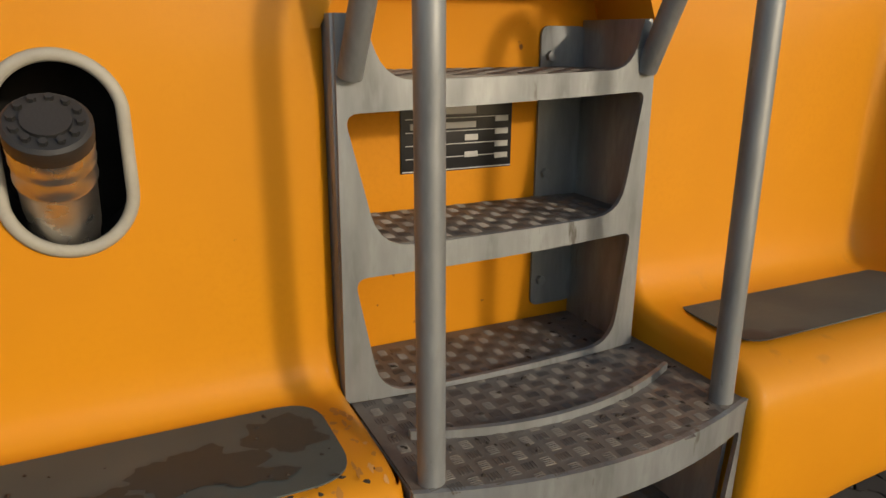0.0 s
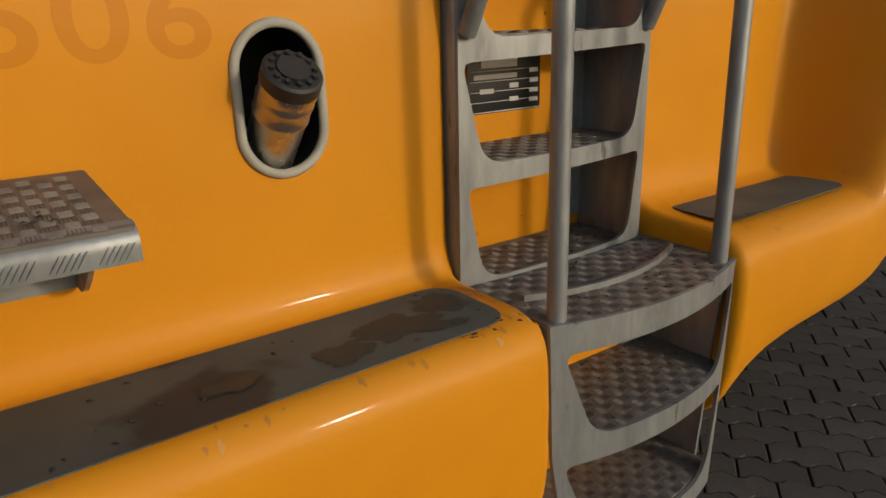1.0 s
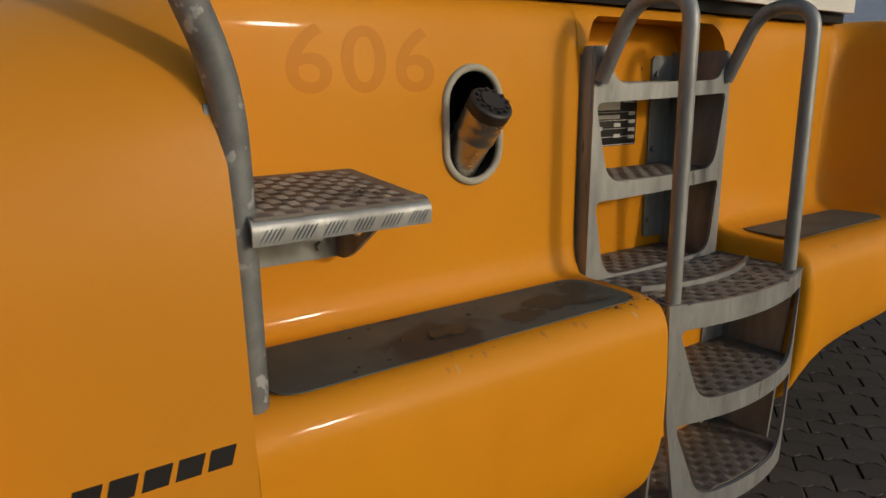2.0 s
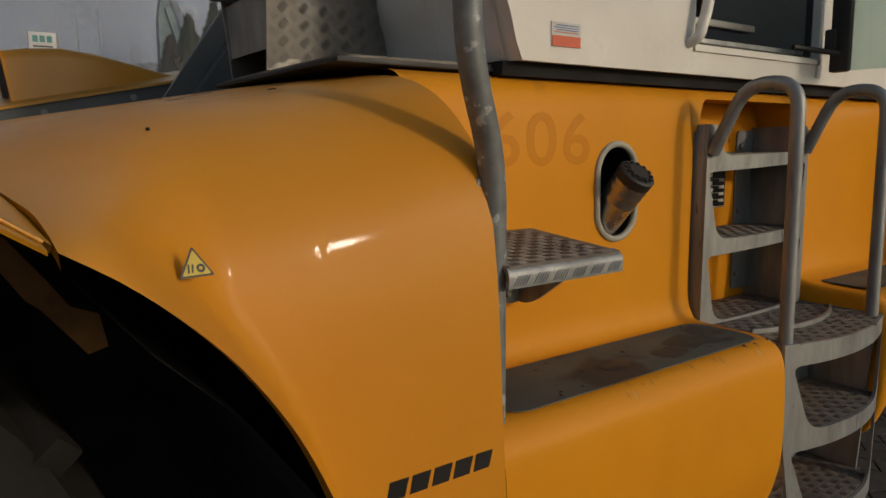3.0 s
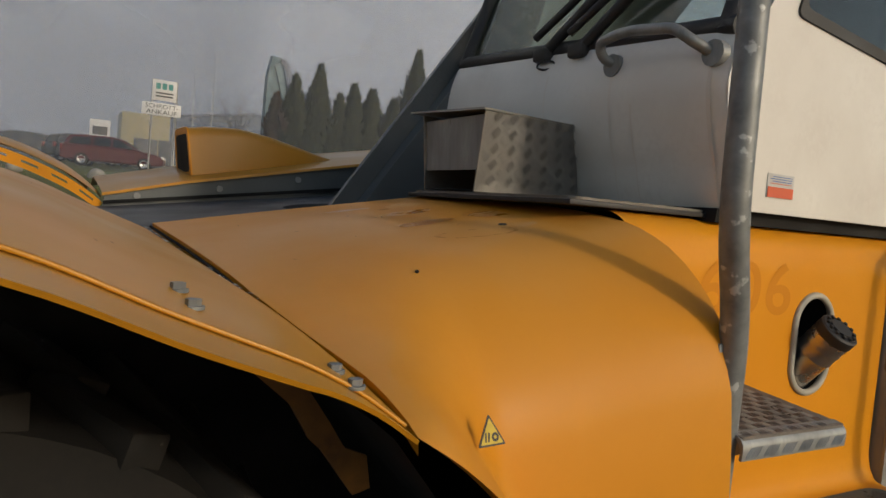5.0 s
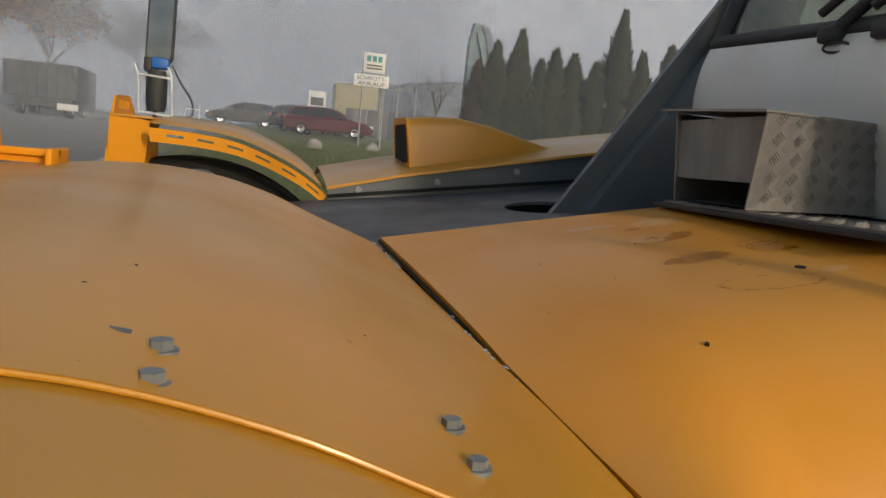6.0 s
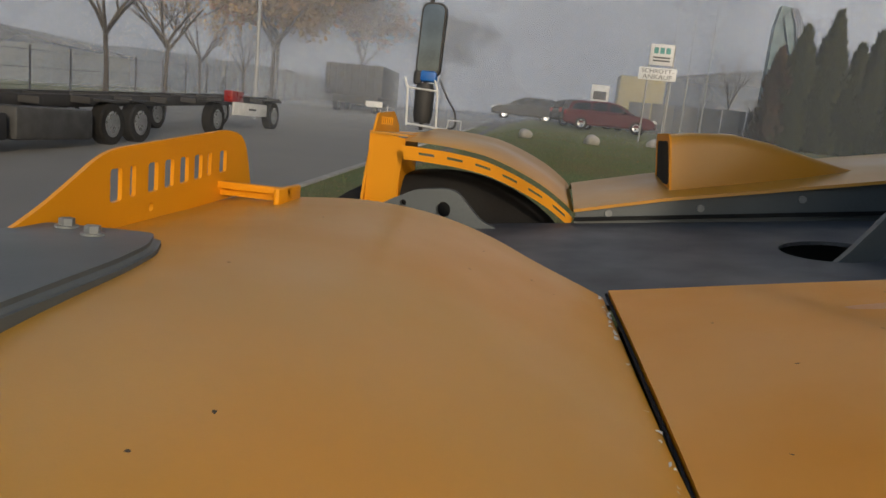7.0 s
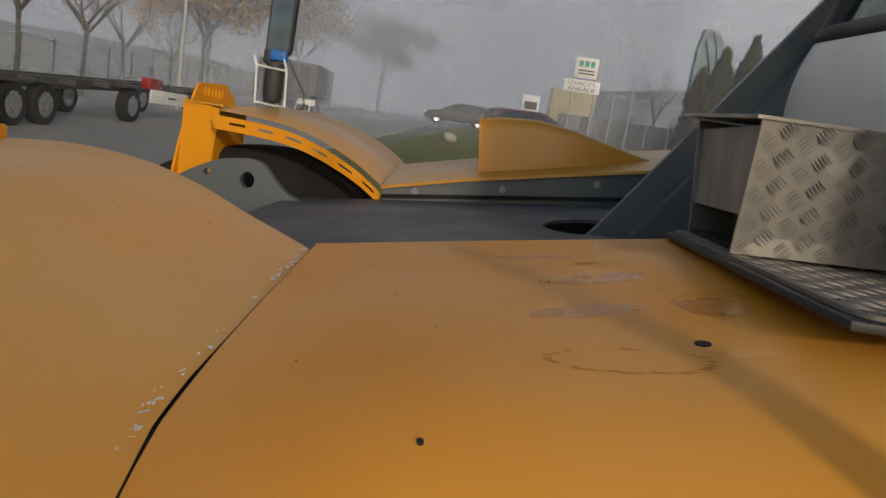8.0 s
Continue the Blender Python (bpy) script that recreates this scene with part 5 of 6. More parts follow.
film("rubbed_patch", -0.975, 1.78, 0.055, 0.030, 0.4, PALE, 6)
film("rubbed_patch", -0.86, 1.95, 0.065, 0.045, 0.4, PALE, 12)
film("damp_patch", -0.800, 1.60, 0.050, 0.045, 0.5, WET, 7)
film("damp_patch", -1.02, 1.97, 0.07, 0.018, 0.1, WET, 10)
film("damp_patch", -0.93, 1.78, 0.075, 0.035, 0.3, WET, 11)
film("damp_patch", -0.98, 1.58, 0.080, 0.028, 0.2, WET, 15)

# rust runs below the handle on the cab's front panel
RUN = material("faint rust run on white paint", (0.64, 0.59, 0.52), 0.4, 0, (0.70, 0.67, 0.62), 8, 60, stretch=(1, 1, 0.2))
for y, w, top in ((1.685, 0.006, 2.03), (1.335, 0.008, 2.02), (1.60, 0.004, 1.95), (1.99, 0.005, 2.06)):
    vs = []
    run = [(x, z) for x, z in CF if z < top]
    for i, (x, z) in enumerate(run):
        ww = w * (0.35 + 0.65 * i / len(run))
        vs += [(x - 0.0012, y - ww, z + 0.055 * (y - 1.298) * min(max((z - 1.9) / 0.2, 0), 1)), (x - 0.0012, y + ww, z + 0.055 * (y - 1.298) * min(max((z - 1.9) / 0.2, 0), 1))]
    link("rust_run", vs, grid_faces(len(run), 2), RUN, cab)


def bench_z(y):
    return interp(y, sorted((py, pz) for py, pz in SIDE if py < 1.245 and pz > 0.80))


# brown scuffs and pale scratches on the bench beside the ladder
SCUFF = material("brown scuffed paint", (0.50, 0.20, 0.02), 0.65, 0, (0.38, 0.17, 0.03), 20, 90)
rng = random.Random(31)
for k in range(46):
    x, y = 0.475 - 0.10 * rng.random() ** 2, rng.uniform(0.985, 1.22)
    if k > 34:
        x, y = rng.uniform(-0.3, 0.40), rng.uniform(0.985, 1.02)
    w, h_ = rng.uniform(0.002, 0.008), rng.uniform(0.002, 0.012)
    ring = [(x + w * math.cos(a) * rng.uniform(0.5, 1.3), y + h_ * math.sin(a) * rng.uniform(0.5, 1.3)) for a in (2 * math.pi * q / 9 for q in range(9))]
    vs = [(px, py, bench_z(py) + 0.0008) for px, py in ring] + [(x, y, bench_z(y) + 0.0008)]
    link("scuff", vs, [(q, (q + 1) % 9, 9) for q in range(9)], PALE if k % 6 == 0 else SCUFF, side)

# damp patches on the grey mat
MATWET = material("wet anti-slip mat", (0.036, 0.042, 0.040), 0.55, 0, (0.046, 0.053, 0.050), 8, 120, bump=0.4, bump_scale=800, spec=0.3)


def blot(name, cx, cy, rx, ry, turn, seed, mat, height, parent):
    """A thin stain with an uneven, lobed outline lying on a surface."""
    vs, n = [], 44
    ca, sa = math.cos(turn), math.sin(turn)
    for k in range(n):
        a = 2 * math.pi * k / n
        f = 1 + 0.55 * noise.noise(Vector((1.6 * math.cos(a), 1.6 * math.sin(a), seed))) + 0.22 * noise.noise(Vector((5 * math.cos(a), 5 * math.sin(a), seed + 3)))
        for g in (0.5, 1.0):
            u, v = rx * f * g * math.cos(a), ry * f * g * math.sin(a)
            x, y = cx + u * ca - v * sa, cy + u * sa + v * ca
            vs.append((x, y, height(x, y)))
    vs.append((cx, cy, height(cx, cy)))
    fs = []
    for k in range(n):
        b = (k + 1) % n
        fs += [(2 * k, 2 * k + 1, 2 * b + 1, 2 * b), (2 * n, 2 * k, 2 * b)]
    tagged(link(name, vs, fs, mat, parent), kind="stuff")


for k, (cx, cy, rx, ry, turn, seed) in enumerate(((0.36, 1.165, 0.060, 0.055, 0.2, 1.3), (0.22, 1.120, 0.085, 0.060, 0.0, 4.1), (0.10, 1.085, 0.060, 0.040, 0.3, 7.7), (0.30, 1.070, 0.050, 0.022, -0.2, 9.2), (-0.10, 1.10, 0.05, 0.03, 0.1, 12.4))):
    blot("damp_patch", cx, cy, rx, ry, turn, seed, MATWET, lambda x, y, h_=0.9010 + 0.0005 * k: h_, side)
# small specks of dirt on the fender and the hood
rng = random.Random(77)
for k in range(26):
    x, y = rng.uniform(-2.25, -1.62), rng.uniform(0.95, 2.05)
    blot("dirt_speck", x, y, rng.uniform(0.0015, 0.0045), rng.uniform(0.001, 0.002), rng.uniform(0, 3), k * 1.7, DIRT, lambda x, y: fz(x, y) + 0.0012, fender)
for k in range(14):
    x, y = rng.uniform(-1.35, -0.75), rng.uniform(1.4, 2.1)
    blot("dirt_speck", x, y, rng.uniform(0.0015, 0.004), rng.uniform(0.001, 0.002), rng.uniform(0, 3), k * 2.3, DIRT, lambda x, y: hood_z(x, y) + 0.0012, hood)


def spaced(a, b, near, n):
    """Values from a to b, close together round near."""
    out = set()
    for k in range(n + 1):
        u = k / n
        out.add(round(near - (near - a) * u ** 3, 3))
        out.add(round(near + (b - near) * u ** 3, 3))
    return sorted(out)


def terrain(name, xs, ys, mat, lift, label, keep=None):
    vs = [(x, y, gz(x, y) + lift) for x in xs for y in ys]
    fs = grid_faces(len(xs), len(ys))
    if keep:
        fs = [f for f in fs if keep(*[sum(vs[k][a] for k in f) / 4 for a in range(2)])]
    return tagged(link(name, vs, fs, mat), label, "ground", kind="structure")


terrain("ground", spaced(-500, 500, -2, 26), spaced(-400, 700, 12, 30), GROUND, -0.045, "dark sandy ground sheet reaching to the horizon")
terrain("road", [-24, -20, -16, -12, -9, -6.05], [2 + 2.5 * i for i in range(60)], ROAD, -0.005, "pale grey worn asphalt road with tyre tracks")
terrain("grass_verge", [-5.9 + 0.5 * i for i in range(13)] + [1 + 1.5 * i for i in range(20)], [5 + 1.0 * i for i in range(44)], GRASS, 0.03, "mown green grass verge with fallen leaves")
terrain("grass_strip", [-40, -34, -29, -25, -24], [2 + 2.5 * i for i in range(40)], GRASS, 0.03, "rough grass strip beside the road")
KERB = material("concrete kerb", (0.30, 0.29, 0.27), 0.85, 0, (0.22, 0.21, 0.19), 3, 60, bump=0.4, bump_scale=80)
kerb = thing("kerb", "grey concrete kerb stones along the grass verge", "kerb", kind="structure")
for i in range(40):
    y = 5 + i
    bm = bmesh.new()
    add_box(bm, (-6.05, y + 0.005, -0.15), (-5.90, y + 0.995, 0.07), 0.015)
    for v in bm.verts:
        v.co.z += gz(-6, v.co.y)
    part("kerb_stone", bm, KERB, kerb)

# blades and fallen leaves on the verge
rng = random.Random(7)
vs, fs = [], []
for k in range(16000):
    x, y = rng.uniform(-5.85, 4), 7 + 25 * rng.random() ** 1.4
    z = gz(x, y) + 0.03
    a, h_, w = rng.uniform(0, 6.28), rng.uniform(0.03, 0.09), 0.006
    b = len(vs)
    vs += [(x - w * math.cos(a), y - w * math.sin(a), z), (x + w * math.cos(a), y + w * math.sin(a), z), (x + rng.uniform(-0.03, 0.03), y + rng.uniform(-0.03, 0.03), z + h_)]
    fs.append((b, b + 1, b + 2))
BLADE = material("grass blades", (0.08, 0.13, 0.03), 0.7, 0, (0.13, 0.12, 0.04), 2, 20)
tagged(link("grass", vs, fs, BLADE, smooth=False), "short green grass blades on the verge", "grass", kind="stuff")
vs, fs = [], []
for k in range(2200):
    x, y = rng.uniform(-5.8, 4), 7 + 24 * rng.random()
    z = gz(x, y) + 0.05
    s = rng.uniform(0.02, 0.05)
    b = len(vs)
    vs += [(x + s * rng.uniform(-1, 1), y + s * rng.uniform(-1, 1), z + 0.02 * rng.random()) for _ in range(3)]
    fs.append((b, b + 1, b + 2))
LEAFDRY = material("fallen leaves", (0.30, 0.17, 0.06), 0.8, 0, (0.20, 0.10, 0.04), 3, 30)
tagged(link("fallen_leaves", vs, fs, LEAFDRY, smooth=False), "brown fallen leaves on the grass", "leaves", kind="stuff")

# ---- plants
BARK = material("grey brown bark", (0.075, 0.064, 0.055), 0.9, 0, (0.05, 0.042, 0.035), 6, 60, bump=0.6, bump_scale=60, stretch=(1, 1, 0.3))
AUTUMN = material("russet autumn leaves", (0.60, 0.17, 0.03), 0.7, 0, (0.42, 0.12, 0.025), 1.0, 8)
OLIVE = material("fading olive leaves", (0.20, 0.13, 0.04), 0.7, 0, (0.26, 0.12, 0.035), 1.0, 8)
THUJA = material("dark green thuja sprays", (0.016, 0.024, 0.011), 0.85, 0, (0.045, 0.050, 0.020), 2.6, 18)
THUJA_RED = material("browned thuja sprays", (0.055, 0.028, 0.018), 0.85, 0, (0.03, 0.026, 0.014), 1.4, 10)


def branches(bm, p, d, length, r, depth, rng, tips, spread=0.55):
    pts, rad = [p], [r]
    q = p
    for k in range(3):
        d = (d + Vector((rng.uniform(-1, 1), rng.uniform(-1, 1), rng.uniform(-0.4, 0.8))) * 0.16).normalized()
        q = q + d * length / 3
        pts.append(q)
        rad.append(r * (1 - 0.5 * (k + 1) / 3))
    add_tube(bm, pts, r, 7 if r > 0.04 else 4, True, rad)
    tips.append(q)
    if depth == 0:
        return
    for k in range(3 if depth > 1 else 4):
        i = rng.choice((1, 2, 3))
        a = rng.uniform(0, 6.283)
        side = Vector((math.cos(a), math.sin(a), rng.uniform(0.1, 0.6)))
        branches(bm, pts[i], (d * 0.75 + side * spread).normalized(), length * rng.uniform(0.6, 0.8), rad[i] * 0.62, depth - 1, rng, tips, spread)


def tree(x, y, height, seed, leaf, label, name="tree", spread=0.6, leaves=2600, size=0.2, crown=(2.6, 2.0)):
    rng = random.Random(seed)
    t = thing(name, label, "tree", "street trees along the road", at=(x, y, gz(x, y)))
    bm = bmesh.new()
    tips = []
    trunk_h = height * 0.34
    add_tube(bm, [(0, 0, -0.1), (0.03, 0.02, trunk_h * 0.5), (rng.uniform(-0.1, 0.1), 0.05, trunk_h)], 0.2, 10, True, [height * 0.014, height * 0.010, height * 0.009])
    for k in range(5):
        a = k * 1.256 + rng.uniform(-0.3, 0.3)
        branches(bm, Vector((0, 0.03, trunk_h * rng.uniform(0.8, 1.0))), Vector((math.cos(a) * spread, math.sin(a) * spread, 0.9)).normalized(), height * 0.28, height * 0.0085, 3, rng, tips, spread)
    part("trunk", bm, BARK, t)
    if leaf:
        vs, fs = [], []
        for k in range(leaves):
            c = rng.choice(tips) + Vector((rng.gauss(0, 1), rng.gauss(0, 1), rng.gauss(0, 0.8))) * (0.42 if leaves < 6000 else 0.8)
            u = Vector((rng.gauss(0, 1), rng.gauss(0, 1), rng.gauss(0, 1))).normalized()
            v = u.orthogonal().normalized()
            s = size * rng.uniform(0.6, 1.3)
            b = len(vs)
            vs += [c + u * s, c + v * s * 0.6, c - u * s, c - v * s * 0.6]
            fs.append((b, b + 1, b + 2, b + 3))
        tagged(link("crown", vs, fs, leaf, t, smooth=False), kind="stuff")
    return t


tree(-19.2, 27.4, 9.5, 1, None, "bare grey tree beside the fence", "bare_tree")
tree(-18.3, 30.3, 9.0, 2, None, "bare spreading tree beside the fence", "bare_tree", 0.8)
tree(-20.6, 38.0, 7.5, 3, OLIVE, "small tree with thin fading olive leaves", leaves=900, size=0.10)
tree(-21.7, 46.3, 6.5, 4, None, "small bare tree near the road", "bare_tree")
tree(-20.8, 48.9, 12.5, 5, OLIVE, "tree with fading olive brown leaves", leaves=13000, size=0.22, spread=0.75)
tree(-23.4, 56.3, 15.5, 6, AUTUMN, "large tree with russet autumn leaves", leaves=24000, size=0.27, spread=0.75)
tree(-19.0, 66.0, 12.0, 8, AUTUMN, "russet autumn tree further down the road", leaves=5000, size=0.18)
tree(-14.0, 84.0, 12.0, 9, OLIVE, "olive tree deep in the mist", leaves=4000, size=0.2)
tree(10.6, 52.5, 7.0, 12, None, "thin bare tree beside the hedge", "bare_tree", 0.35)


def conifer(x, y, height, width, seed, mat, label):
    rng = random.Random(seed)
    t = thing("thuja_tree", label, "conifer", "row of thuja trees", at=(x, y, gz(x, y)))
    bm = bmesh.new()
    add_tube(bm, [(0, 0, -0.1), (0, 0, height * 0.9)], 0.1, 8, True, [0.12, 0.03])
    part("trunk", bm, BARK, t)
    lobes = [(rng.uniform(0, 6.28), rng.uniform(0.1, 0.4), rng.uniform(0.6, 0.97)) for _ in range(4)]
    vs, fs = [], []
    for k in range(int(8500 * height / 6)):
        u = rng.random() ** 0.8
        z = u * height
        r = 1.42 * width * (1 - u) ** 0.70 * (0.88 + 0.12 * math.sin(9 * u + seed)) + 0.03
        a = rng.uniform(0, 6.283)
        rr = r * rng.uniform(0.5, 1.0) * (1 + 0.42 * noise.noise(Vector((4 * math.cos(a), 4 * math.sin(a), 2.4 * z + seed))))
        for la, lo, lh in lobes:
            if abs(u - lh + 0.15) < 0.12 and math.cos(a - la) > 0.6:
                rr *= 1.22
        c = Vector((math.cos(a) * rr, math.sin(a) * rr, z))
        up = Vector((math.cos(a) * 0.45, math.sin(a) * 0.45, 1.0)).normalized()
        sd = Vector((-math.sin(a), math.cos(a), rng.uniform(-0.5, 0.5)))
        s = rng.uniform(0.07, 0.22)
        if rng.random() < 0.12:
            c, s = Vector((c.x * 1.16, c.y * 1.16, c.z + 0.12)), s * 1.3
        b = len(vs)
        vs += [c + up * s * 1.4, c + sd * s * 0.45, c - up * s * 0.7, c - sd * s * 0.45]
        fs.append((b, b + 1, b + 2, b + 3))
    tagged(link("crown", vs, fs, mat, t, smooth=False), kind="stuff")


for k, (x, y, top, w) in enumerate(((9.4, 38.6, 5.6, 0.85), (10.3, 38.2, 6.7, 0.95), (11.5, 37.8, 7.4, 1.05), (12.5, 37.2, 5.9, 0.8), (13.2, 36.9, 6.5, 0.85), (14.1, 36.5, 6.3, 0.95), (15.2, 36.0, 5.9, 0.9),
                                    (16.2, 35.4, 8.6, 0.9), (17.3, 35.0, 6.6, 1.0), (18.6, 34.4, 7.0, 1.1), (20.0, 33.8, 6.8, 1.1), (21.5, 33.0, 7.4, 1.1), (23.2, 32.0, 7.0, 1.1))):
    conifer(x, y, top - gz(x, y) + 1.4, w, 20 + k, THUJA_RED if k == 0 else THUJA, "browned thuja at the row's end" if k == 0 else ("tall dark green thuja tree" if k in (2, 7) else "dark green thuja tree in a row"))

# ---- vehicles
CARGLASS = material("dark car glass", (0.02, 0.024, 0.028), 0.08)
CHROME = material("bright wheel metal", (0.6, 0.6, 0.6), 0.3, 0.9)
LAMPWHITE = material("pale lamp lens", (0.75, 0.75, 0.72), 0.2)
LAMPRED = material("red lamp lens", (0.26, 0.014, 0.012), 0.3)


def add_wheel(parent, x, y, z, r, w, label=""):
    bm = bmesh.new()
    lathe(bm, Vector((x, y, z)), [(-w / 2, r * 0.62), (-w / 2, r * 0.93), (-w / 2 + 0.03, r), (w / 2 - 0.03, r), (w / 2, r * 0.93), (w / 2, r * 0.62)], 28)
    ob = part("wheel", bm, TYRE, parent, label)
    bm = bmesh.new()
    lathe(bm, Vector((x, y, z)), [(-w / 2 + 0.02, r * 0.64), (-w / 2 + 0.01, r * 0.56), (-w / 2 + 0.05, r * 0.3), (-w / 2 + 0.02, r * 0.12), (-w / 2 + 0.02, 0.01)], 20)
    lathe(bm, Vector((x, y, z)), [(w / 2 - 0.02, r * 0.64), (w / 2 - 0.05, r * 0.3), (w / 2 - 0.05, 0.01)], 20)
    part("rim", bm, CHROME, ob)


def car(x, y, turn, paint, label, estate=True, name="car"):
    """A parked estate car, 4.6 m long, along its own x axis."""
    t = thing(name, label, "car", "parked cars")
    half = 0.88
    low = [(-2.28, 0.32), (-2.30, 0.62), (-2.22, 0.92), (-1.0, 0.98), (0.9, 0.95), (1.9, 0.82), (2.26, 0.66), (2.28, 0.34), (1.75, 0.26), (-1.8, 0.26)]
    roof = [(-2.15, 0.95), (-1.95, 1.38), (-1.6, 1.47), (-0.2, 1.50), (0.35, 1.42), (1.15, 0.96)] if estate else [(-1.9, 0.95), (-1.2, 1.38), (-0.2, 1.46), (0.3, 1.40), (1.15, 0.96)]
    bm = bmesh.new()
    add_plate(bm, round_loop(low, 0.12), -half, half, "y")
    r = bmesh.ops.bevel(bm, geom=[e for e in bm.edges if abs(abs(e.verts[0].co.y) - half) < 1e-4 and abs(e.verts[0].co.y - e.verts[1].co.y) < 1e-4 and e.calc_face_angle(0) > 0.8], offset=0.07, segments=3, affect="EDGES")
    part("body", bm, paint, t)
    bm = bmesh.new()
    add_plate(bm, round_loop(roof, 0.1), -0.78, 0.78, "y")
    for v in bm.verts:
        v.co.y *= 1 - 0.22 * max(0, (v.co.z - 0.95) / 0.55)
    part("cabin", bm, paint, t)
    for sgn in (-1, 1):
        for pts in ([(-1.95, 1.0), (-1.80, 1.34), (-1.0, 1.40), (-0.95, 1.0)], [(-0.88, 1.0), (-0.9, 1.40), (-0.15, 1.42), (-0.1, 1.0)], [(-0.03, 1.0), (-0.05, 1.41), (0.30, 1.35), (0.95, 0.99)]):
            bm = bmesh.new()
            add_plate(bm, round_loop(pts, 0.04), 0.772, 0.790, "y")
            for v in bm.verts:
                v.co.y *= sgn * (1 - 0.22 * max(0, (v.co.z - 0.95) / 0.55))
            part("side_window", bm, CARGLASS, t)
        for xx in (-1.35, 1.40):
            add_wheel(t, xx, sgn * 0.80, 0.31, 0.31, 0.2)
        box_part("headlamp", (2.12, sgn * 0.62 - 0.15, 0.62), (2.275, sgn * 0.62 + 0.15, 0.76), LAMPWHITE, t, 0.03)
        box_part("tail_lamp", (-2.29, sgn * 0.70 - 0.12, 0.70), (-2.18, sgn * 0.70 + 0.12, 0.95), LAMPRED, t, 0.03)
        box_part("wing_mirror", (0.65, sgn * 0.92 - 0.08, 0.95), (0.80, sgn * 0.92 + 0.08, 1.07), BLACK, t, 0.03)
    quad_plate("windscreen", [Vector(p) for p in ((0.48, -0.62, 1.35), (1.13, -0.70, 0.99), (1.13, 0.70, 0.99), (0.48, 0.62, 1.35))], CARGLASS, t, 0.03)
    t.matrix_basis = Matrix.Translation((x, y, gz(x, y) + 0.03)) @ Matrix.Rotation(radians(turn), 4, "Z")
    return t


REDPAINT = material("dark red car paint", (0.075, 0.007, 0.012), 0.45, 0, None, 2, 60, 0.15, coat=0.15, spec=0.3)
DARKPAINT = material("dark blue grey car paint", (0.010, 0.011, 0.015), 0.5, 0, None, 2, 60, 0.15, coat=0.1, spec=0.3)
SILVER = material("silver car paint", (0.42, 0.43, 0.44), 0.3, 0.5, None, 2, 60, 0.15, coat=0.5)
car(1.6, 38.6, -12, REDPAINT, "dark red estate car parked on the grass")
car(0.9, 43.5, 20, DARKPAINT, "dark estate car with pale roof rails behind the red one")
car(-3.1, 48.8, 186, DARKPAINT, "dark blue car parked by the road in mist")

TRUCKDARK = material("dirty black truck chassis", (0.018, 0.018, 0.019), 0.7, 0, (0.038, 0.036, 0.034), 3, 40, bump=0.2, bump_scale=60)
BOARD = material("white reflective board", (0.62, 0.62, 0.60), 0.5, 0, (0.48, 0.47, 0.45), 3, 40)
CREAM = material("weathered cream sheeting", (0.42, 0.39, 0.32), 0.8, 0, (0.34, 0.31, 0.25), 0.6, 10, bump=0.2, bump_scale=20)
TIP0 = material("dirty grey tank", (0.07, 0.07, 0.07), 0.6, 0.2, (0.045, 0.045, 0.044), 3, 30)
lorry = thing("container_chassis_lorry", "dirty black container chassis lorry with trailer parked along the road", "lorry")
sl = lambda y: gz(-12, y)
for x in (-13.6, -12.4):
    bm = bmesh.new()
    add_box(bm, (x - 0.07, 8.0, 0.85), (x + 0.07, 27.6, 1.12), 0.01)
    bmesh.ops.subdivide_edges(bm, edges=bm.edges[:], cuts=4)
    for v in bm.verts:
        v.co.z += sl(v.co.y)
    part("frame_rail", bm, TRUCKDARK, lorry)
for k in range(12):
    y = 9 + k * 1.65
    box_part("cross_member", (-14.0, y, sl(y) + 0.95), (-11.85, y + 0.14, sl(y) + 1.10), TRUCKDARK, lorry, 0.01)
for y in (16.4, 17.6, 21.9, 26.6):
    for x in (-11.95, -13.95):
        add_wheel(lorry, 0, 0, 0, 0.50, 0.32)
        w = lorry.children[-1]
        w.matrix_basis = Matrix.Translation((x, y, sl(y) + 0.48)) @ Matrix.Rotation(radians(90), 4, "Z")
    bm = bmesh.new()
    add_box(bm, (-12.15, y - 0.6, sl(y) + 0.98), (-11.75, y + 0.6, sl(y) + 1.04), 0.02)
    part("mudguard", bm, TRUCKDARK, lorry)
box_part("side_board", (-11.84, 23.0, sl(24.5) + 0.52), (-11.78, 25.8, sl(25) + 0.92), BOARD, lorry, 0.01, "white side guard board")
box_part("board_mark", (-11.775, 24.2, sl(25) + 0.68), (-11.765, 24.8, sl(25) + 0.74), TRUCKDARK, lorry, 0.0)
box_part("red_box", (-12.1, 22.9, sl(23.3) + 0.98), (-11.8, 23.8, sl(24) + 1.32), LAMPRED, lorry, 0.03, "red box on the chassis")
box_part("fuel_tank", (-12.3, 13.2, sl(13.5) + 0.25), (-11.75, 15.6, sl(13.5) + 0.92), TIP0, lorry, 0.08, "grey fuel tank")
box_part("battery_box", (-12.3, 11.9, sl(12) + 0.32), (-11.78, 13.0, sl(12) + 0.85), TRUCKDARK, lorry, 0.05)
box_part("cab_box", (-17.2, 6.0, 1.1), (-14.5, 15.9, 4.9), TRUCKDARK, lorry, 0.06, "black lorry body with pale lettering bars")
for k in range(3):
    box_part("lettering_bar", (-14.505, 14.15 + k * 0.55, 2.35), (-14.49, 14.55 + k * 0.55, 2.85), BOARD, lorry, 0.01)
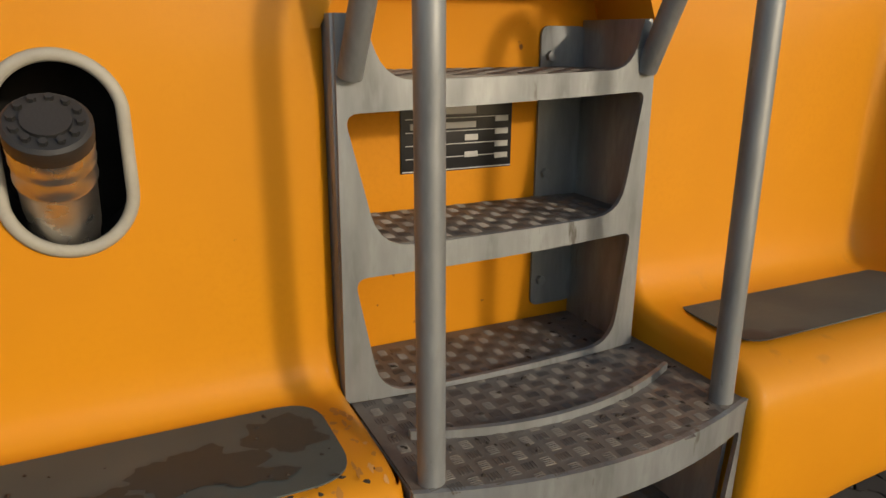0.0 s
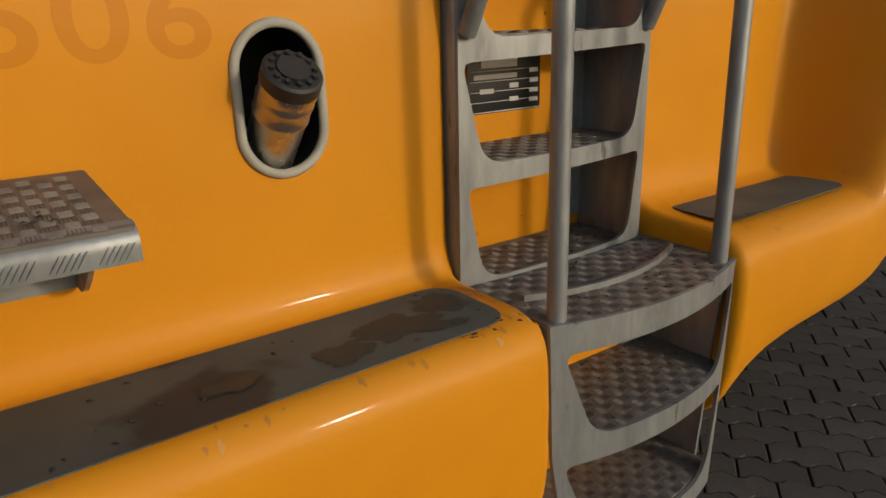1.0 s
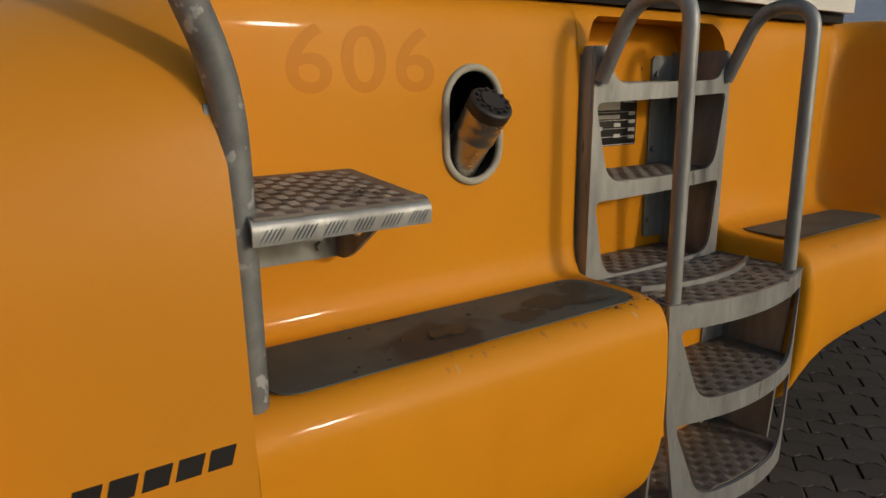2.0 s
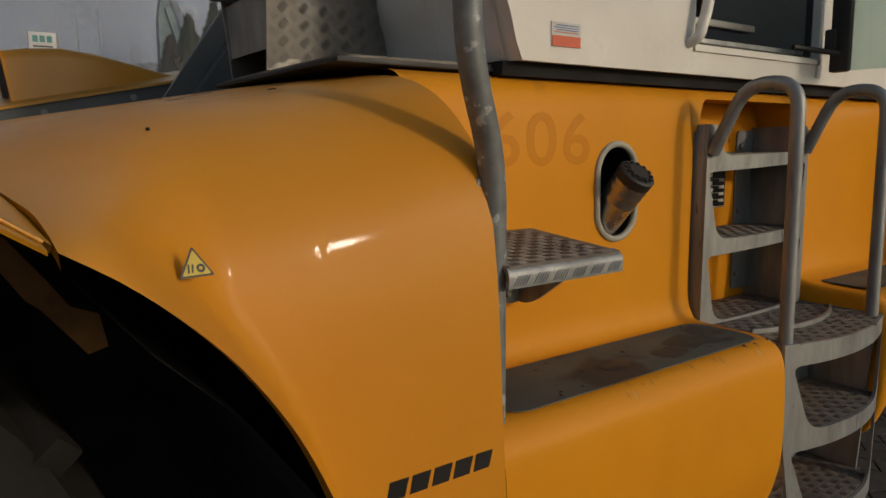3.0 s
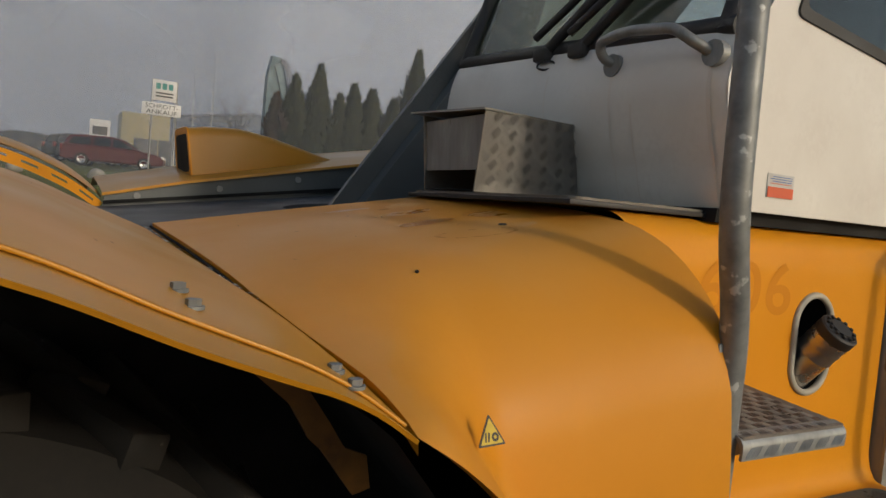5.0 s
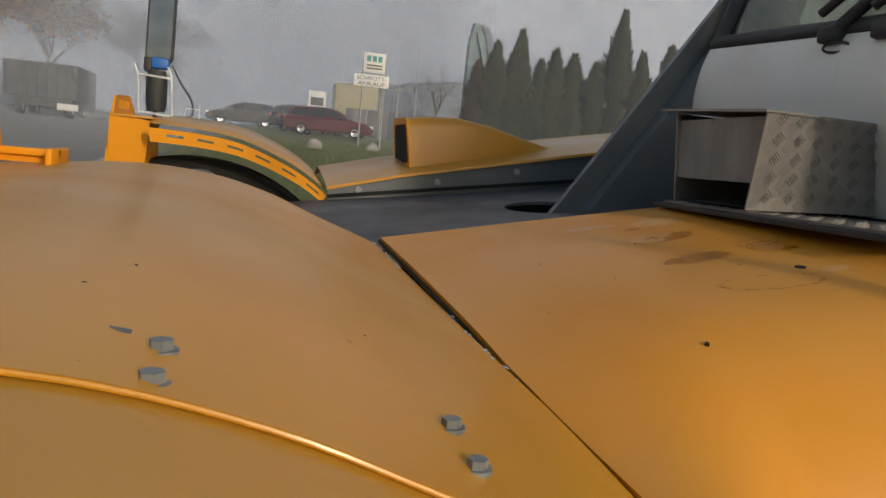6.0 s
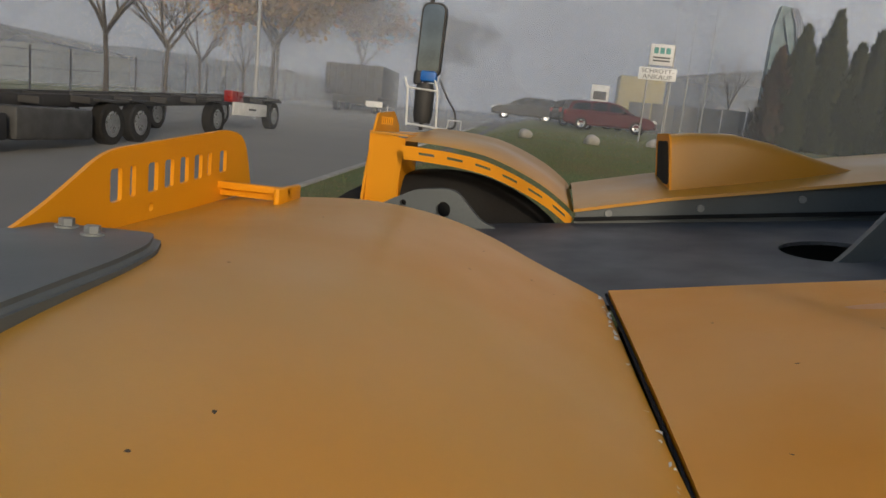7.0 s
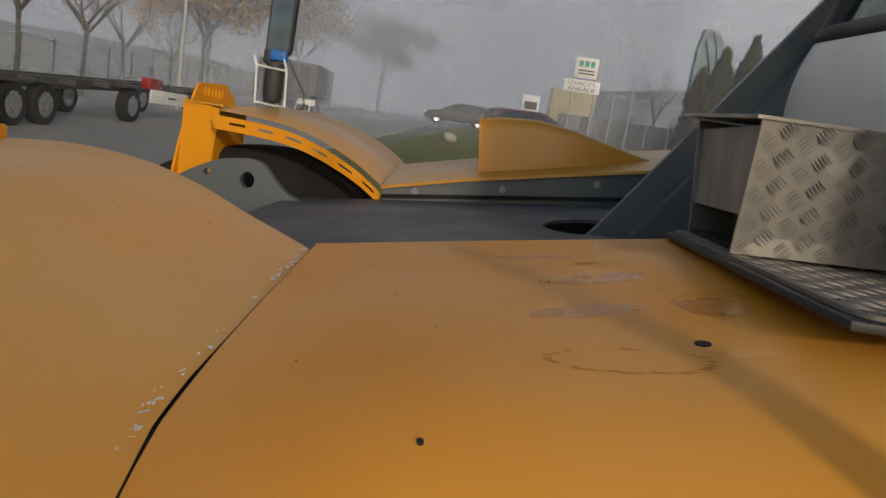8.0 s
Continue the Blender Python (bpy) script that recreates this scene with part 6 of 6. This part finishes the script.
tip = thing("tipper_lorry", "grey tipper lorry body standing on the road in mist", "lorry")
z = gz(-15.4, 51)
TIP = material("grey tipper sides", (0.05, 0.052, 0.055), 0.7, 0, (0.035, 0.036, 0.038), 2, 30, bump=0.2, bump_scale=30)
box_part("tipper_body", (-17.5, 50.6, z + 1.15), (-13.3, 56.0, z + 3.3), TIP, tip, 0.05)
for k in range(8):
    box_part("body_rib", (-17.3 + k * 0.55, 50.52, z + 1.2), (-17.18 + k * 0.55, 50.62, z + 3.2), TIP, tip, 0.01)
box_part("chassis", (-17.0, 50.8, z + 0.6), (-13.6, 57.5, z + 1.15), TRUCKDARK, tip, 0.03)
for x in (-16.8, -13.9):
    for y in (51.6, 54.6):
        add_wheel(tip, 0, 0, 0, 0.5, 0.35)
        tip.children[-1].matrix_basis = Matrix.Translation((x, y, z + 0.5)) @ Matrix.Rotation(radians(90), 4, "Z")
box_part("under_guard", (-14.4, 50.5, z + 0.45), (-13.2, 50.6, z + 0.85), BOARD, tip, 0.01)

# ---- signs, masts, fences, buildings
POLE = material("grey painted pole", (0.22, 0.22, 0.22), 0.5, 0.3, (0.30, 0.30, 0.29), 2, 40)
SIGNWHITE = material("white sign board", (0.58, 0.59, 0.60), 0.5, 0, (0.52, 0.53, 0.54), 1, 20)
SIGNGREEN = material("teal sign print", (0.04, 0.25, 0.24), 0.5)
sign = thing("sign_mast", "white company sign boards on two poles reading scrap purchase", "sign")
for x in (2.05, 2.95):
    tube_part("pole", [(x, 30.1, gz(2, 30) - 0.1), (x, 30.1, 5.8)], 0.035, POLE, sign)
box_part("upper_board", (2.02, 30.0, 4.98), (2.92, 30.05, 5.78), SIGNWHITE, sign, 0.01)
for k in range(3):
    box_part("mark_bar", (2.15 + k * 0.23, 29.985, 5.42), (2.32 + k * 0.23, 30.0, 5.65), SIGNGREEN, sign, 0.0)
for k in range(2):
    box_part("mark_bar", (2.15, 29.985, 5.12 + k * 0.12), (2.80, 30.0, 5.18 + k * 0.12), DARK, sign, 0.0)
board = box_part("lower_board", (1.68, 29.98, 4.40), (3.12, 30.03, 4.88), SIGNWHITE, sign, 0.01)
letters("lettering", "SCHROTT-", Matrix.Translation((2.40, 29.975, 4.67)) @ UPRIGHT, 0.235, DARK, board, "", 1.08, 0.003)
letters("lettering", "ANKAUF", Matrix.Translation((2.40, 29.975, 4.45)) @ UPRIGHT, 0.235, DARK, board, "", 1.22, 0.003)
for x, y, h_ in ((5.7, 41.9, 9.0), (6.7, 41.7, 10.0), (4.9, 43.0, 9.5)):
    f = thing("flag_pole", "slender pale flag pole beside the yard", "flag pole", "flag poles", at=(x, y, gz(x, y)))
    bm = bmesh.new()
    add_tube(bm, [(0, 0, -0.1), (0, 0, h_ - gz(x, y))], 0.05, 8, True, [0.045, 0.02])
    part("pole", bm, POLE, f)
lamp = thing("street_lamp", "tall grey street lamp post beside the road", "street lamp", at=(-14.6, 31.4, gz(-14.6, 31.4)))
bm = bmesh.new()
add_tube(bm, [(0, 0, -0.1), (0, 0, 8.5)], 0.08, 10, True, [0.10, 0.06])
part("post", bm, POLE, lamp)
tube_part("arm", [(0, 0, 8.4), (0.1, 0, 8.7), (1.3, 0, 8.8)], 0.04, POLE, lamp)
box_part("lamp_head", (1.1, -0.12, 8.72), (1.8, 0.12, 8.86), POLE, lamp, 0.03)
fence = thing("mesh_fence", "dark steel fence posts along the yard beside the road", "fence", kind="structure")
for k in range(16):
    y = 24 + 2.6 * k
    x = -24.0 + 0.06 * k
    tube_part("fence_post", [(x, y, gz(x, y) - 0.1), (x, y, gz(x, y) + 2.3)], 0.045, TRUCKDARK, fence, sides=8)
for k in range(3):
    tube_part("fence_wire", [(-24, 24, gz(-24, 24) + 0.6 + 0.75 * k), (-23.1, 63, gz(-23, 63) + 0.6 + 0.75 * k)], 0.012, TRUCKDARK, fence, sides=5)
HALL = material("blue grey cladding", (0.09, 0.12, 0.17), 0.6, 0, (0.07, 0.095, 0.135), 0.3, 6, bump=0.2, bump_scale=8)
YELLOWBOX = material("yellow steel container", (0.36, 0.28, 0.07), 0.6, 0, (0.30, 0.23, 0.06), 1, 10)
TEAL = material("faded teal crane paint", (0.075, 0.15, 0.18), 0.5, 0, (0.05, 0.10, 0.12), 2, 20)


def hall(name, lo, hi, mat, label, pitch=0.0, openings=()):
    t = thing(name, label, "building", at=(0, 0, 0))
    bm = bmesh.new()
    add_box(bm, lo, hi, 0.02)
    part("wall", bm, mat, t)
    bm = bmesh.new()
    mid = (lo[0] + hi[0]) / 2
    add_plate(bm, [(lo[0] - 0.3, hi[2]), (mid, hi[2] + pitch + 0.15), (hi[0] + 0.3, hi[2]), (hi[0] + 0.3, hi[2] + 0.15), (mid, hi[2] + pitch + 0.32), (lo[0] - 0.3, hi[2] + 0.15)], lo[1] - 0.3, hi[1] + 0.3, "y")
    part("roof", bm, TIP, t, smooth=False)
    for x0, x1, z0, z1 in openings:
        w = box_part("door_leaf", (x0, lo[1] - 0.06, z0), (x1, lo[1] + 0.02, z1), TRUCKDARK, t, 0.01)
    return t


hall("yard_hall", (7.5, 66, 2.0), (24, 90, 7.6), HALL, "blue grey clad hall behind the scrap yard", 1.2, ((15.0, 18.0, 2.4, 6.6), (9.5, 10.8, 2.4, 4.6)))
hall("cream_shed", (-46, 47, 1.0), (-36, 60, 4.6), CREAM, "cream sheeted shed behind the fence", 0.9, ((-43, -41, 1.2, 3.6),))
hall("long_hall", (-60, 70, 2.0), (-28, 95, 5.6), CREAM, "long pale hall with a low roof in mist", 0.6, tuple((-56 + 5 * k, -54 + 5 * k, 2.6, 4.4) for k in range(5)))
yb = thing("yellow_container", "yellow steel container in the scrap yard", "container", at=(0, 0, 0))
box_part("container_body", (3.6, 58, 2.6), (7.0, 60.5, 7.0), YELLOWBOX, yb, 0.05)
ws_ = thing("white_sign_box", "small white sign on a post", "sign", at=(0, 0, 0))
box_part("board", (0.9, 47.0, 4.0), (2.0, 47.1, 5.3), SIGNWHITE, ws_, 0.02)
box_part("mark_bar", (1.05, 46.97, 4.4), (1.85, 47.0, 4.9), TIP, ws_, 0.01)
tube_part("post", [(1.45, 47.1, 2.3), (1.45, 47.1, 4.1)], 0.06, POLE, ws_)
wall = thing("yard_wall", "dark grey solid yard fence beside the hedge", "fence", kind="structure")
for k in range(12):
    x = 3.0 + k * 1.3
    box_part("fence_panel", (x, 44.0 - 0.12 * k, gz(x, 44) - 0.1), (x + 1.26, 44.06 - 0.12 * k, gz(x, 44) + 1.75), DARK, wall, 0.01)
crane = thing("scrap_crane_arm", "faded teal scrap crane arm standing upright behind the hedge", "crane")
bm = bmesh.new()
add_plate(bm, [(11.4, 2.6), (13.0, 2.6), (12.7, 9.2), (12.35, 11.0), (11.75, 11.1), (11.5, 9.8)], 48.2, 48.9, "y")
part("boom", bm, TEAL, crane)
bm = bmesh.new()
add_plate(bm, [(12.3, 10.8), (12.9, 9.0), (13.5, 6.6), (13.2, 6.5), (12.5, 8.4), (11.9, 10.4)], 48.0, 48.15, "y")
part("stick", bm, TEAL, crane)
for k in range(4):
    tube_part("hose", [(12.2 + 0.12 * k, 47.95, 10.9), (12.6 + 0.15 * k, 47.9, 10.0), (12.9 + 0.1 * k, 47.9, 8.0), (12.7, 47.9, 5.2)], 0.035, BLACK, crane, bend=0.4, sides=6)
for x, y in ((-2.3, 24.6), (-0.15, 24.6), (2.2, 27.0)):
    rk = random.Random(int(x * 10))
    bm = bmesh.new()
    bmesh.ops.create_icosphere(bm, subdivisions=3, radius=0.24)
    for v in bm.verts:
        v.co = v.co * (1 + 0.35 * noise.noise(v.co * 3 + Vector((x, y, 0))))
        v.co.z = v.co.z * 0.85 + 0.13
    rock = part("boulder", bm, KERB, None)
    rock.matrix_basis = Matrix.Translation((x, y, gz(x, y)))
    tagged(rock, "pale boulder lying on the grass verge", "rock", "boulders on the verge")

# ---- see-through sheets that lay the mist's haze over the far side of the place
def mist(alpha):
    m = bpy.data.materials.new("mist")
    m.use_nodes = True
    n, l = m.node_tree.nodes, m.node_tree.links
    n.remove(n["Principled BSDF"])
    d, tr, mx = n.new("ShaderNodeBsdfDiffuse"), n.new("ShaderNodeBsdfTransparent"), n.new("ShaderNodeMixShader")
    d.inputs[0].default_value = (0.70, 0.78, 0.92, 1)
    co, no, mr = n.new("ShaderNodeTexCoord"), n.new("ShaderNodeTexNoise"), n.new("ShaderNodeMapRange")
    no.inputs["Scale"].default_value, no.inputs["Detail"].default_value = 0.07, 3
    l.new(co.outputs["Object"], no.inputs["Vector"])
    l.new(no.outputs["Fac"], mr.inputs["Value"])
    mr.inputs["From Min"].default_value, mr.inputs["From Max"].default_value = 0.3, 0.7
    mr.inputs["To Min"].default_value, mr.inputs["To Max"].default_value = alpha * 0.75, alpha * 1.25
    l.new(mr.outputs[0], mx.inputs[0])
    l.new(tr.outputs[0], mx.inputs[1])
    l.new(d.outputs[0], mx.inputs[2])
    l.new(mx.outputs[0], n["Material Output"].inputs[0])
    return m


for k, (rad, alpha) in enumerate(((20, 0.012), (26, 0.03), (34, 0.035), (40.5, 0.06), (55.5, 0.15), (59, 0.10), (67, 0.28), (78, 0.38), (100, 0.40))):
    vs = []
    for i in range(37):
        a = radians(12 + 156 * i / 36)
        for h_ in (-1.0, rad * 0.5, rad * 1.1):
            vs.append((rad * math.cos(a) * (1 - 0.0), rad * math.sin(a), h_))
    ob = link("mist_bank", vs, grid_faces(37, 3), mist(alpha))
    tagged(ob, "see-through sheet that lays pale haze over the road", "mist", kind="structure")

# far glowing backdrop in place of the misty sky, where the ground fades out
GLOW = bpy.data.materials.new("glowing distant haze")
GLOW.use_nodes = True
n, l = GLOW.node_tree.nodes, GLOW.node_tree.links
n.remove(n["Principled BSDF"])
# Emission supplies the sky's brightness and adds fill to the place.
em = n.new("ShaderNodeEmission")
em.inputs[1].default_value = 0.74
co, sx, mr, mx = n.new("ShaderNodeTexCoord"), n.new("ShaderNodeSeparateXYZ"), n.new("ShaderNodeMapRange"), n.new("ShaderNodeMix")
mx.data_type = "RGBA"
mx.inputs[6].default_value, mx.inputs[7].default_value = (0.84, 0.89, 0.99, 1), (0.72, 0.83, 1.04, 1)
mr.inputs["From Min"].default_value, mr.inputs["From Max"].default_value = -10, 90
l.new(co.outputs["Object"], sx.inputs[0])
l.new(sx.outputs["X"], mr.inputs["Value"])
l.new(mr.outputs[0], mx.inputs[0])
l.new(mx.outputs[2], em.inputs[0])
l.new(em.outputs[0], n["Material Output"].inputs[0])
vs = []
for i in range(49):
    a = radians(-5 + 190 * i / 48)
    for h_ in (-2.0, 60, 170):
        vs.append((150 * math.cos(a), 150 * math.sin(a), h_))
tagged(link("backdrop", vs, grid_faces(49, 3), GLOW), "glowing backdrop in place of misty sky far beyond the road", "backdrop", kind="structure")

# ---- block paving beside the machine: zigzag blocks
PAVER = material("dark concrete paving block", (0.112, 0.099, 0.086), 0.92, 0, (0.068, 0.060, 0.053), 5, 50, bump=0.6, bump_scale=120, island=0.8, spec=0.25)
SAND = material("dark joint sand", (0.024, 0.021, 0.018), 0.95, 0, (0.040, 0.035, 0.029), 8, 60)
paving = thing("block_paving", "dark weathered zigzag concrete block paving", "paving", kind="structure")
PL, PW = 0.225, 0.1125


US = [0, 0.08, 0.17, 0.33, 0.42, 0.58, 0.67, 0.83, 0.92, 1.0]
WAVE = [0, 0, 1, 1, 0, 0, 1, 1, 0, 0]


def paver_mesh():
    g = 0.0032
    lower = [(PL * u, 0.020 * w) for u, w in zip(US, WAVE)]
    outline = [(x + (g if i == 0 else -g if i == 9 else 0), y + g) for i, (x, y) in enumerate(lower)] + [(x + (g if i == 0 else -g if i == 9 else 0), y + PW - g) for i, (x, y) in reversed(list(enumerate(lower)))]
    n = len(outline)
    cx, cy = PL / 2, PW / 2 + 0.01
    top = [(cx + (x - cx) * 0.965, cy + (y - cy) * 0.94) for x, y in outline]
    vs = [(x, y, -0.03) for x, y in outline] + [(x, y, -0.003) for x, y in outline] + [(x, y, 0.0) for x, y in top]
    fs = [(i, (i + 1) % n, n + (i + 1) % n, n + i) for i in range(n)] + [(n + i, n + (i + 1) % n, 2 * n + (i + 1) % n, 2 * n + i) for i in range(n)]
    # the top as a strip of quads between both long edges
    h_ = n // 2
    for i in range(h_ - 1):
        fs.append((2 * n + i, 2 * n + i + 1, 2 * n + n - 2 - i, 2 * n + n - 1 - i))
    me = bpy.data.meshes.new("paving_block")
    me.from_pydata(vs, [], fs)
    me.materials.append(PAVER)
    return me


PM = paver_mesh()
TURN_P = radians(-52)
rng = random.Random(11)
near, far = [], []
for i in range(-60, 60):
    for j in range(-90, 90):
        u, v = i * PL + (j % 2) * PL / 2, j * PW
        x = 2.3 + u * math.cos(TURN_P) - v * math.sin(TURN_P)
        y = 1.0 + u * math.sin(TURN_P) + v * math.cos(TURN_P)
        if not (-3.5 < x < 6.5 and -1.2 < y < 4.5):
            continue
        m = Matrix.Translation((x, y, rng.uniform(-0.003, 0.003))) @ Matrix.Rotation(TURN_P + rng.uniform(-0.01, 0.01), 4, "Z") @ Matrix.Rotation(rng.uniform(-0.012, 0.012), 4, "X")
        (near if 1.05 < x < 3.1 and 0.3 < y < 2.6 else far).append((math.hypot(x - 1.9, y - 1.1), m))
near.sort(key=lambda p: p[0])
far += near[300:]
for _, m in near[:300]:
    ob = new("paving_block", PM)
    ob.parent = paving
    ob.matrix_basis = m
vs, fs = [], []
for _, m in far:
    b = len(vs)
    vs += [m @ v.co for v in PM.vertices]
    fs += [tuple(b + k for k in p.vertices) for p in PM.polygons]
me = bpy.data.meshes.new("paving_field")
me.from_pydata([tuple(v) for v in vs], [], fs)
me.materials.append(PAVER)
ob = new("paving_field", me)
ob.parent = paving
tagged(ob, kind="stuff")
bm = bmesh.new()
add_box(bm, (-3.6, -1.3, -0.06), (6.6, 4.6, -0.011), 0)
part("joint_sand", bm, SAND, paving)
